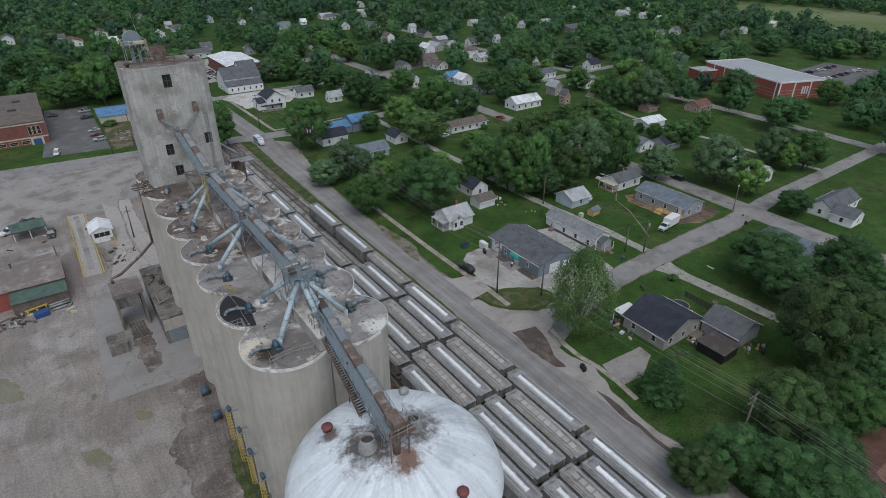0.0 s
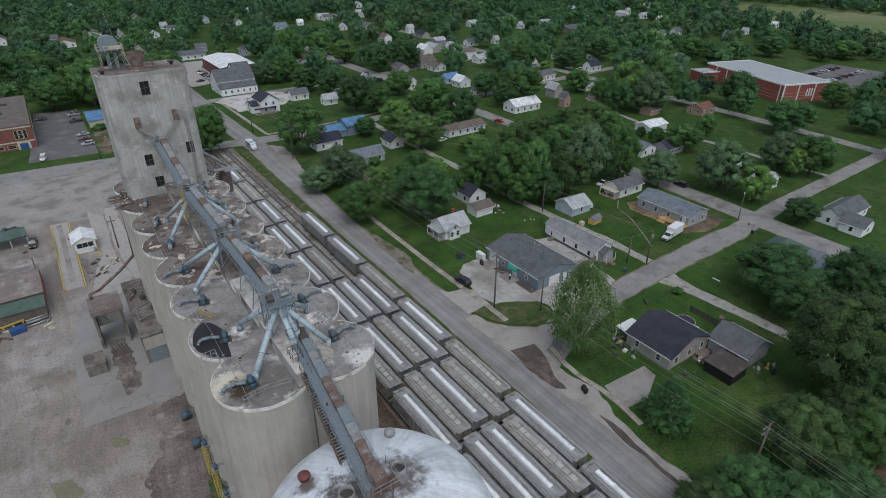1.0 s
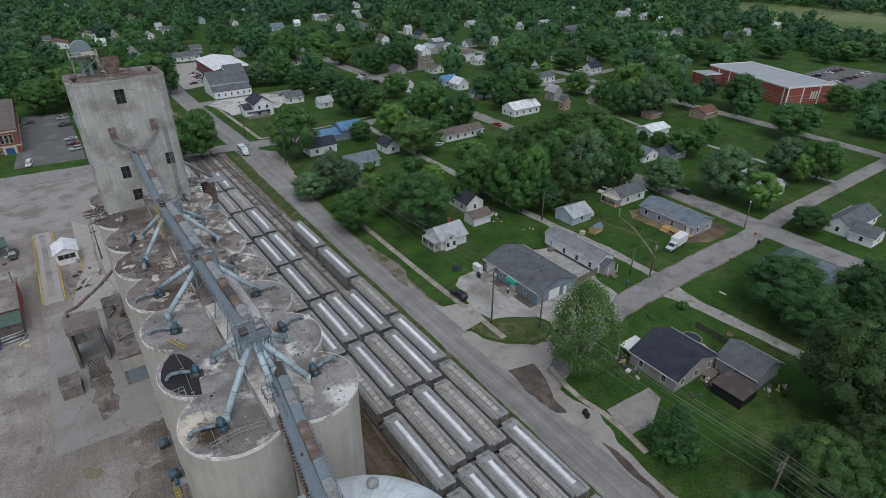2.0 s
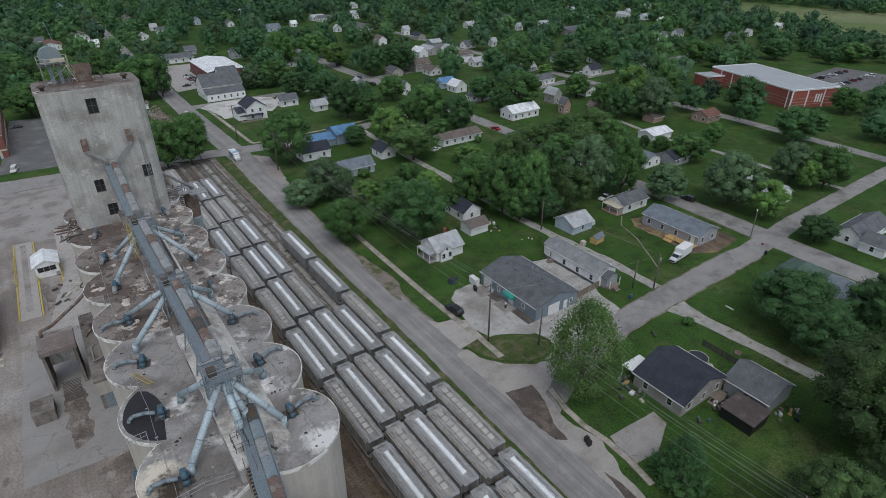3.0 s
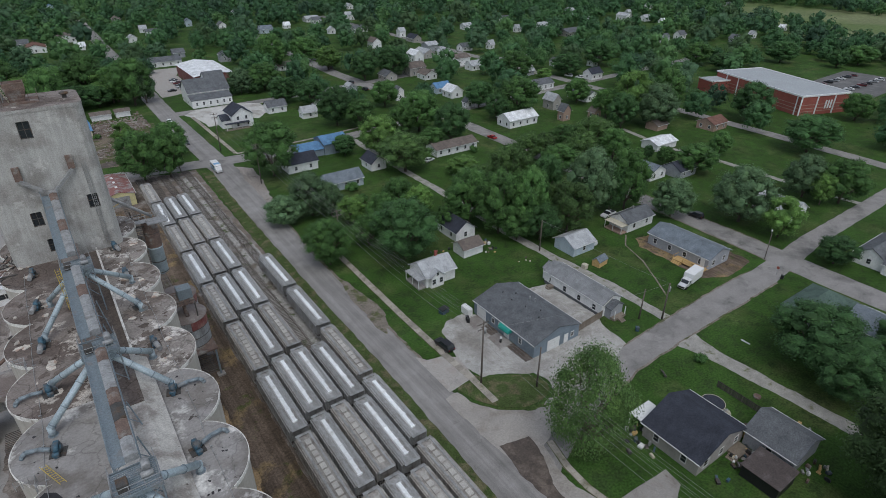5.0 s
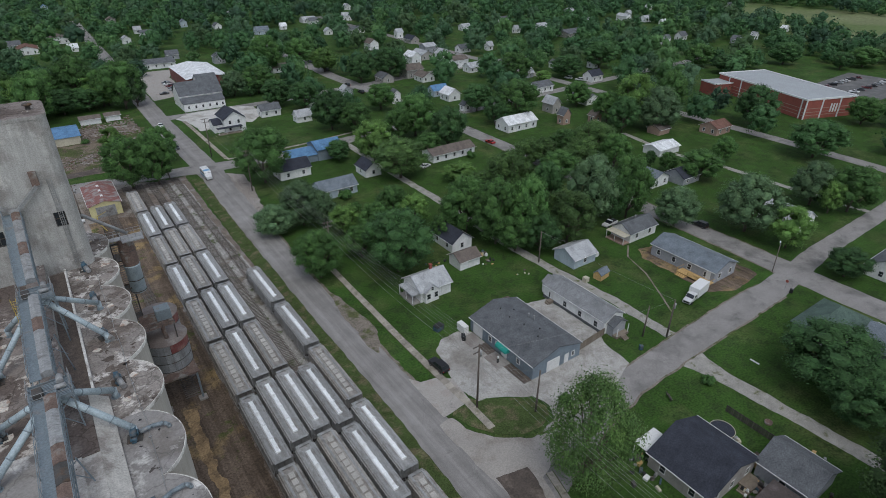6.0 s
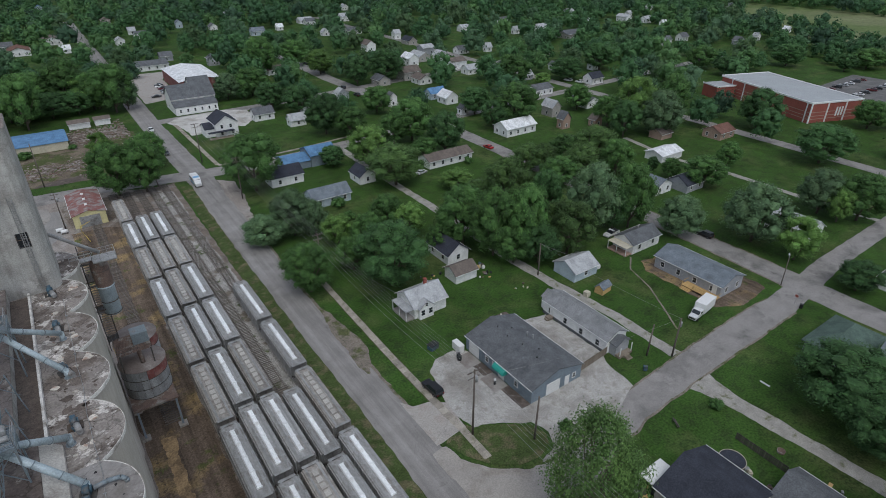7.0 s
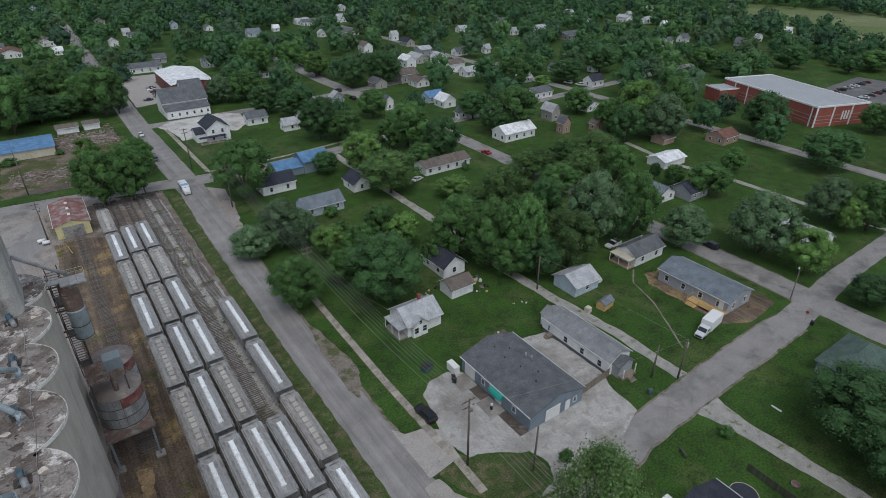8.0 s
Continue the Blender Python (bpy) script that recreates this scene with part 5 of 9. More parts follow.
for k, x in ((0, 18.35), (1, 19.25)):
    bm = bmesh.new()
    tube(bm, (x + 0.6, 52.4, 33.2), (x - 0.3, 41.0, 29.9), 0.09, n=5)
    part("stringer", bm, RUST, stairs)
    bm = bmesh.new()
    railing(bm, [(x + 0.6, 52.4, 33.2), (x - 0.3, 41.0, 29.9)], step=1.5)
    part("handrail", bm, RUST, stairs)
for i in range(34):
    f = i / 33
    part("tread", boxes((18.37 + 0.6 - 0.9 * f, 19.23 + 0.6 - 0.9 * f, 52.3 - 11.3 * f, 52.55 - 11.3 * f, 33.2 - 3.3 * f, 33.25 - 3.3 * f)), DARKSTEEL, stairs)
bent = empty("bridge_bent", "slender steel support under the conveyor bridge", "support", "", pose(19.9, 45.6, 26.9))
for sx in (-1.1, 1.1):
    bm = bmesh.new()
    tube(bm, (sx, 0, -0.3), (sx * 0.8, 0, 7.2), 0.09, n=5)
    part("post", bm, DARKSTEEL, bent)
for z in (1.2, 3.2, 5.2):
    for s in (-1, 1):
        part("brace", tubes(((s * 1.05, 0, z), (-s * 0.9, 0, z + 1.6), 0.05), n=4), DARKSTEEL, bent)

# ---- steel bins beside the railway ----
def steel_bin(x, y, r, z0, z1, label, patches):
    t = empty("steel_bin", label, "storage bin", "trackside bins", pose(x, y, 0))
    n = 20
    rows = 3
    for j in range(rows):
        for i in range(n):
            a0, a1 = 2 * math.pi * i / n, 2 * math.pi * (i + 1) / n
            h0, h1 = z0 + (z1 - z0) * j / rows, z0 + (z1 - z0) * (j + 1) / rows - 0.03
            bm = bmesh.new()
            vs = [bm.verts.new((rr * math.cos(a), rr * math.sin(a), z)) for rr in (r, r - 0.05) for a, z in ((a0 + 0.006, h0), (a1 - 0.006, h0), (a1 - 0.006, h1), (a0 + 0.006, h1))]
            bm.faces.new(vs[:4])
            bm.faces.new(vs[7:3:-1])
            for k in range(4):
                bm.faces.new((vs[k], vs[4 + k], vs[4 + (k + 1) % 4], vs[(k + 1) % 4]))
            bmesh.ops.recalc_face_normals(bm, faces=bm.faces)
            red = j == rows - 1 and patches[0] <= i < patches[1]
            part("panel", bm, REDMETAL if red else BINMETAL, t, "faded red panel" if red else "")
    bm = bmesh.new()
    lathe(bm, [(r - 0.06, z0), (r - 0.06, z1)], n=40)
    for z in (z0, z0 + (z1 - z0) / 3, z0 + (z1 - z0) * 2 / 3, z1):
        lathe(bm, [(r + 0.03, z - 0.07), (r + 0.07, z - 0.04), (r + 0.07, z + 0.04), (r + 0.03, z + 0.07)], n=40)
    part("hoop", bm, DARKSTEEL, t)
    bm = bmesh.new()
    lathe(bm, [(r + 0.12, z1 - 0.02), (r + 0.12, z1 + 0.08), (0.0, z1 + 0.9)], n=40)
    part("roof", bm, RUSTROOF, t, "rust-grey shallow cone roof")
    return t


BINMETAL = material("bin_panel_steel", (0.33, 0.34, 0.345), 0.55, 0.4, spread=0.1, scale=0.8, fine=6, bump=0.05, tint=(0.24, 0.235, 0.23), tint_scale=0.5, streak=0.2, per_piece=0.16)
REDMETAL = material("faded_red_steel", (0.19, 0.06, 0.055), 0.7, 0.1, spread=0.2, scale=0.8, fine=6, bump=0.05, tint=(0.25, 0.14, 0.12), tint_scale=0.5, streak=0.2, per_piece=0.12)
RUSTROOF = material("rust_grey_roof", (0.2, 0.165, 0.15), 0.8, 0.1, spread=0.2, scale=0.6, fine=6, bump=0.1, tint=(0.26, 0.235, 0.22), tint_scale=0.3, local=False)
steel_bin(33.1, 121.3, 3.5, 6.8, 12.4, "grey panelled steel bin with a faded red band", (15, 20))
steel_bin(33.5, 129.4, 3.3, 6.8, 12.4, "grey panelled steel bin with a faded red band", (14, 20))
plat = empty("bin_platform", "timber and steel platform on posts carrying the bins", "platform", "", pose(33.0, 124.2, 0))
part("deck", boxes((-3.4, 3.4, -8.3, 9.0, 6.4, 6.75)), RUST, plat)
for sx in (-2.9, 3.0):
    for sy in (-7.7, -0.2, 7.8):
        part("post", boxes((sx - 0.16, sx + 0.16, sy - 0.16, sy + 0.16, 0.3, 6.4)), STEEL, plat)
        part("footing", boxes((sx - 0.7, sx + 0.7, sy - 0.7, sy + 0.7, -0.2, 0.35), bevel=0.05), CONCRETE_FLAT, plat)
bm = bmesh.new()
for sx in (-2.9, 3.0):
    tube(bm, (sx, -7.7, 0.6), (sx, -0.2, 6.2), 0.06, n=4)
    tube(bm, (sx, -0.2, 0.6), (sx, 7.8, 6.2), 0.06, n=4)
part("brace", bm, DARKSTEEL, plat)
works = empty("bin_top_works", "steel frame with a grey box above the bins", "machine frame", "", pose(32.4, 121.6, 12.4))
part("box", boxes((0.2, 2.6, -0.8, 1.4, 3.4, 5.4), bevel=0.05), STEEL, works)
for sx, sy in ((-2.2, -2.4), (2.4, -2.4), (-2.2, 2.6), (2.4, 2.6)):
    part("post", boxes((sx - 0.1, sx + 0.1, sy - 0.1, sy + 0.1, 0, 3.4)), DARKSTEEL, works)
bm = bmesh.new()
for i in range(20):
    part("deck_slat", boxes((-2.4, 2.6, -2.6 + i * 0.27, -2.42 + i * 0.27, 3.3, 3.38)), RUST, works)
bm = bmesh.new()
railing(bm, [(-2.4, -2.6, 3.4), (2.6, -2.6, 3.4)], step=1.0)
railing(bm, [(-2.4, -2.6, 3.4), (-2.4, 2.8, 3.4)], step=1.0)
part("handrail", bm, DARKSTEEL, works)
part("drop_pipe", tubes(((0.6, -1.2, 3.4), (0.8, -1.9, 0.3), 0.35)), RUST, works)
leg = empty("dust_bin", "tall round bin with rusty top and pale blue base", "storage bin", "", pose(31.6, 125.3, 0))
bm = bmesh.new()
lathe(bm, [(0.0, 19.6), (1.2, 20.4), (1.2, 25.2), (1.3, 25.3), (1.3, 25.6), (1.2, 25.7)], n=28)
part("shell", bm, SPOUT, leg)
bm = bmesh.new()
lathe(bm, [(1.25, 25.6), (1.25, 30.4), (0.0, 30.8)], n=28)
part("upper_shell", bm, RUST, leg, "rust-streaked upper shell")
bm = bmesh.new()
for z in (20.6, 22.8, 25.4, 28.4):
    lathe(bm, [(1.22, z - 0.08), (1.32, z), (1.22, z + 0.08)], n=28)
part("band", bm, DARKSTEEL, leg)
for z in (21.5, 26.0, 30.0):
    part("bracket", boxes((-2.5, -1.0, -0.9, -0.75, z, z + 0.2), (-2.5, -1.0, 0.75, 0.9, z, z + 0.2)), DARKSTEEL, leg)
cat = empty("catwalk", "steel catwalk from the silo roof to the trackside bin", "catwalk", "", pose(0, 0, 0))
part("deck", boxes((27.0, 34.2, 123.0, 124.3, 31.2, 31.35), (31.0, 34.2, 121.6, 123.0, 31.2, 31.35)), GALV, cat)
bm = bmesh.new()
railing(bm, [(28.2, 124.3, 31.35), (34.2, 124.3, 31.35), (34.2, 121.6, 31.35), (31.0, 121.6, 31.35), (31.0, 123.0, 31.35), (28.2, 123.0, 31.35)], step=1.0)
part("handrail", bm, GALV, cat)
bm = bmesh.new()
tube(bm, (26.9, 123.8, 36.5), (32.2, 124.4, 31.6), 0.28, n=8)
part("chute", bm, GALV, cat)
stair = empty("stair_tower", "open steel stair tower between the silos and the trackside bin", "stairs", "", pose(30.2, 127.8, 0))
for sx in (-0.8, 0.8):
    for sy in (-1.3, 1.3):
        part("post", boxes((sx - 0.06, sx + 0.06, sy - 0.06, sy + 0.06, 12.3, 31.3)), DARKSTEEL, stair)
for i in range(6):
    z = 3 * i + 12.6
    for k in range(10):
        f = k / 9 if i % 2 else 1 - k / 9
        part("step", boxes((-0.75, 0.75, -1.2 + 2.3 * f, -1.0 + 2.3 * f, z + 0.3 * k, z + 0.3 * k + 0.05)), DARKSTEEL, stair)
    lo, hi = (-1.1, 1.2) if i % 2 else (1.2, -1.1)
    for sx in (-0.75, 0.75):
        part("stringer", tubes(((sx, lo, z), (sx, hi, z + 2.75), 0.06), n=4), DARKSTEEL, stair)
# ---- covered hopper cars ----
def hopper_car(kind):
    """A three-bay covered grain hopper, its middle at the origin, standing on rails at 0.27."""
    trough = kind == "trough"
    paint = CAR_GREY if trough else CAR_TAN
    car = empty("hopper_car", "grey covered grain hopper car with a long pale trough hatch" if trough else "dusty grey covered grain hopper car with a row of hatch lids", "railway car", "parked hopper cars")
    L, W = 7.95, 1.56
    bm = bmesh.new()
    prof = [(-1.25, 1.1), (-W, 1.75), (-W, 4.05), (-1.38, 4.32), (1.38, 4.32), (W, 4.05), (W, 1.75), (1.25, 1.1)]
    ends = [(-L, 0.0), (-L, 1.0), (L, 1.0), (L, 0.0)]
    front = [bm.verts.new((x, -L + (0.9 if z < 1.5 else 0), z)) for x, z in prof]
    back = [bm.verts.new((x, L - (0.9 if z < 1.5 else 0), z)) for x, z in prof]
    n = len(prof)
    bm.faces.new(front[::-1])
    bm.faces.new(back)
    for i in range(n):
        bm.faces.new((front[i], front[(i + 1) % n], back[(i + 1) % n], back[i]))
    bmesh.ops.recalc_face_normals(bm, faces=bm.faces)
    ribs = bm
    for i in range(13):
        y = -L + 0.05 + i * (2 * L - 0.1) / 12
        for s in (-1, 1):
            box(ribs, s * (W + 0.03) - 0.05, s * (W + 0.03) + 0.05, y - 0.05, y + 0.05, 1.5, 4.0)
    for s in (-1, 1):
        box(ribs, s * (W + 0.03) - 0.05, s * (W + 0.03) + 0.05, -L - 0.02, L + 0.02, 3.98, 4.12)
        box(ribs, s * (W + 0.02) - 0.06, s * (W + 0.02) + 0.06, -L - 0.6, L + 0.6, 1.36, 1.56)
    part("body", bm, paint, car)
    for y in (-4.7, 0.0, 4.7):
        bm = bmesh.new()
        lo = [bm.verts.new((x, y + d, 0.62)) for x, d in ((-0.6, -0.45), (0.6, -0.45), (0.6, 0.45), (-0.6, 0.45))]
        hi = [bm.verts.new((x, y + d, 1.6)) for x, d in ((-1.5, -2.1), (1.5, -2.1), (1.5, 2.1), (-1.5, 2.1))]
        bm.faces.new(lo[::-1])
        for i in range(4):
            bm.faces.new((lo[i], lo[(i + 1) % 4], hi[(i + 1) % 4], hi[i]))
        part("hopper_bay", bm, paint, car)
    # running boards and roof gear
    for s in (-1, 1):
        part("running_board", boxes((s * 0.98 - 0.16, s * 0.98 + 0.16, -L - 0.1, L + 0.1, 4.44, 4.48), *[(s * 0.98 - 0.14, s * 0.98 + 0.14, y, y + 0.05, 4.3, 4.44) for y in (-7.5, -5, -2.5, 0, 2.5, 5, 7.4)]), CAR_ROOF, car, "grating walkway along the roof")
    if trough:
        for i in range(4):
            bm = bmesh.new()
            y0 = -6.6 + i * 3.3
            vs = box(bm, -0.4, 0.4, y0 + 0.03, y0 + 3.27, 4.32, 4.6)
            for v in vs:
                if v.co.z > 4.5:
                    v.co.x *= 0.72
            for y in (y0 + 0.14, y0 + 1.65, y0 + 3.16):
                box(bm, -0.45, 0.45, y - 0.04, y + 0.04, 4.5, 4.635)
            part("trough_hatch", bm, HATCH, car, "long pale trough hatch cover")
    else:
        for i in range(10):
            y = -6.3 + i * 1.4
            bm = bmesh.new()
            box(bm, -0.44, 0.44, y - 0.56, y + 0.56, 4.32, 4.52, bevel=0.05)
            part("hatch_lid", bm, HATCH2, car)
    # end cages: ladders, platforms, brake wheel
    for s in (-1, 1):
        bm = bmesh.new()
        box(bm, -1.45, 1.45, s * (L + 0.35) - 0.35, s * (L + 0.35) + 0.35, 1.2, 1.3)
        for x in (-1.4, -0.95, 0.95, 1.4):
            tube(bm, (x, s * (L + 0.6), 1.3), (x, s * (L + 0.05), 4.4), 0.035, n=5)
        for k in range(7):
            z = 1.6 + k * 0.4
            for x in (-1.18, 1.18):
                d = 0.6 - 0.55 * (z - 1.3) / 3.1
                box(bm, x - 0.22, x + 0.22, s * (L + d) - 0.02, s * (L + d) + 0.02, z, z + 0.03)
        box(bm, -1.3, 1.3, s * (L + 0.28) - 0.25, s * (L + 0.28) + 0.25, 4.38, 4.42)
        part("end_ladder", bm, CAR_ROOF, car)
        part("coupler", boxes((-0.15, 0.15, s * (L + 0.8) - 0.28, s * (L + 0.8) + 0.28, 0.85, 1.1), (-0.35, 0.35, s * (L + 0.35) - 0.3, s * (L + 0.35) + 0.3, 0.8, 1.2)), UNDER, car)
        truck = part("wheel_truck", boxes((-1.12, -0.9, s * 6.9 - 1.25, s * 6.9 + 1.25, 0.55, 0.95), (0.9, 1.12, s * 6.9 - 1.25, s * 6.9 + 1.25, 0.55, 0.95), (-0.9, 0.9, s * 6.9 - 0.25, s * 6.9 + 0.25, 0.6, 1.2)), UNDER, car)
        for dy in (-0.85, 0.85):
            part("wheelset", tubes((( -0.8, s * 6.9 + dy, 0.72), (-0.66, s * 6.9 + dy, 0.72), 0.45), ((0.66, s * 6.9 + dy, 0.72), (0.8, s * 6.9 + dy, 0.72), 0.45), ((-0.66, s * 6.9 + dy, 0.72), (0.66, s * 6.9 + dy, 0.72), 0.08), n=14), UNDER, truck)
    return car


cars = {"trough": hopper_car("trough"), "round": hopper_car("round")}
# t: trough hatch, r: round hatches; from the far end towards the camera
TRAINS = ((41.6, 216, "rtrtrrtrttrr"), (45.4, 200.6, "trrttttrttr"), (49.2, 201, "trttrtrttrt"), (53.0, 110, "ttrrttr"), (56.8, 150, "ttrtrttrt"))
used = set()
for x, far, kinds in TRAINS:
    for i, k in enumerate(kinds):
        kind = "trough" if k == "t" else "round"
        m = pose(x, far - 9.0 - 18.0 * i, 0)
        if kind in used:
            copy_thing(cars[kind], m)
        else:
            used.add(kind)
            cars[kind].matrix_basis = m
# ---- houses ----
def add_window(parent, x, y, z, face, w=0.9, h=1.3, mat=None):
    """A framed window on a wall that faces 'n', 's', 'e' or 'w'; (x, y, z) is the sill's middle."""
    def put(a0, a1, d0, d1, z0, z1):
        if face in "ns":
            s = 1 if face == "n" else -1
            return (x + a0, x + a1, *sorted((y + s * d0, y + s * d1)), z + z0, z + z1)
        s = 1 if face == "e" else -1
        return (*sorted((x + s * d0, x + s * d1)), y + a0, y + a1, z + z0, z + z1)
    t = 0.12
    win = part("window", boxes(put(-w / 2 - t, -w / 2, -0.05, 0.06, -t, h + t), put(w / 2, w / 2 + t, -0.05, 0.06, -t, h + t), put(-w / 2, w / 2, -0.05, 0.06, h, h + t), put(-w / 2, w / 2, -0.05, 0.09, -t, 0), put(-w / 2, w / 2, -0.02, 0.045, h / 2 - 0.03, h / 2 + 0.03)), mat or TRIM, parent)
    part("pane", boxes(put(-w / 2, w / 2, -0.04, 0.03, 0, h / 2 - 0.03), put(-w / 2, w / 2, -0.04, 0.03, h / 2 + 0.03, h)), GLASS, win)


def add_door(parent, x, y, face, w=0.95, h=2.05, mat=None, z=0.25, name="door"):
    def put(a0, a1, d0, d1, z0, z1):
        if face in "ns":
            s = 1 if face == "n" else -1
            return (x + a0, x + a1, *sorted((y + s * d0, y + s * d1)), z + z0, z + z1)
        s = 1 if face == "e" else -1
        return (*sorted((x + s * d0, x + s * d1)), y + a0, y + a1, z + z0, z + z1)
    part(name, boxes(put(-w / 2, w / 2, -0.03, 0.05, 0, h), put(-w / 2 - 0.1, -w / 2, -0.03, 0.08, 0, h + 0.1), put(w / 2, w / 2 + 0.1, -0.03, 0.08, 0, h + 0.1), put(-w / 2, w / 2, -0.03, 0.08, h, h + 0.1)), mat or TRIM, parent)


def gable(parent, x0, x1, y0, y1, eave, rise, axis, wall, roof, over=0.4, z0=-0.2, thick=0.16, trim=True, wname="wall", rname="roof"):
    """Walls with gables and a pitched roof of two slabs."""
    bm = bmesh.new()
    if axis == "x":
        ym = (y0 + y1) / 2
        sec = [(y0, z0), (y1, z0), (y1, eave), (ym, eave + rise), (y0, eave)]
        a, b = [[bm.verts.new((x, y, z)) for y, z in sec] for x in (x0, x1)]
    else:
        xm = (x0 + x1) / 2
        sec = [(x1, z0), (x0, z0), (x0, eave), (xm, eave + rise), (x1, eave)]
        a, b = [[bm.verts.new((x, y, z)) for x, z in sec] for y in (y0, y1)]
    bm.faces.new(a[::-1])
    bm.faces.new(b)
    for i in range(5):
        bm.faces.new((a[i], a[(i + 1) % 5], b[(i + 1) % 5], b[i]))
    bmesh.ops.recalc_face_normals(bm, faces=bm.faces)
    part(wname, bm, wall, parent)
    half = ((y1 - y0) if axis == "x" else (x1 - x0)) / 2
    drop = rise / half * over
    bm = bmesh.new()
    for s in (-1, 1):
        sec = [(0, rise + 0.02), (s * (half + over), -drop + 0.02), (s * (half + over), -drop + thick), (0, rise + thick + 0.03)]
        rings = []
        for e in (-over, over):
            ring = []
            for d, z in sec:
                if axis == "x":
                    ring.append(bm.verts.new(((x0 if e < 0 else x1) + e, (y0 + y1) / 2 + d, eave + z)))
                else:
                    ring.append(bm.verts.new(((x0 + x1) / 2 + d, (y0 if e < 0 else y1) + e, eave + z)))
            rings.append(ring)
        bm.faces.new(rings[0])
        bm.faces.new(rings[1][::-1])
        for i in range(4):
            bm.faces.new((rings[0][i], rings[0][(i + 1) % 4], rings[1][(i + 1) % 4], rings[1][i]))
    bmesh.ops.recalc_face_normals(bm, faces=bm.faces)
    ob = part(rname, bm, roof, parent)
    if trim:
        for s in (-1, 1):
            d = half + over + 0.02
            if axis == "x":
                g = (x0 - over, x1 + over, *sorted(((y0 + y1) / 2 + s * d, (y0 + y1) / 2 + s * (d + 0.1))), eave - drop, eave - drop + 0.14)
            else:
                g = (*sorted(((x0 + x1) / 2 + s * d, (x0 + x1) / 2 + s * (d + 0.1))), y0 - over, y1 + over, eave - drop, eave - drop + 0.14)
            part("gutter", boxes(g), TRIM, parent)
    return ob


def house(x0, x1, y0, y1, eave, rise, axis, wall, roof, label, name="house", category="house", wins="", chimney=None, over=0.4, doors="", trim=True, step=3.8, group="", win_z=0.95, win_size=(0.9, 1.3)):
    """A gabled house on the ground; wins and doors name the sides that have them."""
    cx, cy = (x0 + x1) / 2, (y0 + y1) / 2
    h = empty(name, label, category, group, pose(cx, cy, 0))
    X, Y = (x1 - x0) / 2, (y1 - y0) / 2
    gable(h, -X, X, -Y, Y, eave, rise, axis, wall, roof, over, trim=trim)
    for f in wins:
        span = X if f in "ns" else Y
        k = max(1, int(2 * span / step))
        for i in range(k):
            u = -span + (i + 0.5) * 2 * span / k
            if f in doors and i == k // 2:
                add_door(h, u if f in "ns" else (X if f == "e" else -X), u if f in "ew" else (Y if f == "n" else -Y), f)
            else:
                add_window(h, u if f in "ns" else (X if f == "e" else -X), u if f in "ew" else (Y if f == "n" else -Y), win_z, f, *win_size)
    if chimney:
        part("chimney", boxes((chimney[0] - 0.3, chimney[0] + 0.3, chimney[1] - 0.3, chimney[1] + 0.3, eave, eave + rise + 0.9), (chimney[0] - 0.36, chimney[0] + 0.36, chimney[1] - 0.36, chimney[1] + 0.36, eave + rise + 0.9, eave + rise + 1.05)), REDBRICK, h, "brick chimney")
    return h


shop = house(88.2, 100.9, 85.6, 104.8, 3.2, 1.9, "y", BLUE_SIDE, SH_GREY, "long blue-grey metal-sided shop with a grey shingle roof and teal awning", "shop_building", "building", over=0.25)
mobile = house(109.9, 115.8, 87.3, 105.2, 3.3, 1.5, "y", WHITE, SH_MOBILE, "long white mobile home with a grey shingle roof on gravel", "mobile_home", "house", wins="w", over=0.3, step=4.2)
bungalow = house(85, 93.4, 119.2, 126.5, 3.0, 2.3, "x", WHITE, SH_LIGHT, "small white bungalow with a pale metal roof and porch", wins="swe", chimney=(1.5, 0.8), doors="s")
dark_house = house(89.6, 102.2, 50.2, 60.4, 3.0, 2.6, "y", TAUPE, SH_DARK, "taupe house with charcoal shingle roof and cluttered porch", wins="sw", over=0.45)
garage = house(101.9, 110, 41.8, 49.8, 3.0, 2.2, "y", GREY_SIDE, SH_GREY, "grey garage with a dark grey shingle roof and skylight", "garage", "garage", wins="w", step=5)
new_house = house(147, 156, 85.6, 103.5, 3.2, 1.7, "y", GREY_SIDE, SH_BLUEGREY, "new grey-sided house with a blue-grey shingle roof on bare soil", wins="sw", step=4.2)
house(124.6, 132.4, 109.6, 116.6, 2.7, 1.8, "x", PALEBLUE, SH_LIGHT, "pale blue garage with a light shingle roof", "garage", "garage", wins="s", step=4)
porch_house = house(147.2, 158.2, 110.6, 117, 2.9, 1.8, "x", WHITE, SH_GREY, "small white house with a grey roof and a tan porch roof", wins="sw")
house(104.4, 110.8, 133.8, 143, 2.9, 2.4, "y", WHITE, SH_DARK, "white house with a black shingle roof under trees", wins="sw")
house(100.8, 107, 125.4, 130.2, 2.5, 1.4, "x", WHITE, SH_BROWN, "small white shed-like house with a brown roof", "outbuilding", "shed", wins="s", doors="s")
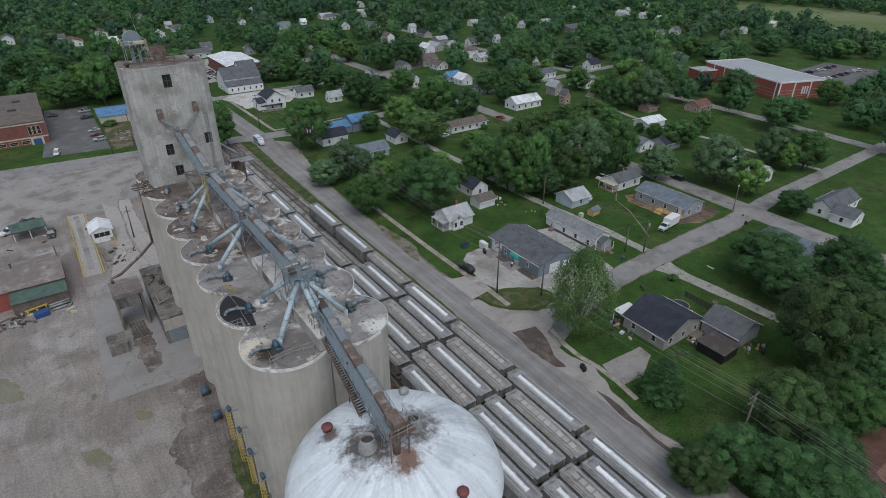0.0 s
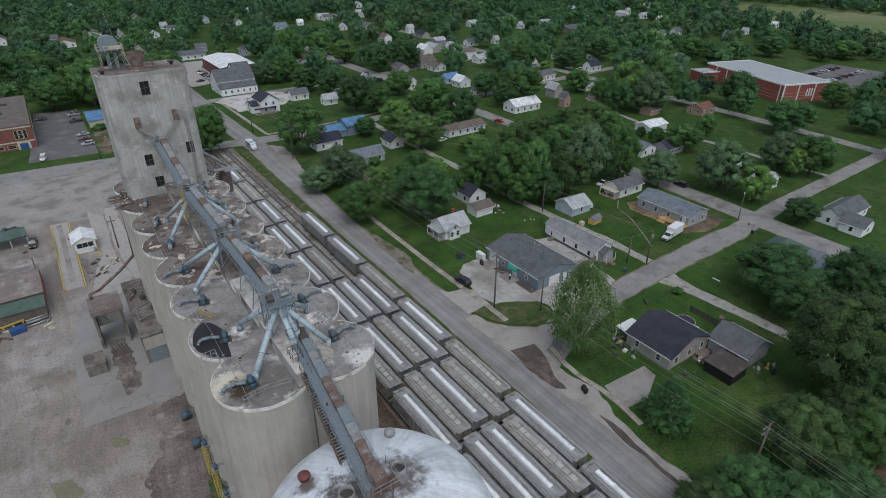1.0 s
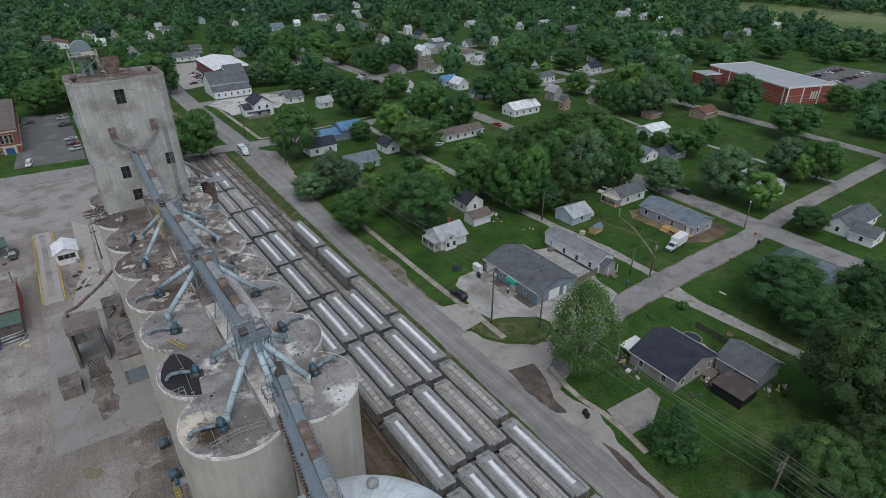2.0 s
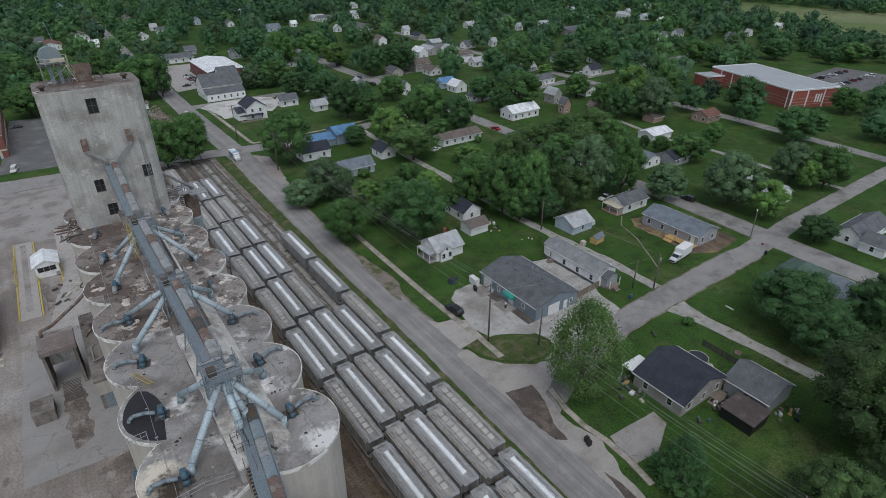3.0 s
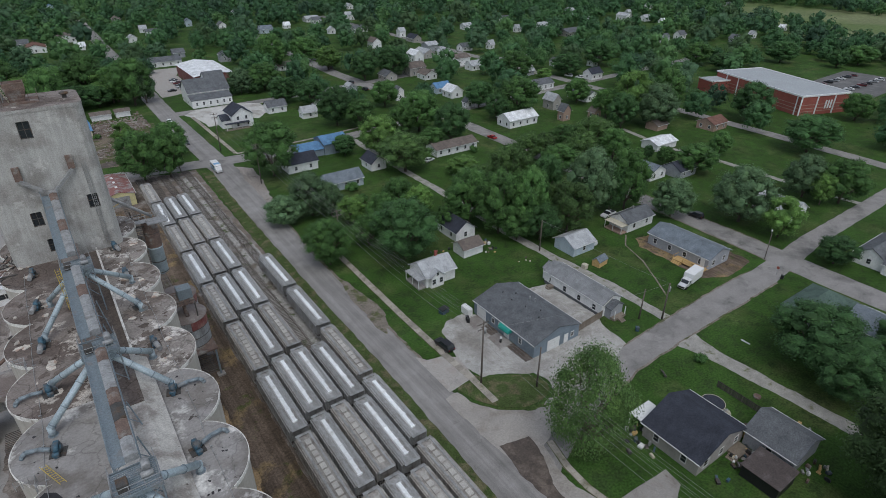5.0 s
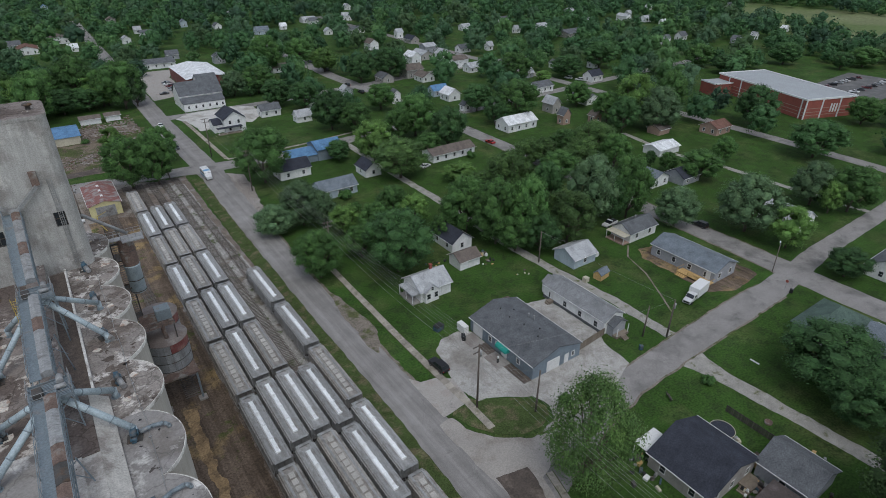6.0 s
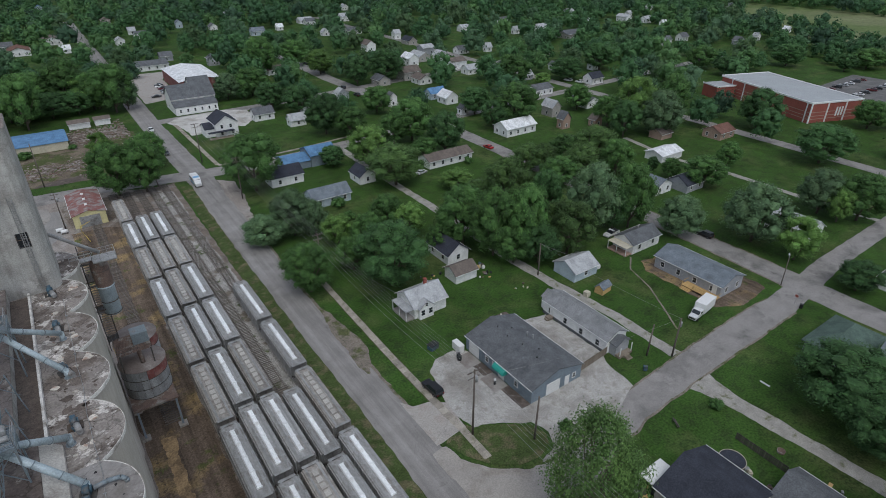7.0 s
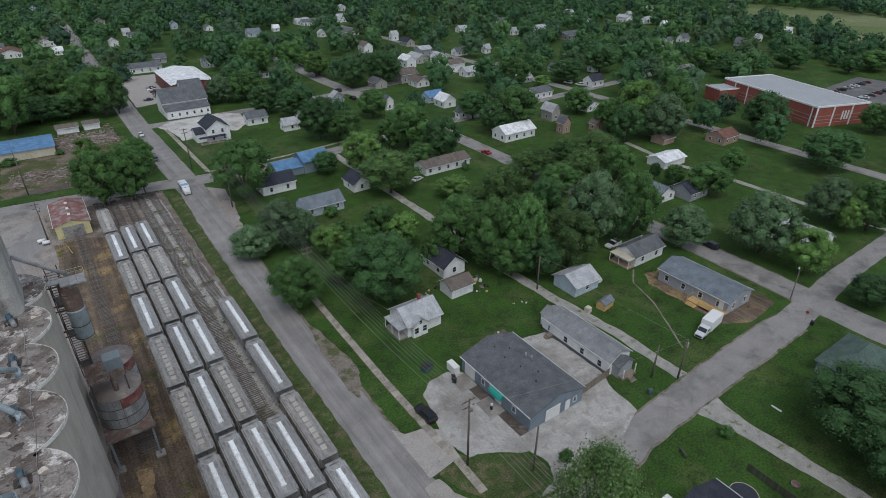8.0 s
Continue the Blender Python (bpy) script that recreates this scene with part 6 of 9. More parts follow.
FAR_HOUSES = (
    (86, 97, 207.5, 215, 3.2, 2.4, "x", WHITE, SH_DARK, "white house with a dark roof by the road", "sw"),
    (90.5, 103, 184.5, 191.5, 2.9, 2.2, "x", PALEBLUE, SH_BLUEGREY, "pale blue house with a blue-grey roof", "sw"),
    (111, 117, 193.5, 201, 2.8, 2.2, "y", WHITE, SH_DARK, "small white house half hidden by trees", "sw"),
    (138, 157, 192, 199.5, 2.8, 1.6, "x", WHITE, SH_BROWN, "long low white house with a brown roof", "s"),
    (184, 200, 203.5, 212, 3.4, 2.4, "x", WHITE, SH_WHITE, "white house with a bright metal roof", "sw"),
    (190.5, 198.5, 87, 99, 3.4, 2.4, "y", WHITE, SH_LIGHT, "white house with a pale roof among trees", "sw"),
    (182, 199, 60, 67, 3.0, 2.2, "x", WHITE, SH_GREY, "white house with a grey roof by the street", "sw"),
    (181, 188, 54, 60, 2.8, 2.0, "y", WHITE, SH_GREY, "white wing of a grey-roofed house", "sw"),
    (102, 111, 14, 23, 3.0, 2.2, "y", WHITE, SH_BROWN, "white house with a brown roof under trees", "sw"),
    (85.5, 98, 6, 16, 3.0, 2.2, "x", TANBRICK, SH_TERRA, "house with a worn reddish-brown roof", "sw"),
    (211, 223, 148.5, 156, 2.6, 1.3, "x", WHITE, SH_WHITE, "white open-sided shed with a bright roof", ""),
    (252, 262, 151, 159, 3.0, 2.0, "x", TANBRICK, SH_TERRA, "brick house with a terracotta roof", "sw"),
    (233, 240, 165, 171, 2.4, 1.6, "x", TANBRICK, SH_BROWN, "small brown outbuilding on a lawn", ""),
    (184, 192, 131, 140, 2.9, 2.0, "y", WHITE, SH_BLUEGREY, "white house with a blue-grey roof behind trees", "sw"),
    (194, 203, 126.5, 134, 2.7, 2.2, "x", GREY_SIDE, SH_DARK, "low house with a charcoal roof behind trees", "s"),
    (147, 157, 46, 54.5, 2.9, 2.4, "y", GREY_SIDE, SH_BLUEGREY, "dark-roofed house among trees", "sw"),
)
hip = empty("house", "low house with a dark green hipped roof among trees", "house", "", pose(150.4, 60.8, 0))
part("wall", boxes((-6.8, 6.8, -4.4, 4.4, -0.2, 2.7)), GREY_SIDE, hip)
bm = bmesh.new()
lo, up = [[bm.verts.new(p) for p in ((-7.4, -5.0, z), (7.4, -5.0, z), (7.4, 5.0, z), (-7.4, 5.0, z))] for z in (2.55, 2.72)]
top = [bm.verts.new((x, 0, 5.4)) for x in (-2.6, 2.6)]
bm.faces.new(lo[::-1])
for k in range(4):
    bm.faces.new((lo[k], lo[(k + 1) % 4], up[(k + 1) % 4], up[k]))
for f in ((up[0], up[1], top[1], top[0]), (up[1], up[2], top[1]), (up[2], up[3], top[0], top[1]), (up[3], up[0], top[0])):
    bm.faces.new(f)
bmesh.ops.recalc_face_normals(bm, faces=bm.faces)
part("roof", bm, SH_GREEN, hip)
for x in (-4.0, 0.5, 4.2):
    add_window(hip, x, -4.4, 0.95, "s")
add_window(hip, -6.8, 0.5, 0.95, "w")
blue_hall = house(104.6, 114.5, 218.2, 228, 4.2, 2.0, "x", BLUE_SIDE, SH_BLUE, "blue-grey metal building with a bright blue roof and low annex", "metal_building", "building", trim=False)
gable(blue_hall, -14.5, -5.0, -4.4, 5.2, 2.7, 1.6, "x", BLUE_SIDE, SH_BLUE, 0.3, rname="annex_roof", wname="annex_wall", trim=False)
for x0, x1, y0, y1, e, r, ax, w, rf, lab, wi in FAR_HOUSES:
    house(x0, x1, y0, y1, e, r, ax, w, rf, lab, wins=wi)
hall = house(80.6, 99.6, 320, 334, 6.2, 5.0, "x", WHITE, SH_GREY, "white hall with a steep grey roof and a low side aisle", "hall", "building", wins="w", step=4)
# aisle along the front under a lean-to roof, and a higher rear nave
bm = bmesh.new()
vs = [bm.verts.new(p) for p in ((-9.9, -7.3, 5.2), (9.7, -7.3, 5.2), (9.7, -12.8, 3.5), (-9.9, -12.8, 3.5), (-9.9, -7.3, 5.4), (9.7, -7.3, 5.4), (9.7, -12.8, 3.7), (-9.9, -12.8, 3.7))]
for f in ((3, 2, 1, 0), (4, 5, 6, 7), (0, 1, 5, 4), (1, 2, 6, 5), (2, 3, 7, 6), (3, 0, 4, 7)):
    bm.faces.new([vs[i] for i in f])
part("aisle_roof", bm, SH_GREY, hall)
part("aisle_wall", boxes((-9.5, 9.4, -12.5, -7.05, -0.2, 3.6)), WHITE, hall)
for x in (-7.4, -4.2, -1.0, 2.2, 5.4, 8.2):
    add_window(hall, x, -12.5, 1.2, "s", 0.8, 1.3)
gable(hall, 1.0, 10.2, -6.9, 12.6, 6.3, 7.0, "x", WHITE, SH_GREY, 0.4, rname="nave_roof", wname="nave_wall", trim=False)
house(92, 113, 353, 394, 6.5, 1.6, "y", REDMETAL, SH_WHITE, "red metal building with a low white roof", "warehouse", "building", trim=False)
yellow_shed = house(29.4, 37.8, 211, 229, 3.8, 1.1, "y", YELLOWMETAL, SH_RED, "faded yellow metal engine shed with a rusty red roof", "engine_shed", "shed", over=0.3)
school = empty("school_building", "large red brick school with a flat pale grey roof", "building", "", pose(328.3, 164.9, 0, 0, 0, -19.3))
part("wall", boxes((-14, 14, -28.5, 28.5, -0.2, 8.6)), REDBRICK, school)
part("roof", boxes((-14.2, 14.2, -28.7, 28.7, 8.6, 9.0)), FLATROOF, school)
brick = empty("brick_hall", "red brick hall with pale stone trim and a flat dark roof", "building", "", pose(-15, 300, 0))
part("wall", boxes((-18, 12, -24, 30, -0.2, 9)), DARKBRICK, brick)
part("roof", boxes((-18.2, 12.2, -24.2, 30.2, 9, 9.4)), SH_BROWN, brick)
# ---- details of the near buildings ----
# shop: local origin at (94.55, 95.2)
def garage_door(parent, x, y, face, w, h, n=4):
    for i in range(n):
        z0, z1 = 0.05 + h * i / n, 0.05 + h * (i + 1) / n - 0.03
        g = {"s": (x - w / 2, x + w / 2, y - 0.07, y + 0.02, z0, z1), "w": (x - 0.07, x + 0.02, y - w / 2, y + w / 2, z0, z1)}[face]
        part("door_panel", boxes(g), TRIM, parent)


garage_door(shop, -1.0, -9.6, "s", 3.4, 2.6)
garage_door(shop, -6.35, 7.0, "w", 3.0, 2.6)
add_door(shop, 2.6, -9.6, "s", z=0.05)
add_window(shop, 4.4, -9.6, 1.0, "s", 0.7, 1.0)
add_door(shop, -6.35, -1.4, "w", 1.4, 2.1, z=0.05)
for y in (-5.5, 0.8, 3.0):
    add_window(shop, -6.35, y, 1.2, "w", 0.8, 1.1)
for i in range(26):
    y = -9.4 + i * 0.75
    part("siding_rib", boxes((-6.385, -6.35, y - 0.03, y + 0.03, 0, 3.1)), BLUE_SIDE, shop)
bm = bmesh.new()
pts = [(0.0, 0.95), (0.45, 0.88), (0.85, 0.66), (1.1, 0.3), (1.15, 0.0)]
for s0, s1 in ((-1.6, 1.6),):
    rows_ = [[bm.verts.new((-6.4 - d, -1.4 + s, 2.25 + z)) for d, z in pts] for s in (s0, s1)]
    for i in range(len(pts) - 1):
        bm.faces.new((rows_[0][i], rows_[1][i], rows_[1][i + 1], rows_[0][i + 1]))
    for rr in rows_:
        base = bm.verts.new((-6.4, rr[0].co.y, 2.25))
        bm.faces.new([base] + rr)
bmesh.ops.recalc_face_normals(bm, faces=bm.faces)
part("awning", bm, TEAL, shop, "teal canvas awning over the door")
for x, y in ((-0.9, 6.5), (-1.2, 3.2), (-0.7, -0.6), (-1.0, -5.0), (1.2, 4.6), (1.0, -3.4)):
    z = 3.2 + 1.9 * (1 - abs(x) / 6.35)
    part("roof_vent", tubes(((x, y, z), (x, y, z + 0.45), 0.14)), BLACK, shop)
for x, y in ((2.2, 1.2), (2.6, 0.0)):
    z = 3.2 + 1.9 * (1 - abs(x) / 6.35)
    part("flue", tubes(((x, y, z), (x, y, z + 1.1), 0.12), ((x, y, z + 1.1), (x, y, z + 1.25), 0.2)), GALV, shop)
patch("shop_pad", rect(84.8, 88.0, 91.6, 96.0), 0.09, CONCRETE_FLAT, "pale concrete pad at the shop door", "pavement", 0.0)
patch("shop_pad", rect(84.6, 88.0, 99.6, 103.6), 0.09, CONCRETE_FLAT, "pale concrete pad at the garage door", "pavement", 0.0)
patch("mulch_bed", rect(86.2, 88.1, 85.6, 91.5), 0.1, MUD, "dark brown mulch bed along the shop", "flower bed", 0.1, 0.6)
patch("mulch_bed", rect(86.0, 88.1, 96.1, 99.5), 0.1, MUD, "dark brown mulch bed along the shop", "flower bed", 0.1, 0.6)
# unidentified upright thing by the door; the stem and panel form is made up
post = empty("door_stand", "unidentified slim dark upright thing with a white top by the shop door", "stand", "", pose(86.1, 93.2, 0.09))
part("stem", boxes((-0.18, 0.18, -0.15, 0.15, 0, 1.0), bevel=0.03), BLACK, post)
part("panel", boxes((-0.2, 0.2, -0.18, 0.12, 1.0, 1.45), bevel=0.03), TRIM, post)
ice = empty("white_cabinet", "white metal cabinet standing beside the shop", "cabinet", "", pose(86.6, 105.4, 0))
part("body", boxes((-0.6, 0.6, -1.3, 1.3, 0, 1.7), bevel=0.04), TRIM, ice)
part("lid", boxes((-0.64, 0.64, -1.34, 1.34, 1.7, 1.78)), TRIM, ice)
binb = empty("refuse_skip", "blue and dark steel skip on the gravel", "skip", "", pose(82.6, 108.6, 0, 0, 0, 12))
part("bin", boxes((-1.0, 1.0, -0.7, 0.7, 0.1, 1.2), bevel=0.04), FANBLUE, binb)
part("rim", boxes((-1.08, 1.08, -0.78, 0.78, 1.2, 1.3)), BLACK, binb)

# fences of single boards
def fence(a, b, h, label, mat, board=0.28, gap=0.02, name="board_fence"):
    a, b = Vector((*a, 0)), Vector((*b, 0))
    ang = math.degrees(math.atan2(b.y - a.y, b.x - a.x))
    f = empty(name, label, "fence", "", pose(a.x, a.y, 0, 0, 0, ang))
    L = (b - a).length
    x = 0.0
    proto = None
    while x < L:
        if proto is None:
            proto = part("board", boxes((0, board - gap, -0.015, 0.015, 0.02, h)), mat, f)
        else:
            ob = new("board", proto.data)
            ob.parent = f
            ob.location = (x, 0, random.uniform(-0.03, 0.02))
        x += board
    for z in (0.35, h - 0.25):
        part("rail", boxes((0, L, 0.015, 0.075, z, z + 0.09)), mat, f)
    return f


FENCEWOOD = material("weathered_fence_wood", (0.2, 0.165, 0.13), 0.9, spread=0.2, scale=1, fine=8, bump=0.3, per_piece=0.2)
fence((101.0, 86.5), (110.0, 87.2), 1.9, "weathered brown board fence between shop and mobile home", FENCEWOOD)
# mobile home: local origin (112.85, 96.25)
gable(mobile, -1.9, 1.9, -10.6, -8.9, 2.7, 1.0, "y", GREY_SIDE, SH_GREY, 0.3, rname="porch_roof", wname="porch_skirt", trim=False)
for sx in (-1.7, 1.7):
    part("porch_post", boxes((sx - 0.07, sx + 0.07, -11.6, -11.46, 0, 2.6)), TRIM, mobile)
part("porch_floor", boxes((-1.9, 1.9, -11.7, -10.5, 0.1, 0.6)), FENCEWOOD, mobile)
for i in range(4):
    part("step", boxes((-0.7, 0.7, -12.0 - 0.3 * i, -11.7 - 0.3 * i, -0.05, 0.5 - 0.13 * i)), FENCEWOOD, mobile)
part("skirting", boxes((-3.0, -2.96, -8.9, 8.9, 0, 0.7)), SH_GREY, mobile)
add_door(mobile, -2.95, 6.2, "w", z=0.75)
part("side_steps", boxes((-4.3, -2.96, 5.6, 6.8, 0, 0.7), (-4.7, -4.3, 5.7, 6.7, 0, 0.4)), FENCEWOOD, mobile)
for y in (-6, -1.5, 3.2, 7.0):
    part("roof_vent", tubes(((0.6, y, 4.4), (0.6, y, 5.0), 0.12)), GALV, mobile)
bay = gable(mobile, -1.8, 1.8, 8.95, 10.6, 2.9, 1.1, "y", WHITE, SH_MOBILE, 0.25, rname="rear_roof", wname="rear_wall", trim=False)

# bungalow porch: local origin (89.2, 122.85)
part("porch_roof", boxes((-6.4, -4.2, -3.6, 2.4, 2.5, 2.66)), SH_LIGHT, bungalow)
for y in (-3.4, -0.6, 2.2):
    part("porch_post", boxes((-6.3, -6.16, y - 0.07, y + 0.07, 0, 2.5)), TRIM, bungalow)
part("porch_floor", boxes((-6.3, -4.2, -3.5, 2.3, -0.05, 0.35)), CONCRETE_FLAT, bungalow)
gable(bungalow, -3.4, 0.2, -4.6, -3.6, 2.9, 1.6, "y", WHITE, SH_LIGHT, 0.3, rname="bay_roof", wname="bay_wall", trim=False)
add_window(bungalow, -2.6, -4.6, 1.0, "s")
add_window(bungalow, -0.6, -4.6, 1.0, "s")
add_window(bungalow, -1.6, -4.6, 3.1, "s", 0.6, 0.8)

# dark-roofed house: local origin (95.9, 55.3)
part("carport_roof", boxes((-6.3, -1.2, 4.7, 8.2, 2.55, 2.65)), TRIM, dark_house, "cream flat carport roof")
for x, y in ((-6.1, 8.0), (-3.6, 8.0), (-1.4, 8.0)):
    part("carport_post", boxes((x - 0.06, x + 0.06, y - 0.06, y + 0.06, 0, 2.55)), TRIM, dark_house)
part("porch_deck", boxes((2.2, 5.4, -7.2, -5.12, -0.05, 0.45)), FENCEWOOD, dark_house)
for i in range(3):
    part("step", boxes((0.9 + 0.35 * i, 1.25 + 0.35 * i, -7.2, -5.6, -0.05, 0.15 + 0.13 * i)), FENCEWOOD, dark_house)
add_window(dark_house, -4.2, -5.1, 1.0, "s", 1.5, 1.3)
BROWNFELT = material("brown_roof_felt", (0.075, 0.06, 0.056), 0.9, spread=0.2, scale=0.6, fine=4, bump=0.2, tint=(0.1, 0.085, 0.08), tint_scale=0.5)
lean = empty("screen_tent", "black screened lean-to with a brown roof beside the grey garage", "shelter", "", pose(97.9, 43.6, 0))
for sx in (-2.5, 2.5):
    for sy in (-2.8, 2.8):
        part("post", boxes((sx - 0.06, sx + 0.06, sy - 0.06, sy + 0.06, -0.05, 2.4)), BLACK, lean)
bm = bmesh.new()
lo, hi = [[bm.verts.new((x, y, z + up)) for x, y, z in ((-2.8, -3.1, 2.35), (2.8, -3.1, 2.75), (2.8, 3.1, 2.75), (-2.8, 3.1, 2.35))] for up in (0, 0.12)]
bm.faces.new(lo[::-1])
bm.faces.new(hi)
for i in range(4):
    bm.faces.new((lo[i], lo[(i + 1) % 4], hi[(i + 1) % 4], hi[i]))
part("canopy", bm, BROWNFELT, lean, "brown felt lean-to roof")
for g in ((-2.55, 2.55, -2.85, -2.8, 0.1, 2.3), (-2.55, -2.5, -2.8, 2.8, 0.1, 2.3), (2.5, 2.55, -2.8, 2.8, 0.1, 2.3)):
    part("screen", boxes(g), BLACK, lean)
part("skylight", boxes((-1.4, -0.6, -1.5, -0.5, 4.2, 4.3)), TRIM, garage)
OLDBOARD = material("grey_old_boards", (0.085, 0.075, 0.066), 0.9, spread=0.25, scale=1, fine=8, bump=0.3, per_piece=0.3)
fence((110.8, 60.0), (110.7, 51.4), 1.5, "dark weathered board fence along a back garden", OLDBOARD, 0.3, 0.06)
pool = empty("garden_pool", "round above-ground pool with a pale rim behind the house", "pool", "", pose(105.2, 57.4, 0))
bm = bmesh.new()
lathe(bm, [(2.01, -0.05), (2.01, 1.2), (1.95, 1.2), (1.95, 1.1)], n=40)
part("wall", bm, DARKSTEEL, pool)
bm = bmesh.new()
lathe(bm, [(2.05, 1.18), (2.07, 1.22), (2.05, 1.26), (1.99, 1.26), (1.97, 1.22), (1.99, 1.18)], n=40)
part("rim", bm, CREAM, pool, "pale pool rim")
bm = bmesh.new()
bmesh.ops.create_circle(bm, cap_ends=True, segments=40, radius=1.97, matrix=Matrix.Translation((0, 0, 1.17)))
part("cover", bm, SH_DARK, pool, "dark pool cover")
pit_ = empty("fire_pit", "low ring of rusty iron round a dead fire", "fire pit", "", pose(114.2, 54.1, 0))
bm = bmesh.new()
lathe(bm, [(0.6, -0.03), (0.66, 0.4), (0.56, 0.4), (0.5, 0.06), (0.0, 0.06)], n=18)
part("ring", bm, RUST, pit_)
swing = empty("garden_bench", "dark weathered wooden bench on the lawn", "bench", "", pose(105.5, 67.5, 0, 0, 0, 60))
for z, y in ((0.42, 0.0), (0.42, 0.16), (0.42, 0.32), (0.62, 0.44), (0.82, 0.48)):
    part("slat", boxes((-0.9, 0.9, y, y + 0.1, z, z + 0.06)), OLDBOARD, swing)
for x in (-0.8, 0.74):
    part("leg", boxes((x, x + 0.06, 0.02, 0.1, -0.03, 0.42), (x, x + 0.06, 0.4, 0.48, -0.03, 0.9)), OLDBOARD, swing)
gutter = empty("fallen_gutter", "white length of gutter lying on the grass", "gutter", "", pose(127.8, 64.2, 0.0, 0, 0, 88))
part("channel", boxes((-0.95, 0.95, -0.14, 0.14, -0.01, 0.05), (-0.95, 0.95, -0.14, -0.1, 0.04, 0.16), (-0.95, 0.95, 0.1, 0.14, 0.04, 0.16)), TRIM, gutter)
for i, (x, y) in enumerate(((99.5, 48.6), (100.6, 48.9), (101.1, 50.6), (100.2, 49.9), (99.0, 47.8))):
    slab = empty("stepping_stone", "pale flat stone set in the worn lawn", "stone", "stepping stones", pose(x, y, 0, 0, 0, 37 * i))
    part("slab", boxes((-0.42, 0.42, -0.28, 0.28, -0.04, 0.06), bevel=0.03), DRIVEWAY, slab)
grill = empty("barbecue", "silver lidded barbecue beside the garage door", "barbecue", "", pose(102.6, 50.9, 0, 0, 0, 20))
part("lid", boxes((-0.55, 0.55, -0.3, 0.3, 0.8, 1.15), bevel=0.12), HATCH, grill)
part("cart", boxes((-0.5, 0.5, -0.26, 0.26, 0.25, 0.8), (-0.5, -0.44, -0.26, -0.2, -0.03, 0.25), (0.44, 0.5, -0.26, -0.2, -0.03, 0.25), (-0.5, -0.44, 0.2, 0.26, -0.03, 0.25), (0.44, 0.5, 0.2, 0.26, -0.03, 0.25)), BLACK, grill)
CLUTTER = (TRIM, FANBLUE, NEWWOOD, DARKSTEEL, RUST, GALV, CREAM, BLACK)
for i in range(46):
    x, y = random.choice(((96.5, 48.6), (101.5, 46.5), (91, 49.0), (103.5, 40.5), (88.6, 61.2), (112, 47)))
    x, y = x + random.gauss(0, 1.5), y + random.gauss(0, 1.2)
    if 89.2 < x < 102.6 and 49.6 < y < 60.8 or 101.5 < x < 110.4 and 41.4 < y < 50.2:
        continue
    s = random.uniform(0.2, 0.55)
    c = empty("yard_clutter", "small loose household item lying on the ground", "clutter", "garden clutter", pose(x, y, 0, 0, 0, random.uniform(0, 90)))
    part("item", boxes((-s, s, -s * 0.6, s * 0.6, -0.02, s * random.uniform(0.5, 1.8)), bevel=0.04), CLUTTER[i % 8], c)

# new house porch: local origin (151.5, 94.55)
deck_ = empty("porch_deck", "fresh yellow lumber porch deck with rails and steps", "deck", "", pose(146.0, 89.6, 0))
part("floor", boxes((-1.6, 0.9, -4.3, 4.3, 0.5, 0.62)), NEWWOOD, deck_)
for y in (-4.2, -1.4, 1.4, 4.2):
    part("post", boxes((-1.55, -1.43, y - 0.06, y + 0.06, -0.1, 1.6)), NEWWOOD, deck_)
for z in (0.95, 1.25, 1.55):
    part("rail", boxes((-1.58, -1.5, -4.2, 1.4, z, z + 0.09)), NEWWOOD, deck_)
part("rail", boxes((-1.5, 0.9, -4.28, -4.2, 1.5, 1.6)), NEWWOOD, deck_)
part("rail", boxes((-1.5, 0.9, 4.2, 4.28, 1.5, 1.6)), NEWWOOD, deck_)
for i in range(3):
    part("step", boxes((-2.0 - 0.32 * i, -1.68 - 0.32 * i, 1.6, 4.0, -0.05, 0.42 - 0.15 * i)), NEWWOOD, deck_)
add_door(new_house, -4.5, -7.4, "w", z=0.6)
# porch house: local origin (152.7, 113.8)
part("porch_roof", boxes((-8.2, -5.5, -3.2, 3.0, 2.4, 2.55)), CREAM, porch_house, "tan flat porch roof")
for y in (-3.0, 0, 2.8):
    part("porch_post", boxes((-8.1, -7.96, y - 0.07, y + 0.07, 0, 2.4)), TRIM, porch_house)
part("porch_floor", boxes((-8.1, -5.5, -3.1, 2.9, -0.05, 0.3)), TANBRICK, porch_house)
part("flue", tubes(((0.5, 0.5, 4.4), (0.5, 0.5, 5.5), 0.2)), GALV, porch_house)

# garden things
play = empty("garden_shed", "small wooden barn-shaped shed with a blue roof", "shed", "", pose(127.4, 103.2, 0, 0, 0, 8))
gable(play, -1.8, 1.8, -1.1, 1.1, 1.5, 0.9, "x", NEWWOOD, SH_BLUEGREY, 0.12, trim=False)
crate = empty("pallet_crate", "pale wooden crate on the lawn", "crate", "", pose(122.8, 104.0, 0))
for i in range(5):
    part("slat", boxes((-0.6, 0.6, -0.6, 0.6, 0.02 + 0.25 * i, 0.22 + 0.25 * i)), CREAM, crate)
boat = empty("covered_boat", "white tarpaulin-covered boat beside the garage", "boat", "", pose(134.6, 112.6, 0, 0, 0, 80))
bm = bmesh.new()
tube(bm, (-2.0, 0, 0.6), (0.6, 0, 0.7), 0.7, 0.75, 10)
tube(bm, (0.6, 0, 0.7), (2.0, 0, 0.7), 0.75, 0.15, 10)
part("cover", bm, TRIM, boat)
part("trailer", boxes((-1.8, 1.8, -0.5, 0.5, -0.02, 0.3)), DARKSTEEL, boat)
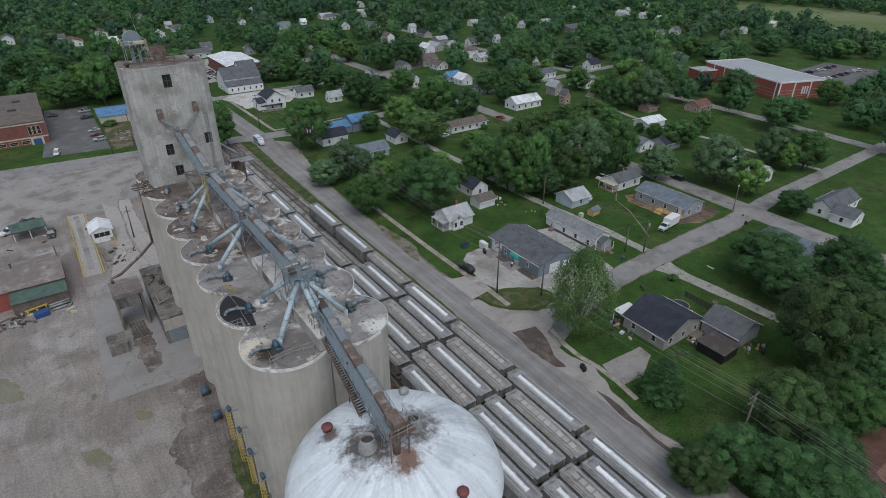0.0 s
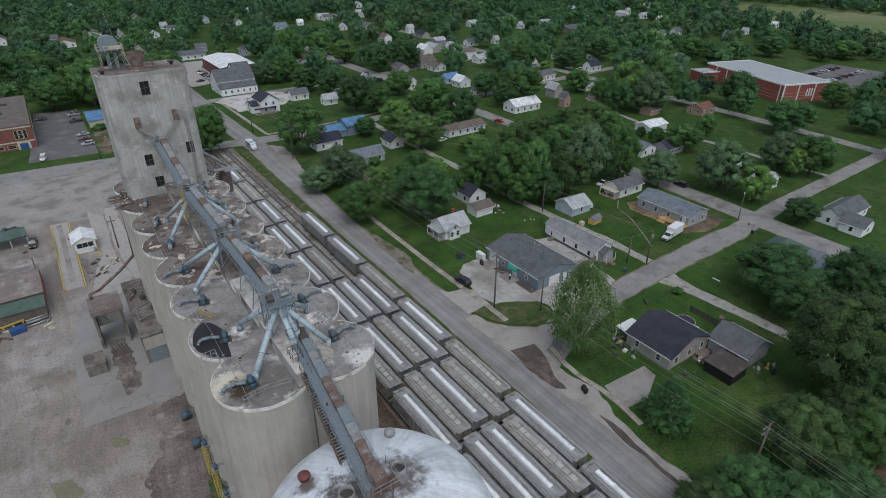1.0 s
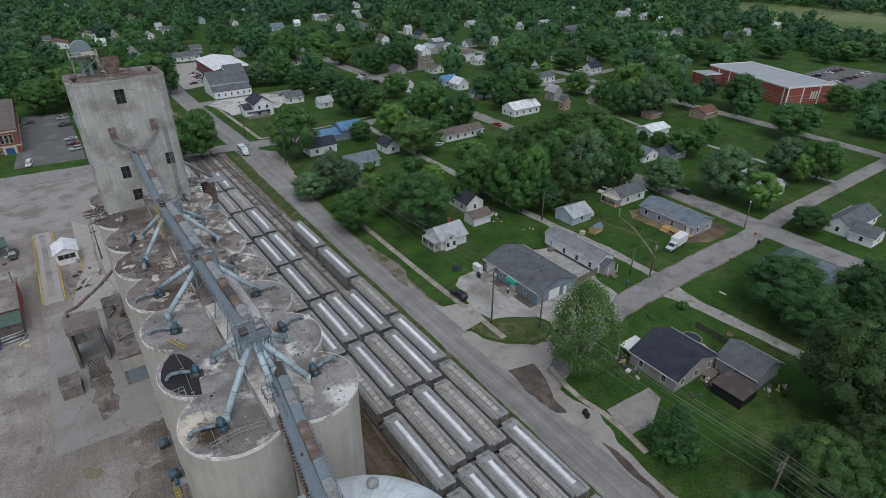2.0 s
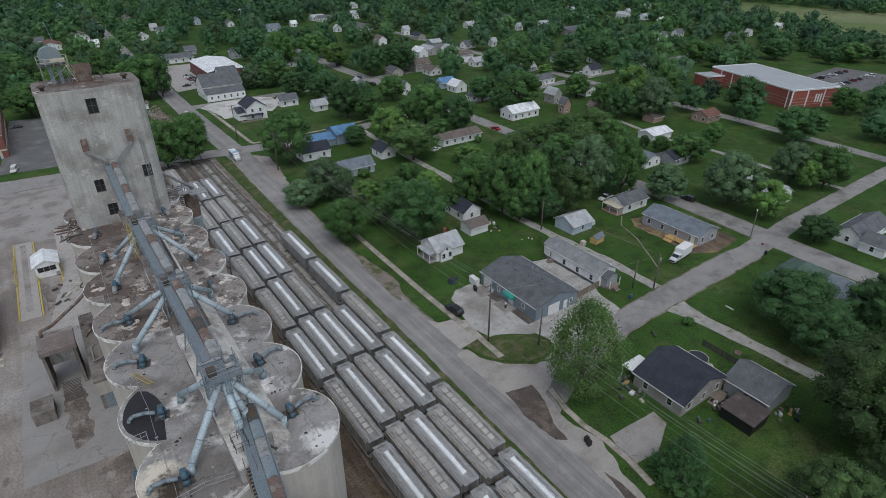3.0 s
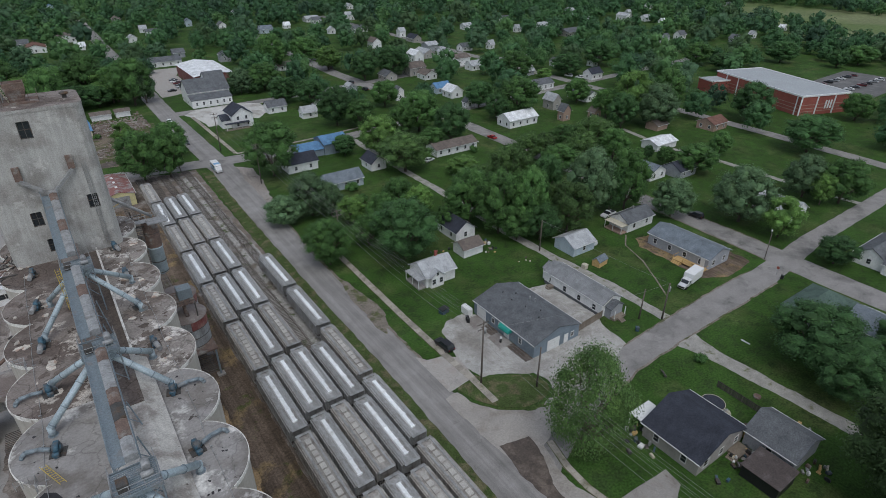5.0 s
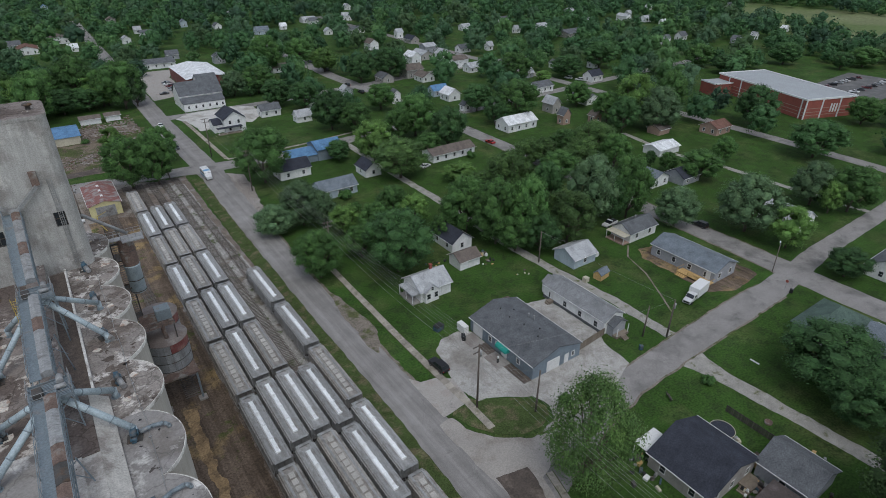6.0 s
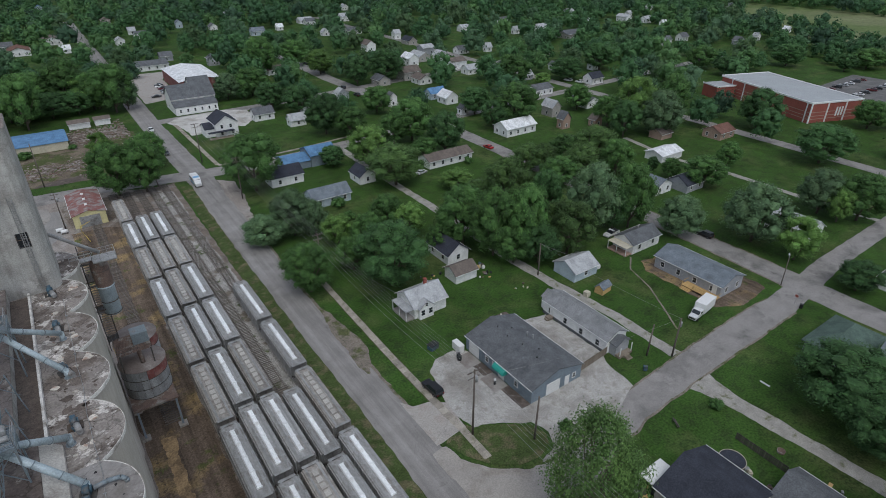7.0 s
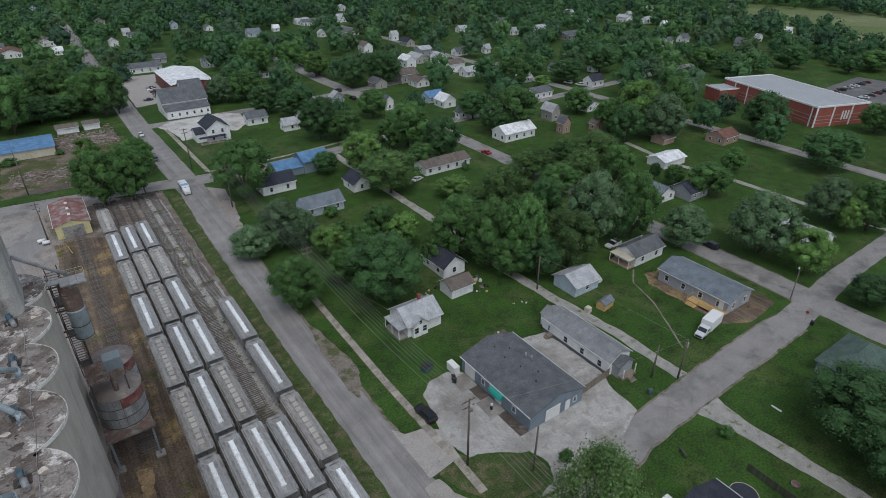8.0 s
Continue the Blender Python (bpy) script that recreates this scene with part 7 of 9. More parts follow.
for x, y, c in ((112.5, 79.6, FANBLUE), (72.0, 55.8, BLACK), (71.7, 55.0, BLACK), (158.6, 72.8, BLACK), (85.2, 103.4, BLACK), (84.9, 102.6, BLACK)):
    b = empty("wheeled_bin", "dark plastic wheeled refuse bin" if c is BLACK else "blue plastic wheeled refuse bin", "bin", "refuse bins", pose(x, y, 0.05, 0, 0, random.uniform(0, 90)))
    part("bin", boxes((-0.3, 0.3, -0.35, 0.35, 0, 0.95), bevel=0.03), c, b)
    part("lid", boxes((-0.33, 0.33, -0.38, 0.38, 0.95, 1.02), bevel=0.02), c, b)
sign = empty("stop_sign", "red octagonal stop sign on a thin post", "sign", "", pose(158.9, 74.4, 0))
part("post", tubes(((0, 0, -0.2), (0, 0, 2.3), 0.04)), GALV, sign)
bm = bmesh.new()
prism(bm, [(0.38 * math.cos(radians(22.5 + 45 * i)), 0.38 * math.sin(radians(22.5 + 45 * i))) for i in range(8)], -0.02, 0.02)
for v in bm.verts:
    v.co = Vector((v.co.z - 0.05, v.co.x, v.co.y + 2.3))
part("plate", bm, REDBRICK, sign)
for i in range(40):
    x, y = random.choice(((98, 131), (96, 129), (109, 124.5), (112.5, 116), (99.5, 108.5)))
    x, y = x + random.gauss(0, 1.3), y + random.gauss(0, 1.0)
    if 100.4 < x < 107.4 and 125 < y < 130.6 or 87.8 < x < 101.2 and y < 105.2:
        continue
    s = random.uniform(0.15, 0.5)
    c = empty("yard_clutter", "small loose household item lying on the ground", "clutter", "garden clutter", pose(x, y, 0, 0, 0, random.uniform(0, 90)))
    part("item", boxes((-s, s, -s * 0.6, s * 0.6, -0.02, s * random.uniform(0.3, 1.0)), bevel=0.03), CLUTTER[(i * 3) % 8], c)
patch("vegetable_bed", rect(98.2, 103.4, 108.0, 110.0), 0.03, MUD, "dark vegetable bed on the lawn", "garden bed", 0.4, 0.5)

# ---- vehicles ----
def paint(name, base):
    return material(name, base, 0.3, 0.2, spread=0.05, bump=0.0, spec=0.6)


PAINTS = {"white": paint("white_car_paint", (0.68, 0.68, 0.68)), "black": paint("black_car_paint", (0.015, 0.015, 0.017)), "red": paint("red_car_paint", (0.4, 0.02, 0.02)), "silver": paint("silver_car_paint", (0.35, 0.36, 0.37)),
          "dark": paint("dark_grey_car_paint", (0.05, 0.055, 0.06)), "maroon": paint("maroon_car_paint", (0.12, 0.02, 0.025)), "blue": paint("bus_blue_paint", (0.1, 0.3, 0.5))}


def loft(bm, rings):
    """Joins closed rings of equal length into a body and caps it."""
    vr = [[bm.verts.new(p) for p in r] for r in rings]
    n = len(vr[0])
    for a, b in zip(vr, vr[1:]):
        for i in range(n):
            bm.faces.new((a[i], a[(i + 1) % n], b[(i + 1) % n], b[i]))
    bm.faces.new(vr[0][::-1])
    bm.faces.new(vr[-1])
    bmesh.ops.recalc_face_normals(bm, faces=bm.faces)


def section(y, w, z0, z1):
    return [(-w * 0.92, y, z0), (w * 0.92, y, z0), (w, y, z0 + (z1 - z0) * 0.35), (w * 0.97, y, z1 - 0.06), (w * 0.9, y, z1), (-w * 0.9, y, z1), (-w * 0.97, y, z1 - 0.06), (-w, y, z0 + (z1 - z0) * 0.35)]


def vehicle(kind, colour, x, y, turn, label, category="car", z=0.05):
    """A parked vehicle, its front towards +y before the turn."""
    car = empty({"pickup": "pickup_truck", "van": "van", "suv": "car", "sedan": "car"}[kind], label, category, "", pose(x, y, z, 0, 0, turn))
    p = PAINTS[colour]
    L, W, hood, top = {"sedan": (2.35, 0.88, 0.92, 1.42), "suv": (2.4, 0.95, 1.1, 1.75), "pickup": (2.75, 0.97, 1.1, 1.8), "van": (2.5, 0.98, 1.15, 1.95)}[kind]
    bm = bmesh.new()
    tail = hood if kind != "pickup" else hood - 0.02
    loft(bm, [section(-L, W * 0.92, 0.45, tail - 0.1), section(-L + 0.15, W, 0.3, tail), section(-0.4, W, 0.28, hood), section(L * 0.35, W, 0.28, hood), section(L - 0.3, W * 0.96, 0.3, hood - 0.12), section(L, W * 0.86, 0.42, hood - 0.28)])
    part("body", bm, p, car)
    c0, c1 = {"sedan": (-1.35, 0.95), "suv": (-2.2, 0.95), "pickup": (-0.35, 1.3), "van": (-2.35, 1.5)}[kind]
    bm = bmesh.new()
    loft(bm, [[(-W * 0.93, c0, hood - 0.03), (W * 0.93, c0, hood - 0.03), (W * 0.93, c1, hood - 0.03), (-W * 0.93, c1, hood - 0.03)],
              [(-W * 0.76, c0 + 0.3, top - 0.06), (W * 0.76, c0 + 0.3, top - 0.06), (W * 0.76, c1 - 0.7, top - 0.06), (-W * 0.76, c1 - 0.7, top - 0.06)]])
    part("glass", bm, GLASS, car)
    part("roof", boxes((-W * 0.78, W * 0.78, c0 + 0.27, c1 - 0.66, top - 0.07, top), bevel=0.03), p, car)
    for s in (-1, 1):
        for f in ((c0 + 0.28, 0.1), ((c0 + c1) / 2 - 0.3, 0.12)):
            bm = bmesh.new()
            tube(bm, (s * W * 0.925, f[0] + (-0.25 if f[1] == 0.1 else 0), hood - 0.02), (s * W * 0.77, f[0] + 0.05, top - 0.05), 0.06, n=4)
            part("pillar", bm, p, car)
    if kind == "pickup":
        part("bed_floor", boxes((-W * 0.8, W * 0.8, -L + 0.2, -0.5, hood - 0.02, hood + 0.004)), BLACK, car)
    for s in (-1, 1):
        for yy in (-L * 0.6, L * 0.62):
            bm = bmesh.new()
            tube(bm, (s * (W - 0.2), yy, 0.33), (s * (W + 0.01), yy, 0.33), 0.33, n=14)
            wh = part("wheel", bm, RUBBER, car)
            bm = bmesh.new()
            tube(bm, (s * (W + 0.0), yy, 0.33), (s * (W + 0.025), yy, 0.33), 0.19, n=10)
            part("rim", bm, GALV, wh)
        part("headlight", boxes((s * W * 0.62 - 0.17, s * W * 0.62 + 0.17, L - 0.05, L + 0.012, hood - 0.48, hood - 0.34)), TRIM, car)
        part("tail_light", boxes((s * W * 0.72 - 0.1, s * W * 0.72 + 0.1, -L - 0.012, -L + 0.05, hood - 0.42, hood - 0.2)), PAINTS["red"], car)
    return car


vehicle("suv", "black", 75.7, 98.6, 4, "black sport utility car parked across the sidewalk", z=0.07)
vehicle("sedan", "red", 169.6, 198.0, 4, "bright red car parked on the back street")
vehicle("sedan", "white", 133.5, 190.5, -75, "white car on the grass beside a long house", z=0.0)
vehicle("suv", "black", 172.2, 105.8, 0, "black car parked on the back street")
vehicle("pickup", "white", 151.5, 121.2, 95, "white pickup parked behind a house", "truck", 0.0)
vehicle("sedan", "white", 66.2, 297, 180, "white car on the road")
vehicle("sedan", "dark", 64.9, 262.6, 180, "dark car on the road")
vehicle("sedan", "black", 80.3, 356, 90, "black car on the gravel car park", z=0.035)
for i, c in enumerate(("dark", "silver", "silver", "dark", "maroon", "white", "dark")):
    vehicle(("sedan", "suv", "pickup")[i % 3], c, 86.6, 352 + i * 5.0, 88, "car parked beside the red building", z=0.035)
vehicle("pickup", "white", -18.6, 188.6, 118, "white pickup parked beside the carport", "truck", 0.012)
vehicle("pickup", "black", -14.6, 193.0, 112, "dark pickup parked behind the carport", "truck", 0.012)
vehicle("pickup", "dark", -9.0, 180.8, 175, "dark green pickup parked beside the carport", "truck", 0.012)
for x, y, k, c in ((13.6, 318.5, "pickup", "silver"), (13.4, 306, "pickup", "dark"), (13.6, 282.3, "sedan", "silver"), (13.4, 274.9, "sedan", "maroon"), (13.8, 267.1, "suv", "silver"), (0.5, 318, "sedan", "dark")):
    vehicle(k, c, x, y, 95, "car parked in the asphalt lot by the brick hall")
vehicle("van", "white", -2.0, 257.4, 170, "white van parked at the lot's edge", "van")
for i in range(14):
    vehicle("sedan" if i % 3 else "suv", ("silver", "white", "dark", "maroon", "black")[i % 5], 372 + (i % 7) * 7.5, 152 + (i // 7) * 14, 8, "car parked in the school lot")
for x, y in ((279.2, 261.3), (281, 254.5)):
    vehicle("suv", "white", x, y, 20, "white car parked by a far street")

truck = empty("box_truck", "white box truck parked on the lawn", "truck", "", pose(138.0, 84.6, 0, 0, 0, 98))
part("cargo_box", boxes((-1.2, 1.2, -4.3, 0.9, 0.8, 3.2), bevel=0.04), TRIM, truck)
bm = bmesh.new()
loft(bm, [section(0.95, 1.0, 0.45, 2.1), section(2.1, 1.0, 0.45, 2.1), section(2.75, 0.97, 0.45, 1.3), section(4.0, 0.9, 0.45, 1.15)])
part("cab", bm, PAINTS["white"], truck)
bm = bmesh.new()
loft(bm, [[(-0.85, 2.15, 2.02), (0.85, 2.15, 2.02), (0.85, 2.76, 1.36), (-0.85, 2.76, 1.36)], [(-0.85, 2.2, 2.05), (0.85, 2.2, 2.05), (0.85, 2.8, 1.39), (-0.85, 2.8, 1.39)]])
part("windscreen", bm, GLASS, truck)
part("grille", boxes((-0.7, 0.7, 3.98, 4.04, 0.6, 0.95)), BLACK, truck)
for s in (-1, 1):
    part("side_window", boxes((s * 1.0 - 0.012, s * 1.0 + 0.012, 1.3, 2.2, 1.4, 1.95)), GLASS, truck)
    for yy in (-2.9, 3.1):
        part("wheel", tubes(((s * 0.75, yy, 0.42), (s * 1.02, yy, 0.42), 0.42), n=16), RUBBER, truck)

bus = empty("shuttle_bus", "white and blue shuttle bus on the road", "bus", "", pose(66.4, 226.0, 0.05, 0, 0, 180))
bm = bmesh.new()
loft(bm, [section(-3.6, 1.1, 0.5, 2.7), section(-3.4, 1.18, 0.4, 2.85), section(2.0, 1.18, 0.4, 2.85), section(2.5, 1.12, 0.4, 2.5), section(3.0, 1.05, 0.4, 1.5), section(4.0, 0.95, 0.45, 1.25)])
part("body", bm, PAINTS["white"], bus)
for s in (-1, 1):
    part("stripe", boxes((s * 1.19 - 0.012, s * 1.19 + 0.012, -3.3, 2.0, 0.8, 1.35)), PAINTS["blue"], bus)
    part("side_window", boxes((s * 1.17 - 0.012, s * 1.17 + 0.012, -3.1, 1.9, 1.6, 2.3)), GLASS, bus)
    for yy in (-2.3, 3.0):
        part("wheel", tubes(((s * 0.8, yy, 0.4), (s * 1.1, yy, 0.4), 0.4), n=14), RUBBER, bus)
part("windscreen", boxes((-0.95, 0.95, 2.52, 2.6, 1.65, 2.4)), GLASS, bus)
part("roof_unit", boxes((-0.7, 0.7, -2.4, -0.9, 2.85, 3.05), bevel=0.04), TRIM, bus)
part("roof_stripe", boxes((-1.0, 1.0, 0.2, 1.9, 2.85, 2.862)), PAINTS["blue"], bus)

# ---- poles and wires ----
def pole(x, y, h, arms=(), lean=(0, 0), label="weathered wooden utility pole with crossarms", name="utility_pole", can=False):
    p = empty(name, label, "pole", "", pose(x, y, 0))
    bm = bmesh.new()
    tube(bm, (0, 0, -0.5), (lean[0], lean[1], h), 0.2, 0.13, 9)
    part("shaft", bm, WOOD, p)
    for z, w in arms:
        f = z / h
        part("crossarm", boxes((lean[0] * f - w, lean[0] * f + w, lean[1] * f + 0.1, lean[1] * f + 0.22, z - 0.07, z + 0.07)), WOOD, p)
        for k in (-0.92, -0.45, 0.45, 0.92):
            part("insulator", tubes(((lean[0] * f + k * w, lean[1] * f + 0.16, z + 0.07), (lean[0] * f + k * w, lean[1] * f + 0.16, z + 0.3), 0.06), n=7), GALV, p)
    if can:
        part("transformer", tubes(((0.35, 0, h - 2.6), (0.35, 0, h - 1.5), 0.28), n=12), GALV, p)
    return p


LINE = ((73.6, 246, 14.8), (75.2, 205, 14.0), (74.6, 143.6, 14.0), (75.3, 86, 14.2), (75.8, 26.3, 14.0), (76.2, -35, 14))
for x, y, h in LINE:
    pole(x, y, h, ((h - 0.5, 1.25), (h - 1.7, 1.1)), can=y < 100 and y > 50)


def wire(a, b, sag, r=0.017, group="overhead wires"):
    cu = bpy.data.curves.new("wire", "CURVE")
    cu.dimensions, cu.bevel_depth, cu.bevel_resolution = "3D", r, 0
    sp = cu.splines.new("POLY")
    sp.points.add(14)
    for i in range(15):
        f = i / 14
        p = Vector(a).lerp(Vector(b), f) - Vector((0, 0, 4 * sag * f * (1 - f)))
        sp.points[i].co = (*p, 1)
    cu.materials.append(WIRE)
    tagged(new("overhead_wire", cu), "thin grey overhead wire hung between poles", "wire", group)


for (x0, y0, h0), (x1, y1, h1) in zip(LINE, LINE[1:]):
    for dx in (-1.15, -0.55, 0.55, 1.15):
        wire((x0 + dx, y0 + 0.16, h0 - 0.2), (x1 + dx, y1 + 0.16, h1 - 0.2), 1.0)
    for dx in (-1.0, 1.0):
        wire((x0 + dx, y0 + 0.16, h0 - 1.4), (x1 + dx, y1 + 0.16, h1 - 1.4), 1.2)
    wire((x0, y0, h0 - 4.2), (x1, y1, h1 - 4.2), 1.5, 0.022)
pole(83.1, 79.2, 8.2, lean=(1.2, 1.0), label="bare dark wooden pole beside the gravel lot", name="wooden_pole")
pole(120.4, 79.2, 9.8, lean=(-0.6, -0.4), label="wooden pole with a small transformer at the alley mouth", name="utility_pole", can=True)
pole(116.4, 82.2, 7.6, lean=(0.3, 0), label="thin wooden service pole by the mobile home", name="wooden_pole")
pole(119.9, 117.3, 9.0, label="dark wooden service pole by the alley", name="wooden_pole")
pole(27.0, 213.0, 11.0, ((10.5, 1.1), (9.3, 1.1)), label="wooden pole with transformers beside the engine shed", can=True)
pole(55.6, 231, 9.0, label="leaning wooden pole by the crossing", name="wooden_pole", lean=(-1.0, 1.0))
pole(54.0, 235.6, 5.0, label="crossing signal mast by the tracks", name="signal_mast")
pole(-8.2, 153.5, 8.6, label="dark wooden lamp pole beside the workshop", name="lamp_pole")
pole(9.8, 166.0, 9.4, ((7.8, 0.9),), label="dark wooden pole in the yard", name="wooden_pole", lean=(0.2, 0.3))
pole(24.4, 252.0, 15, label="tall wooden pole at the street", name="wooden_pole")
pole(15.8, 246.5, 9.5, label="wooden pole at the street", name="wooden_pole", lean=(-0.5, 0))
wire((120.0, 79.0, 9.6), (75.3, 86, 12.6), 1.2, 0.016)
wire((120.0, 79.0, 9.6), (119.9, 117.3, 8.8), 0.7, 0.016)
wire((119.9, 117.3, 8.8), (131, 110, 3.4), 0.3, 0.02)
wire((84.3, 80.2, 8.0), (75.3, 86, 10), 0.3, 0.02)
wire((75.3, 86, 10), (88.3, 90, 3.3), 0.4, 0.02)
wire((74.6, 143.6, 10), (86, 120, 3.6), 0.6, 0.02)
lamp = empty("street_lamp", "street lamp on a leaning pole at the crossroads", "street lamp", "", pose(164.6, 80.4, 0))
part("shaft", tubes(((0, 0, -0.3), (0.2, 0.2, 7.2), 0.1)), WOOD, lamp)
part("arm", tubes(((0.2, 0.2, 7.1), (1.3, 0.8, 7.6), 0.05)), GALV, lamp)
part("head", tubes(((1.2, 0.75, 7.5), (1.7, 1.0, 7.6), 0.16)), TRIM, lamp)
house(186, 197, 520, 527, 3.4, 2.6, "x", PALEBLUE, SH_BLUEGREY, "pale blue house with a blue-grey roof among far trees", wins="sw", group="town houses")
house(245, 258, 563, 572, 2.9, 2.2, "x", WHITE, SH_LIGHT, "white house with a pale grey roof among far trees", wins="sw", group="town houses")
house(282, 291, 555, 561, 4.6, 2.6, "x", WHITE, SH_LIGHT, "white house with a pale grey roof among far trees", wins="sw", group="town houses")
house(253, 265, 481, 491, 3.1, 1.9, "x", WHITE, SH_GREY, "white house with a grey roof among far trees", wins="sw", group="town houses")
house(229, 236, 406, 415, 4.6, 2.6, "y", WHITE, SH_BROWN, "white house with a brown roof among far trees", wins="sw", group="town houses")
house(267, 274, 411, 422, 3.1, 2.6, "y", TAUPE, SH_DARK, "tan house with a dark roof among far trees", wins="sw", group="town houses")
house(239, 248, 354, 367, 3.4, 2.2, "y", TAUPE, SH_LIGHT, "tan house with a pale grey roof among far trees", wins="sw", group="town houses")
house(248, 255, 343, 352, 4.6, 2.6, "y", WHITE, SH_LIGHT, "white house with a pale grey roof among far trees", wins="sw", group="town houses")
house(242, 253, 322, 331, 4.6, 1.9, "x", WHITE, SH_BROWN, "white house with a brown roof among far trees", wins="sw", group="town houses")
house(242, 250, 306, 313, 3.1, 2.2, "x", WHITE, SH_LIGHT, "white house with a pale grey roof among far trees", wins="sw", group="town houses")
house(227, 234, 347, 357, 4.6, 2.6, "y", WHITE, SH_WHITE, "white house with a white metal roof among far trees", wins="sw", group="town houses")
house(203, 214, 314, 323, 4.6, 2.6, "x", TAUPE, SH_BROWN, "tan house with a brown roof among far trees", wins="sw", group="town houses")
house(192, 201, 271, 277, 3.1, 2.2, "x", PALEBLUE, SH_BLUE, "pale blue house with a blue roof among far trees", wins="sw", group="town houses")
house(193, 200, 259, 267, 3.4, 2.6, "y", WHITE, SH_WHITE, "white house with a white metal roof among far trees", wins="sw", group="town houses")
house(366, 372, 406, 410, 3.4, 2.6, "x", WHITE, SH_LIGHT, "white house with a pale grey roof among far trees", wins="sw", group="town houses")
house(392, 405, 403, 414, 3.1, 2.6, "x", WHITE, SH_LIGHT, "white house with a pale grey roof among far trees", wins="sw", group="town houses")
house(384, 406, 363, 381, 3.4, 1.9, "x", TAUPE, SH_GREY, "tan house with a grey roof among far trees", wins="sw", group="town houses")
house(499, 507, 400, 412, 4.6, 1.9, "y", WHITE, SH_LIGHT, "white house with a pale grey roof among far trees", wins="sw", group="town houses")
house(240, 252, 246, 255, 3.1, 1.9, "x", WHITE, SH_GREY, "white house with a grey roof among far trees", wins="sw", group="town houses")
house(244, 253, 215, 228, 2.9, 1.9, "y", WHITE, SH_GREY, "white house with a grey roof among far trees", wins="sw", group="town houses")
house(220, 225, 214, 221, 4.6, 2.6, "y", TAUPE, SH_LIGHT, "tan house with a pale grey roof among far trees", wins="sw", group="town houses")
house(283, 292, 247, 254, 3.4, 2.6, "x", WHITE, SH_DARK, "white house with a dark roof among far trees", wins="sw", group="town houses")
house(145, 155, 372, 379, 2.9, 1.9, "x", WHITE, SH_BROWN, "white house with a brown roof among far trees", wins="sw", group="town houses")
house(107, 116, 285, 291, 3.1, 2.2, "x", WHITE, SH_GREY, "white house with a grey roof among far trees", wins="sw", group="town houses")
house(117, 124, 268, 273, 2.9, 2.2, "x", WHITE, SH_LIGHT, "white house with a pale grey roof among far trees", wins="sw", group="town houses")
house(-15, -7, 562, 573, 4.6, 2.2, "y", WHITE, SH_GREY, "white house with a grey roof among far trees", wins="sw", group="town houses")
house(18, 26, 555, 561, 2.9, 2.6, "x", GREY_SIDE, SH_GREY, "grey house with a grey roof among far trees", wins="sw", group="town houses")
house(44, 57, 563, 578, 3.4, 2.2, "y", WHITE, SH_BROWN, "white house with a brown roof among far trees", wins="sw", group="town houses")
house(22, 35, 525, 541, 3.4, 2.2, "y", WHITE, SH_TERRA, "white house with a terracotta roof among far trees", wins="sw", group="town houses")
house(106, 115, 559, 566, 3.4, 1.9, "x", WHITE, SH_GREY, "white house with a grey roof among far trees", wins="sw", group="town houses")
house(89, 95, 534, 542, 3.4, 1.9, "y", WHITE, SH_LIGHT, "white house with a pale grey roof among far trees", wins="sw", group="town houses")
house(84, 102, 426, 439, 3.1, 1.9, "x", WHITE, SH_GREY, "white house with a grey roof among far trees", wins="sw", group="town houses")
house(448, 456, 305, 311, 3.4, 2.6, "x", WHITE, SH_GREY, "white house with a grey roof among far trees", wins="sw", group="town houses")
house(323, 330, 633, 641, 3.4, 2.6, "y", WHITE, SH_LIGHT, "white house with a pale grey roof among far trees", wins="sw", group="town houses")
house(276, 285, 361, 368, 2.9, 2.2, "x", WHITE, SH_GREY, "white house with a grey roof among far trees", wins="sw", group="town houses")
house(338, 347, 441, 448, 3.4, 1.9, "x", WHITE, SH_LIGHT, "white house with a pale grey roof among far trees", wins="sw", group="town houses")
house(297, 302, 357, 361, 3.4, 2.6, "x", WHITE, SH_LIGHT, "white house with a pale grey roof among far trees", wins="sw", group="town houses")
house(595, 601, 446, 454, 2.9, 1.9, "y", WHITE, SH_LIGHT, "white house with a pale grey roof among far trees", wins="sw", group="town houses")
house(167, 173, 570, 578, 3.1, 2.2, "y", WHITE, SH_GREY, "white house with a grey roof among far trees", wins="sw", group="town houses")
house(204, 211, 649, 658, 3.4, 1.9, "y", WHITE, SH_LIGHT, "white house with a pale grey roof among far trees", wins="sw", group="town houses")
house(97, 104, 667, 676, 2.9, 1.9, "y", TAUPE, SH_BROWN, "tan house with a brown roof among far trees", wins="sw", group="town houses")
house(185, 192, 311, 320, 3.1, 2.2, "y", TAUPE, SH_GREY, "tan house with a grey roof among far trees", wins="sw", group="town houses")
house(205, 213, 301, 310, 2.9, 2.2, "y", WHITE, SH_BROWN, "white house with a brown roof among far trees", wins="sw", group="town houses")
house(666, 675, 397, 404, 4.6, 2.2, "x", WHITE, SH_GREY, "white house with a grey roof among far trees", wins="sw", group="town houses")
house(397, 406, 460, 466, 3.1, 2.2, "x", WHITE, SH_GREY, "white house with a grey roof among far trees", wins="sw", group="town houses")
house(52.3, 58.5, 519.9, 524.4, 2.9, 2.4, "x", WHITE, SH_WHITE, "white house with a white metal roof among far trees", wins="sw", group="town houses")
house(40.4, 45.9, 440.9, 445.5, 2.9, 2.1, "x", WHITE, SH_GREY, "white house with a grey roof among far trees", wins="sw", group="town houses")
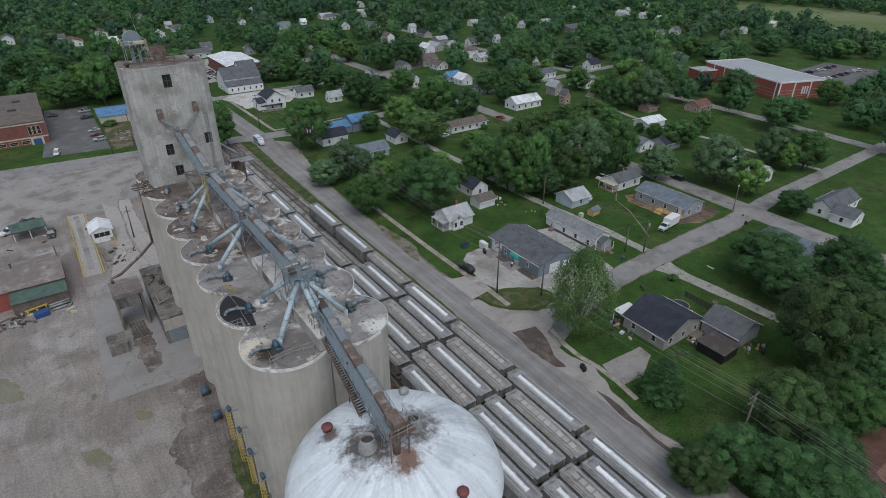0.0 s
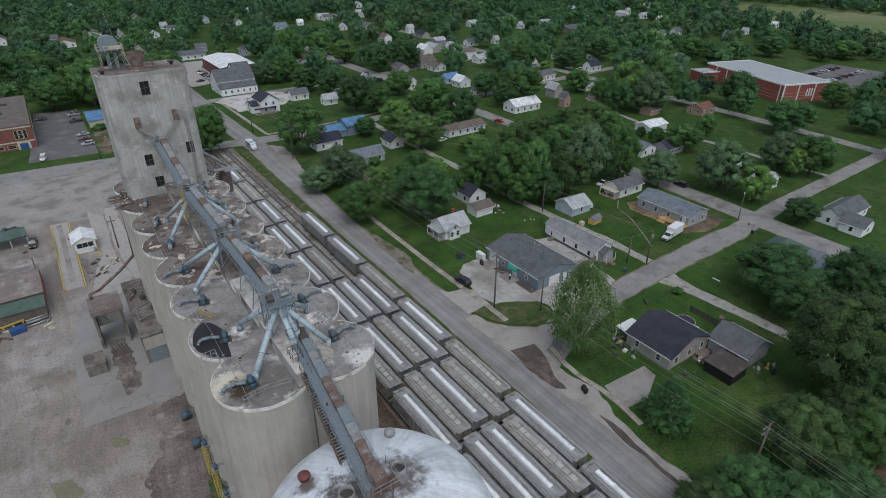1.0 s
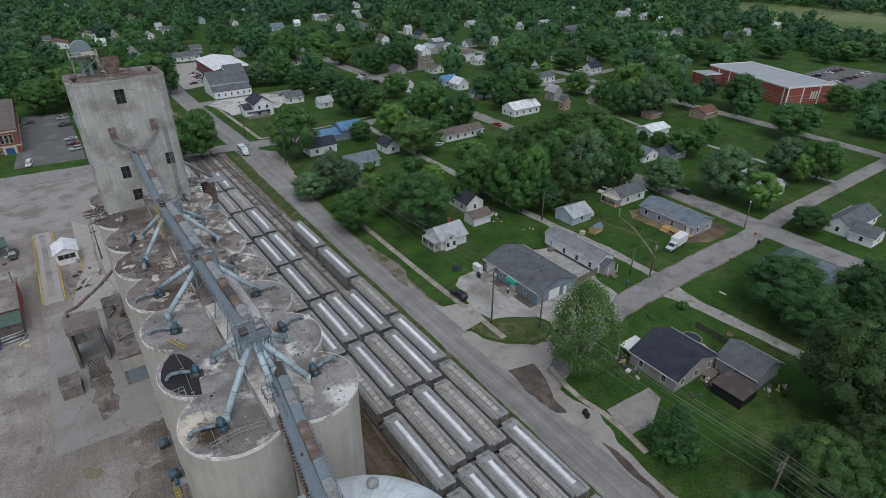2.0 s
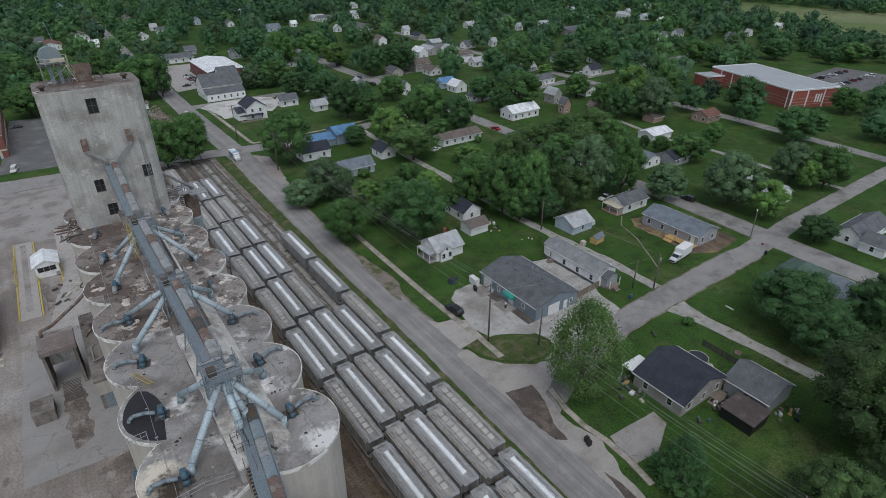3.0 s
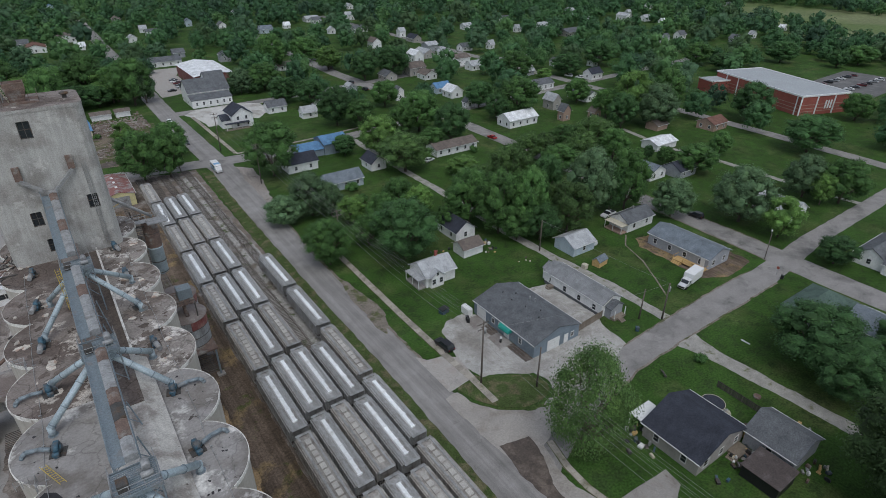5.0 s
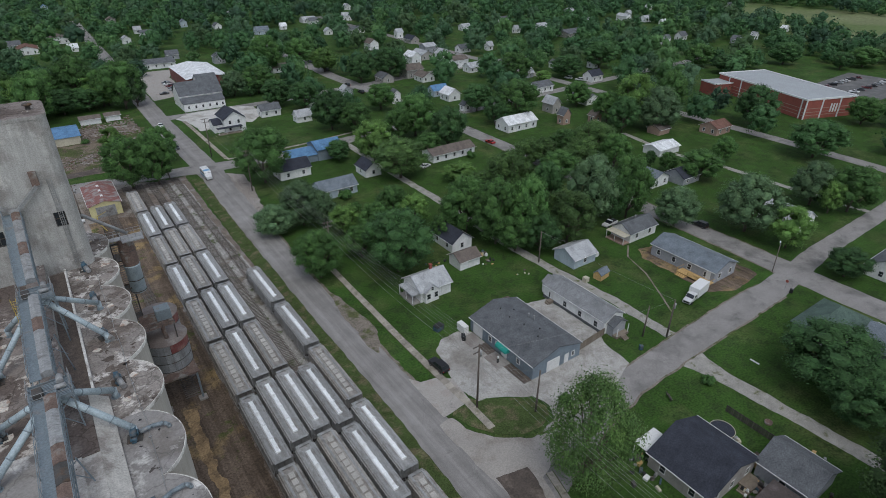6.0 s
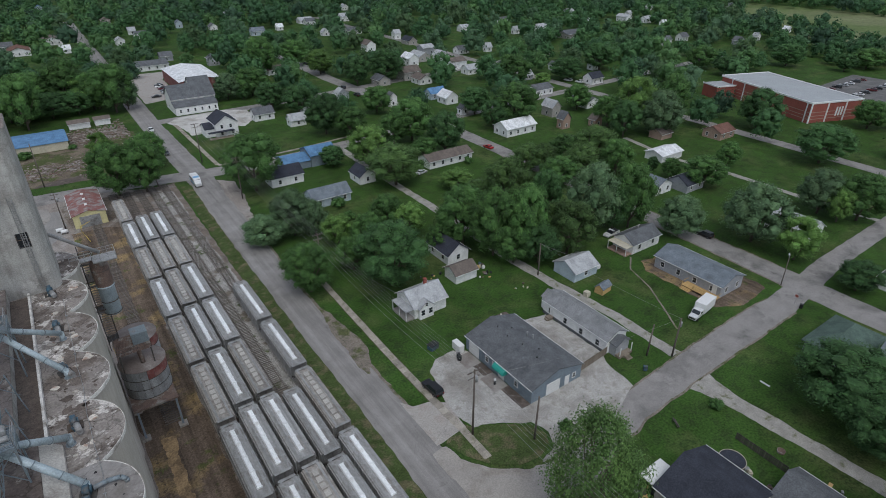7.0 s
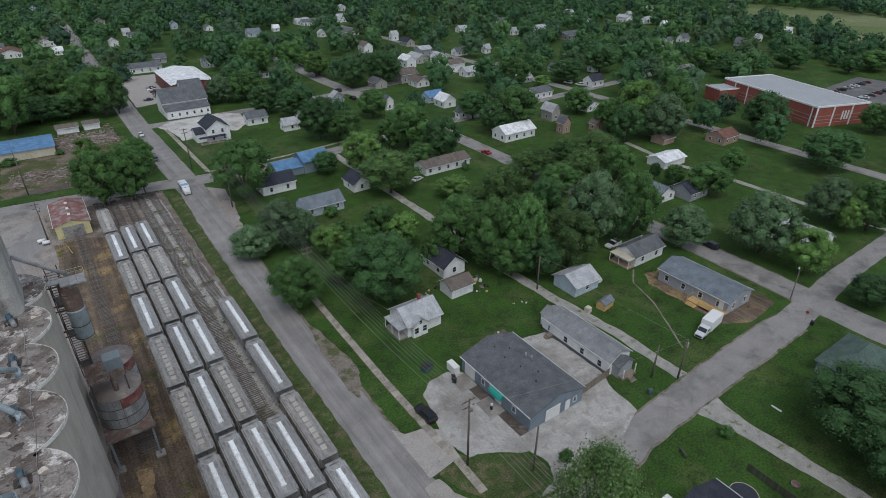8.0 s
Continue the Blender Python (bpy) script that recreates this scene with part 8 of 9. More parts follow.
house(213.3, 218.8, 536.5, 541.0, 2.9, 2.4, "x", WHITE, SH_WHITE, "white house with a white metal roof among far trees", wins="sw", group="town houses")
house(246.6, 255.5, 552.3, 558.8, 3.2, 2.2, "x", WHITE, SH_GREY, "white house with a grey roof among far trees", wins="sw", group="town houses")
house(232.7, 238.5, 486.9, 491.6, 3.2, 2.4, "y", WHITE, SH_LIGHT, "white house with a pale grey roof among far trees", wins="sw", group="town houses")
house(272.0, 277.5, 439.7, 444.9, 4.6, 2.3, "x", WHITE, SH_LIGHT, "white house with a pale grey roof among far trees", wins="sw", group="town houses")
house(254.2, 263.4, 372.5, 380.6, 4.6, 1.8, "x", GREY_SIDE, SH_LIGHT, "grey house with a pale grey roof among far trees", wins="sw", group="town houses")
house(485.8, 493.9, 461.0, 468.6, 4.6, 2.1, "x", GREY_SIDE, SH_LIGHT, "grey house with a pale grey roof among far trees", wins="sw", group="town houses")
house(458.2, 464.8, 409.5, 415.6, 3.2, 2.2, "y", WHITE, SH_LIGHT, "white house with a pale grey roof among far trees", wins="sw", group="town houses")
house(510.0, 519.1, 385.7, 393.9, 3.2, 2.4, "x", WHITE, SH_LIGHT, "white house with a pale grey roof among far trees", wins="sw", group="town houses")
house(505.5, 511.1, 364.1, 368.6, 2.9, 2.3, "x", WHITE, SH_WHITE, "white house with a white metal roof among far trees", wins="sw", group="town houses")
house(421.0, 426.5, 299.2, 304.3, 4.6, 2.3, "x", WHITE, SH_GREY, "white house with a grey roof among far trees", wins="sw", group="town houses")
house(468.7, 476.1, 270.9, 276.6, 3.2, 2.4, "y", GREY_SIDE, SH_GREY, "grey house with a grey roof among far trees", wins="sw", group="town houses")
house(499.2, 504.7, 274.4, 278.5, 3.2, 2.3, "y", WHITE, SH_LIGHT, "white house with a pale grey roof among far trees", wins="sw", group="town houses")
house(558.2, 563.7, 280.5, 285.3, 2.9, 2.1, "y", WHITE, SH_WHITE, "white house with a white metal roof among far trees", wins="sw", group="town houses")
house(292.6, 298.1, 286.2, 291.1, 2.9, 1.9, "y", WHITE, SH_GREY, "white house with a grey roof among far trees", wins="sw", group="town houses")
house(312.1, 317.6, 272.5, 277.5, 3.2, 2.2, "x", WHITE, SH_LIGHT, "white house with a pale grey roof among far trees", wins="sw", group="town houses")
house(266.1, 271.6, 304.7, 308.8, 2.9, 2.0, "y", GREY_SIDE, SH_GREY, "grey house with a grey roof among far trees", wins="sw", group="town houses")
house(260.5, 266.0, 276.3, 281.3, 2.9, 2.2, "x", GREY_SIDE, SH_LIGHT, "grey house with a pale grey roof among far trees", wins="sw", group="town houses")
house(188.5, 192.9, 240.5, 244.0, 2.9, 2.0, "y", WHITE, SH_GREY, "white house with a grey roof among far trees", wins="sw", group="town houses")
house(153.6, 159.9, 297.8, 302.4, 2.9, 2.4, "y", GREY_SIDE, SH_LIGHT, "grey house with a pale grey roof among far trees", wins="sw", group="town houses")
house(168.4, 172.8, 271.8, 275.5, 4.6, 2.0, "y", WHITE, SH_GREY, "white house with a grey roof among far trees", wins="sw", group="town houses")
house(130.5, 134.9, 286.7, 290.8, 3.2, 2.6, "x", WHITE, SH_LIGHT, "white house with a pale grey roof among far trees", wins="sw", group="town houses")
house(210.9, 215.3, 198.4, 202.1, 4.6, 2.6, "y", TANBRICK, SH_GREY, "tan brick house with a grey roof among far trees", wins="sw", group="town houses")
house(224.6, 229.0, 192.6, 196.5, 3.2, 1.8, "y", TANBRICK, SH_BROWN, "tan brick house with a brown roof among far trees", wins="sw", group="town houses")
house(535.4, 540.9, 427.2, 431.6, 2.9, 2.0, "x", WHITE, SH_LIGHT, "white house with a pale grey roof among far trees", wins="sw", group="town houses")
house(53.8, 60.5, 818.8, 823.8, 3.2, 1.9, "y", PALEBLUE, SH_BLUE, "pale blue house with a blue roof among far trees", wins="sw", group="town houses")
house(105.4, 110.9, 582.9, 587.2, 3.2, 2.5, "x", WHITE, SH_LIGHT, "white house with a pale grey roof among far trees", wins="sw", group="town houses")
house(146.0, 151.5, 599.1, 604.3, 4.6, 2.0, "y", PALEBLUE, SH_BLUEGREY, "pale blue house with a blue-grey roof among far trees", wins="sw", group="town houses")
house(124.3, 131.0, 419.6, 425.3, 4.6, 1.8, "y", GREY_SIDE, SH_GREY, "grey house with a grey roof among far trees", wins="sw", group="town houses")
house(102.5, 110.1, 451.6, 458.2, 3.2, 2.3, "x", GREY_SIDE, SH_GREY, "grey house with a grey roof among far trees", wins="sw", group="town houses")
for x, y in ((176.2, 391), (175.6, 377), (174.4, 361.6), (166.6, 318.4), (165.5, 300)):
    vehicle("sedan" if y > 365 else "suv", ("black", "dark", "silver", "black", "white")[int(y) % 5], x, y, 2, "car parked along the far back street")
farm = house(86.5, 95.5, 271.5, 283, 5.6, 3.0, "y", WHITE, SH_DARK, "two-storey white farmhouse with a dark roof and porch", wins="sw")
gable(farm, -8.2, -4.45, -3.4, 3.8, 3.4, 1.8, "x", WHITE, SH_DARK, 0.3, rname="wing_roof", wname="wing_wall", trim=False)
part("porch_roof", boxes((-8.0, 2.4, -8.0, -5.8, 2.65, 2.82)), SH_DARK, farm)
part("porch_floor", boxes((-7.8, 2.2, -7.8, -5.8, -0.05, 0.35)), FENCEWOOD, farm)
for x in (-7.6, -4.4, -1.2, 2.0):
    part("porch_post", boxes((x - 0.08, x + 0.08, -7.75, -7.59, 0.35, 2.65)), TRIM, farm)
for x in (-2.0, 1.6):
    add_window(farm, x, -5.75, 3.6, "s", 0.9, 1.4)
rng3 = random.Random(21)
SPOTS = [(rng3.uniform(97.0, 101.3), rng3.uniform(46.4, 49.4)) for _ in range(16)] + [(rng3.uniform(103, 106.5), rng3.uniform(50.2, 56)) for _ in range(8)] + [(rng3.uniform(87.2, 89), rng3.uniform(56, 62)) for _ in range(8)]
SPOTS += [(rng3.uniform(109, 113), rng3.uniform(124.5, 131)) for _ in range(8)] + [(rng3.uniform(104, 108), rng3.uniform(37, 41)) for _ in range(8)]
for i, (x, y) in enumerate(SPOTS):
    c = empty("yard_clutter", "small loose household item lying on the ground", "clutter", "garden clutter", pose(x, y, 0, 0, 0, rng3.uniform(0, 90)))
    w, d, h = rng3.uniform(0.15, 0.6), rng3.uniform(0.12, 0.4), rng3.uniform(0.2, 0.8)
    part("item", boxes((-w, w, -d, d, -0.03, h), (-w * 0.7, w * 0.6, -d * 0.6, d * 0.8, h - 0.02, h * 1.3), bevel=0.03), CLUTTER[i % len(CLUTTER)], c)
# ---- yard beside the silos ----
kiosk = empty("scale_house", "small white weigh house with a bright gabled roof", "hut", "", pose(2.6, 170.6, 0))
gable(kiosk, -2.5, 2.5, -2.6, 4.2, 3.3, 1.2, "y", WHITE, SH_WHITE, 0.35)
for x in (-1.3, 0, 1.3):
    add_window(kiosk, x, -2.6, 1.7, "s", 1.0, 1.0, DARKSTEEL)
part("air_conditioner", boxes((1.6, 2.4, -3.3, -2.62, 0.3, 1.0), bevel=0.04), GALV, kiosk)
patch("truck_lot", [(-60, 196), (-20, 194.5), (-4.4, 193.5), (5, 195.5), (10, 193), (20, 200), (27, 210), (27, 228), (-60, 234.5)], 0.016, LOT, "flat grey paved truck lot", "pavement", 0.8, 1.5)
patch("weighbridge", rect(-4.05, -0.1, 149.5, 192), 0.06, DRIVEWAY, "pale concrete truck weighbridge", "pavement", 0.0)
patch("scale_deck", rect(-2.8, -1.5, 153, 190.5), 0.066, CONCRETE_FLAT, "darker worn strip along the weighbridge", "pavement", 0.15, 0.8)
patch("lane_line", strip([(-1.4, 192.2), (-0.4, 207), (1.1, 227)], 1.1), 0.022, DRIVEWAY, "pale trodden strip across the truck lot", "pavement", 0.2, 0.8)
patch("scale_apron", [(1.3, 150.4), (3.2, 156), (2.4, 163), (0.6, 166)], 0.03, YARDMUD, "dark trampled dirt beside the weigh house", "mud", 0.4, 0.5)
patch("weighbridge", [(5.4, 197), (9.3, 190), (8.6, 171), (8.5, 161), (10.4, 148), (6.6, 141), (1.0, 141.5), (1.4, 146), (3.3, 156), (5.2, 163.4), (5.4, 178)], 0.05, DRIVEWAY, "pale worn concrete truck lane", "pavement", 0.2, 1.0)
for x, y0, y1 in ((-4.2, 149.6, 191.5), (0.25, 149.2, 191.0), (5.2, 163.0, 176.7)):
    g = empty("guard_rail", "yellow steel guard rail beside the weighbridge", "railing", "weighbridge rails", pose(x, 0, 0))
    part("curb", boxes((-0.15, 0.15, y0, y1, -0.02, 0.3)), YELLOW, g)
    bm = bmesh.new()
    railing(bm, [(0, max(y0, 166), 0.3), (0, max(y0, 166) + min(17, y1 - y0), 0.3)], 0.9, 0.05, 1.5)
    part("handrail", bm, YELLOW, g)
dump = empty("truck_dump_canopy", "tall weathered steel canopy over the truck dump pit", "canopy", "", pose(3.0, 122.5, 0))
part("roof", boxes((-2.9, 2.9, -2.9, 3.6, 8.2, 9.2), bevel=0.05), RUSTROOF, dump)
for sx in (-2.5, 2.4):
    part("side_wall", boxes((sx - 0.25, sx + 0.25, -2.4, 3.4, -0.1, 8.2)), GRIMY, dump)
part("rear_panel", boxes((-2.25, 2.15, 3.2, 3.3, 2.2, 8.0)), RIM, dump, "pale rear panel")
bm = bmesh.new()
for p, q in zip([(-2.0, 2.6, 9.2), (-2.0, 2.6, 10.4), (0, 3.0, 10.7), (5, 6, 12.5), (8.0, 8, 14)], [(-2.0, 2.6, 10.4), (0, 3.0, 10.7), (5, 6, 12.5), (8.0, 8, 14), (8.4, 8.2, 30)]):
    tube(bm, p, q, 0.3, n=9)
part("dust_pipe", bm, RUST, dump)
bm = bmesh.new()
railing(bm, [(-2.8, -2.8, 9.2), (2.8, -2.8, 9.2)], 0.9, 0.035, 1.2)
part("handrail", bm, RUST, dump)
pit = empty("dump_pit_grate", "steel dump grate set in the concrete apron", "grate", "", pose(3.0, 117.0, 0.045))
for i in range(14):
    part("bar", boxes((-1.5, 1.5, -1.0 + i * 0.45, -0.82 + i * 0.45, -0.03, 0.03)), DARKSTEEL, pit)
patch("stained_lane", [(2.2, 103), (4.6, 104), (5.0, 113), (4.2, 120), (1.6, 120), (1.4, 110)], 0.043, YARDMUD, "stained concrete leading to the dump pit", "pavement", 0.9, 0.5)
annex = empty("low_annex", "low weathered block building against the silos", "building", "", pose(9.4, 121.5, 0))
part("wall", boxes((-2.3, 2.9, -11.5, 12.0, -0.2, 6.2)), GRIMY, annex)
part("roof", boxes((-2.5, 3.0, -11.7, 12.2, 6.2, 6.5)), GRIMY, annex, "dirt-covered flat roof")
part("roller_door", boxes((-1.7, 2.5, -11.58, -11.5, 0, 3.2)), STEEL, annex, "blue-grey roller door")
part("lintel", boxes((-2.3, 2.9, -11.62, -11.5, 3.3, 6.0)), SILO, annex)
part("roof_pipe", tubes(((-1.5, -6, 6.9), (2.6, -4, 6.9), 0.1), ((-1.5, -6, 6.9), (-1.5, -1, 6.9), 0.1), ((-1.5, -1, 6.9), (2.7, 1, 6.9), 0.1), n=6), GALV, annex)
for x, y, r in ((1.8, -2.5, 0.6), (0.5, 2.5, 0.45), (-0.6, 6, 0.4)):
    bm = bmesh.new()
    lathe(bm, [(r, 6.5), (r, 7.3), (r * 0.6, 7.7), (0, 7.75)], x, y, 16)
    part("roof_fan", bm, DARKSTEEL, annex)
for i in range(9):
    c = empty("roof_scrap", "rusty scrap steel on the low annex roof", "scrap", "annex scrap", pose(random.uniform(7.6, 11.8), random.uniform(124, 133), 6.55, 0, 0, random.uniform(0, 180)))
    part("bar", boxes((-random.uniform(0.5, 1.6), random.uniform(0.5, 1.5), -0.12, 0.12, -0.06, random.uniform(0.1, 0.5))), RUST, c)
block = empty("concrete_box", "squat weathered concrete box on the apron", "box", "", pose(-1.5, 114.2, 0.04))
part("body", boxes((-1.7, 1.6, -2.2, 2.0, -0.05, 2.3), bevel=0.05), GRIMY, block)
part("lid", boxes((-1.8, 1.7, -2.3, 2.1, 2.3, 2.45), bevel=0.03), GRIMY, block)
work = empty("workshop", "brown metal workshop with a green lean-to roof", "building", "", pose(-20, 151, 0))
gable(work, -14, 12.0, -7.5, 7.0, 4.6, 1.6, "x", REDBRICK, RUSTROOF, 0.4, trim=False)
bm = bmesh.new()
vs = [bm.verts.new(p) for p in ((1.2, -7.4, 4.1), (12.2, -7.4, 4.1), (12.2, -11.4, 2.9), (1.2, -11.4, 2.9), (1.2, -7.4, 4.25), (12.2, -7.4, 4.25), (12.2, -11.4, 3.05), (1.2, -11.4, 3.05))]
for f in ((3, 2, 1, 0), (4, 5, 6, 7), (0, 1, 5, 4), (1, 2, 6, 5), (2, 3, 7, 6), (3, 0, 4, 7)):
    bm.faces.new([vs[i] for i in f])
part("lean_to_roof", bm, SH_GREEN, work, "green metal lean-to roof")
part("lean_to_wall", boxes((1.3, 12.0, -11.1, -11.0, -0.1, 3.0), (11.9, 12.0, -11.0, -7.5, -0.1, 3.2)), SH_BROWN, work)
part("roof_flue", tubes(((2.5, 1.0, 5.6), (2.5, 1.0, 7.0), 0.15), ((2.5, 1.0, 7.0), (2.5, 1.0, 7.25), 0.25)), DARKSTEEL, work)
port = empty("carport", "open carport with a faded green metal roof", "carport", "", pose(-14.0, 184.4, 0, 0, 0, 6))
gable(port, -4.0, 4.0, -3.2, 3.2, 2.9, 0.9, "x", SH_GREEN, SH_GREEN, 0.2, z0=2.6, trim=False)
for sx in (-3.8, 0, 3.8):
    for sy in (-3.0, 3.0):
        part("post", boxes((sx - 0.08, sx + 0.08, sy - 0.08, sy + 0.08, -0.05, 2.8)), TRIM, port)
skip = empty("blue_skip", "blue steel skip beside the workshop", "skip", "", pose(-13.8, 136.8, 0, 0, 0, 10))
part("bin", boxes((-1.4, 1.4, -0.9, 0.9, 0, 1.2), bevel=0.05), PAINT_SKIP, skip)
rack = empty("pipe_rack", "stacked galvanised pipes and culverts beside the workshop", "pipe stack", "", pose(-10.0, 139.0, 0, 0, 0, 8))
for i in range(7):
    part("pipe", tubes(((-2.2, -1.2 + 0.55 * i, 0.3 + 0.5 * (i % 2)), (2.0, -1.2 + 0.55 * i, 0.3 + 0.5 * (i % 2)), 0.26)), GALV, rack)
boom = empty("yellow_attachment", "yellow steel implement frame beside the workshop", "machine", "", pose(-14.6, 139.4, 0, 0, 0, 12))
part("beam", boxes((-2.2, 2.2, -0.2, 0.2, 0.8, 1.1), (-1.9, -1.7, -0.9, 0.2, 0, 0.9), (1.7, 1.9, -0.9, 0.2, 0, 0.9), (-0.2, 0.2, -0.9, 0.9, 0.3, 0.6)), YELLOW, boom)
for i in range(70):
    x, y = (random.uniform(-22, -8), random.uniform(134, 140)) if i < 34 else (random.uniform(6, 14), random.uniform(40, 58)) if i < 42 else (random.uniform(-19, 5), random.uniform(176, 182)) if i < 46 else (random.uniform(3, 9), random.uniform(152, 163))
    c = empty("yard_scrap", "loose timber and scrap lying in the yard", "scrap", "yard scrap", pose(x, y, 0.01, 0, 0, random.uniform(0, 180)))
    part("piece", boxes((-random.uniform(0.2, 1.2), random.uniform(0.2, 1.2), -random.uniform(0.05, 0.3), random.uniform(0.05, 0.3), -0.03, random.uniform(0.06, 0.5))), (RUST, GALV, WOOD, DARKSTEEL, CREAM)[i % 5], c)
# service legs and platforms down the west silo walls
for y in (52.8, 57.5, 62.0, 66.8):
    lg = empty("side_platform", "yellow caged ladder and blue drive on the silo wall", "ladder", "west wall ladders", pose(9.9, y, 0))
    bm = bmesh.new()
    for sx in (-0.3, 0.3):
        tube(bm, (-0.4, sx, -0.1), (-0.4, sx, 15.5), 0.05, n=5)
    for i in range(44):
        tube(bm, (-0.4, -0.3, 0.5 + 0.34 * i), (-0.4, 0.3, 0.5 + 0.34 * i), 0.03, n=4)
    part("ladder", bm, DARKSTEEL, lg)
    bm = bmesh.new()
    for i in range(9):
        z = 10.0 + 0.6 * i
        pts = [(-0.4 - 0.75 * math.sin(a), 0.45 * math.cos(a), z) for a in [math.pi * j / 6 for j in range(7)]]
        for p, q in zip(pts, pts[1:]):
            tube(bm, p, q, 0.045, n=4)
    for a in (0.2, 0.5, 0.8):
        p = (-0.4 - 0.75 * math.sin(math.pi * a), 0.45 * math.cos(math.pi * a))
        tube(bm, (*p, 9.9), (*p, 15.0), 0.045, n=4)
    part("cage", bm, YELLOW, lg)
    part("drive", tubes(((-0.6, -0.45, 15.65), (-0.6, 0.4, 15.65), 0.28)), FANBLUE, lg)
    part("platform", boxes((-1.0, 0.5, -0.55, 0.55, 15.25, 15.32)), GALV, lg)
for y in (83, 90.5):
    u = empty("wall_fan", "blue aeration fan at the foot of the silo wall", "fan", "wall fans", pose(9.3, y, 0))
    part("drum", tubes(((-0.6, 0, 1.0), (0.9, 0, 1.0), 0.75), n=16), FANBLUE, u)
    part("stand", boxes((-0.6, 0.8, -0.5, 0.5, -0.05, 0.35)), DARKSTEEL, u)
for y in (60.5, 65.5, 69.5, 74.0):
    u = empty("wall_fan", "dark aeration fan at the foot of the silo wall", "fan", "wall fans", pose(30.4, y, 0))
    part("drum", tubes(((-1.1, 0, 1.2), (0.8, 0, 1.2), 0.7), n=16), GALV, u)
    part("stand", boxes((-0.5, 0.5, -0.5, 0.5, -0.05, 0.5)), DARKSTEEL, u)
rails = empty("yellow_derail_post", "yellow bent barrier pipe by the shed track", "barrier", "", pose(30.6, 208.5, 0))
part("pipe", tubes(((0, 0, -0.1), (1.2, -10, 0.9), 0.09), ((0, 0, 0), (0, 0, 1.6), 0.09), ((0, 0, 1.6), (2.6, 0.4, 2.4), 0.09), n=7), YELLOW, rails)
for x, y in ((25.6, 211.5), (26.6, 209.8)):
    d = empty("fuel_tank", "small white horizontal tank beside the engine shed", "tank", "small tanks", pose(x, y, 0.01))
    part("shell", tubes(((-0.9, 0, 0.75), (0.9, 0, 0.75), 0.5), n=16), TRIM, d)
    part("cradle", boxes((-0.7, -0.5, -0.4, 0.4, -0.02, 0.4), (0.5, 0.7, -0.4, 0.4, -0.02, 0.4)), DARKSTEEL, d)
for i in range(6):
    part("door_panel", boxes((-2.6, 2.6, -9.07, -8.98, 0.05 + 0.55 * i, 0.57 + 0.55 * i)), GALV, yellow_shed, "pale blue-grey roller door panel")
for y in (-4.5, 0.2, 4.6):
    part("roof_light", boxes((-0.35, 0.35, y - 0.7, y + 0.7, 4.9, 5.15), bevel=0.04), TRIM, yellow_shed, "white ridge light")

# ---- school and brick hall details ----
for x in (-14.0, -5.0, 5.0):
    part("pilaster", boxes((x - 0.12, x + 0.5, -28.76, -28.4, 0, 8.5)), TRIM, school)
for y in (-26.5, 12.0, 20.5):
    part("pilaster", boxes((-14.16, -13.9, y, y + 0.6, 0, 8.5)), TRIM, school)
for i in range(3):
    part("wall_slot", boxes((0.2 + 1.5 * i, 1.0 + 1.5 * i, -28.64, -28.45, 2.5, 6.4)), TRIM, school, "white slot window")
for z in (1.6, 3.0, 4.6):
    part("band", boxes((-14.06, 14.06, -28.58, -28.48, z, z + 0.25), (-14.06, -13.96, -28.48, 28.5, z, z + 0.25)), TANBRICK, school)
part("parapet", boxes((-14.4, 14.4, -28.9, -28.4, 8.55, 9.3), (-14.4, -13.9, -28.4, 28.9, 8.55, 9.3), (13.9, 14.4, -28.4, 28.9, 8.55, 9.3), (-13.9, 13.9, 28.4, 28.9, 8.55, 9.3)), TRIM, school)
part("entrance_wing", boxes((-25, -14.1, 18, 28.4, -0.2, 6.0)), REDBRICK, school)
part("wing_roof", boxes((-25.2, -14.1, 17.8, 28.6, 6.0, 6.3)), FLATROOF, school)
part("wing_parapet", boxes((-25.3, -14.1, 17.6, 17.9, 5.9, 6.6), (-25.3, -25.0, 17.9, 28.7, 5.9, 6.6)), TRIM, school)
for z in (2.8, 8.3):
    part("stone_band", boxes((-18.1, 12.1, -24.12, -23.98, z, z + 0.5), (11.98, 12.12, -24, 30, z, z + 0.5)), CREAM, brick)
for x in (6.5, 8.0, 9.5):
    add_window(brick, x, -24.0, 4.2, "s", 1.0, 3.2, CREAM)
part("entrance", boxes((5.8, 10.2, -24.3, -23.9, 0, 3.0)), CREAM, brick)
part("entrance_door", boxes((6.6, 9.4, -24.36, -24.28, 0, 2.4)), PAINT_SKIP, brick, "blue double door")
for i in range(8):
    add_window(brick, 12.0, -20 + 6 * i, 1.0, "e", 2.4, 1.6, CREAM)
for x in (-16, -12, -8, -4, 0, 4):
    add_window(brick, x, -24.0, 0.8, "s", 2.6, 1.2, CREAM)
for x, y in ((-6, -8), (2, -2), (-10, 6), (4, 14)):
    part("roof_unit", boxes((x - 1.5, x + 1.5, y - 0.8, y + 0.8, 9.4, 10.2), bevel=0.05), DARKSTEEL, brick)
house(17.5, 35.5, 291.5, 309, 3.2, 1.2, "x", CREAM, SH_BLUE, "low cream building with a bright blue metal roof", "workshop_building", "building", trim=False)
for x0, x1, y0, y1 in ((38, 46, 318, 324), (48, 54, 319, 324)):
    house(x0, x1, y0, y1, 2.4, 0.9, "x", WHITE, SH_BROWN, "small white shed by the demolition lot", "outbuilding", "shed", group="lot sheds")
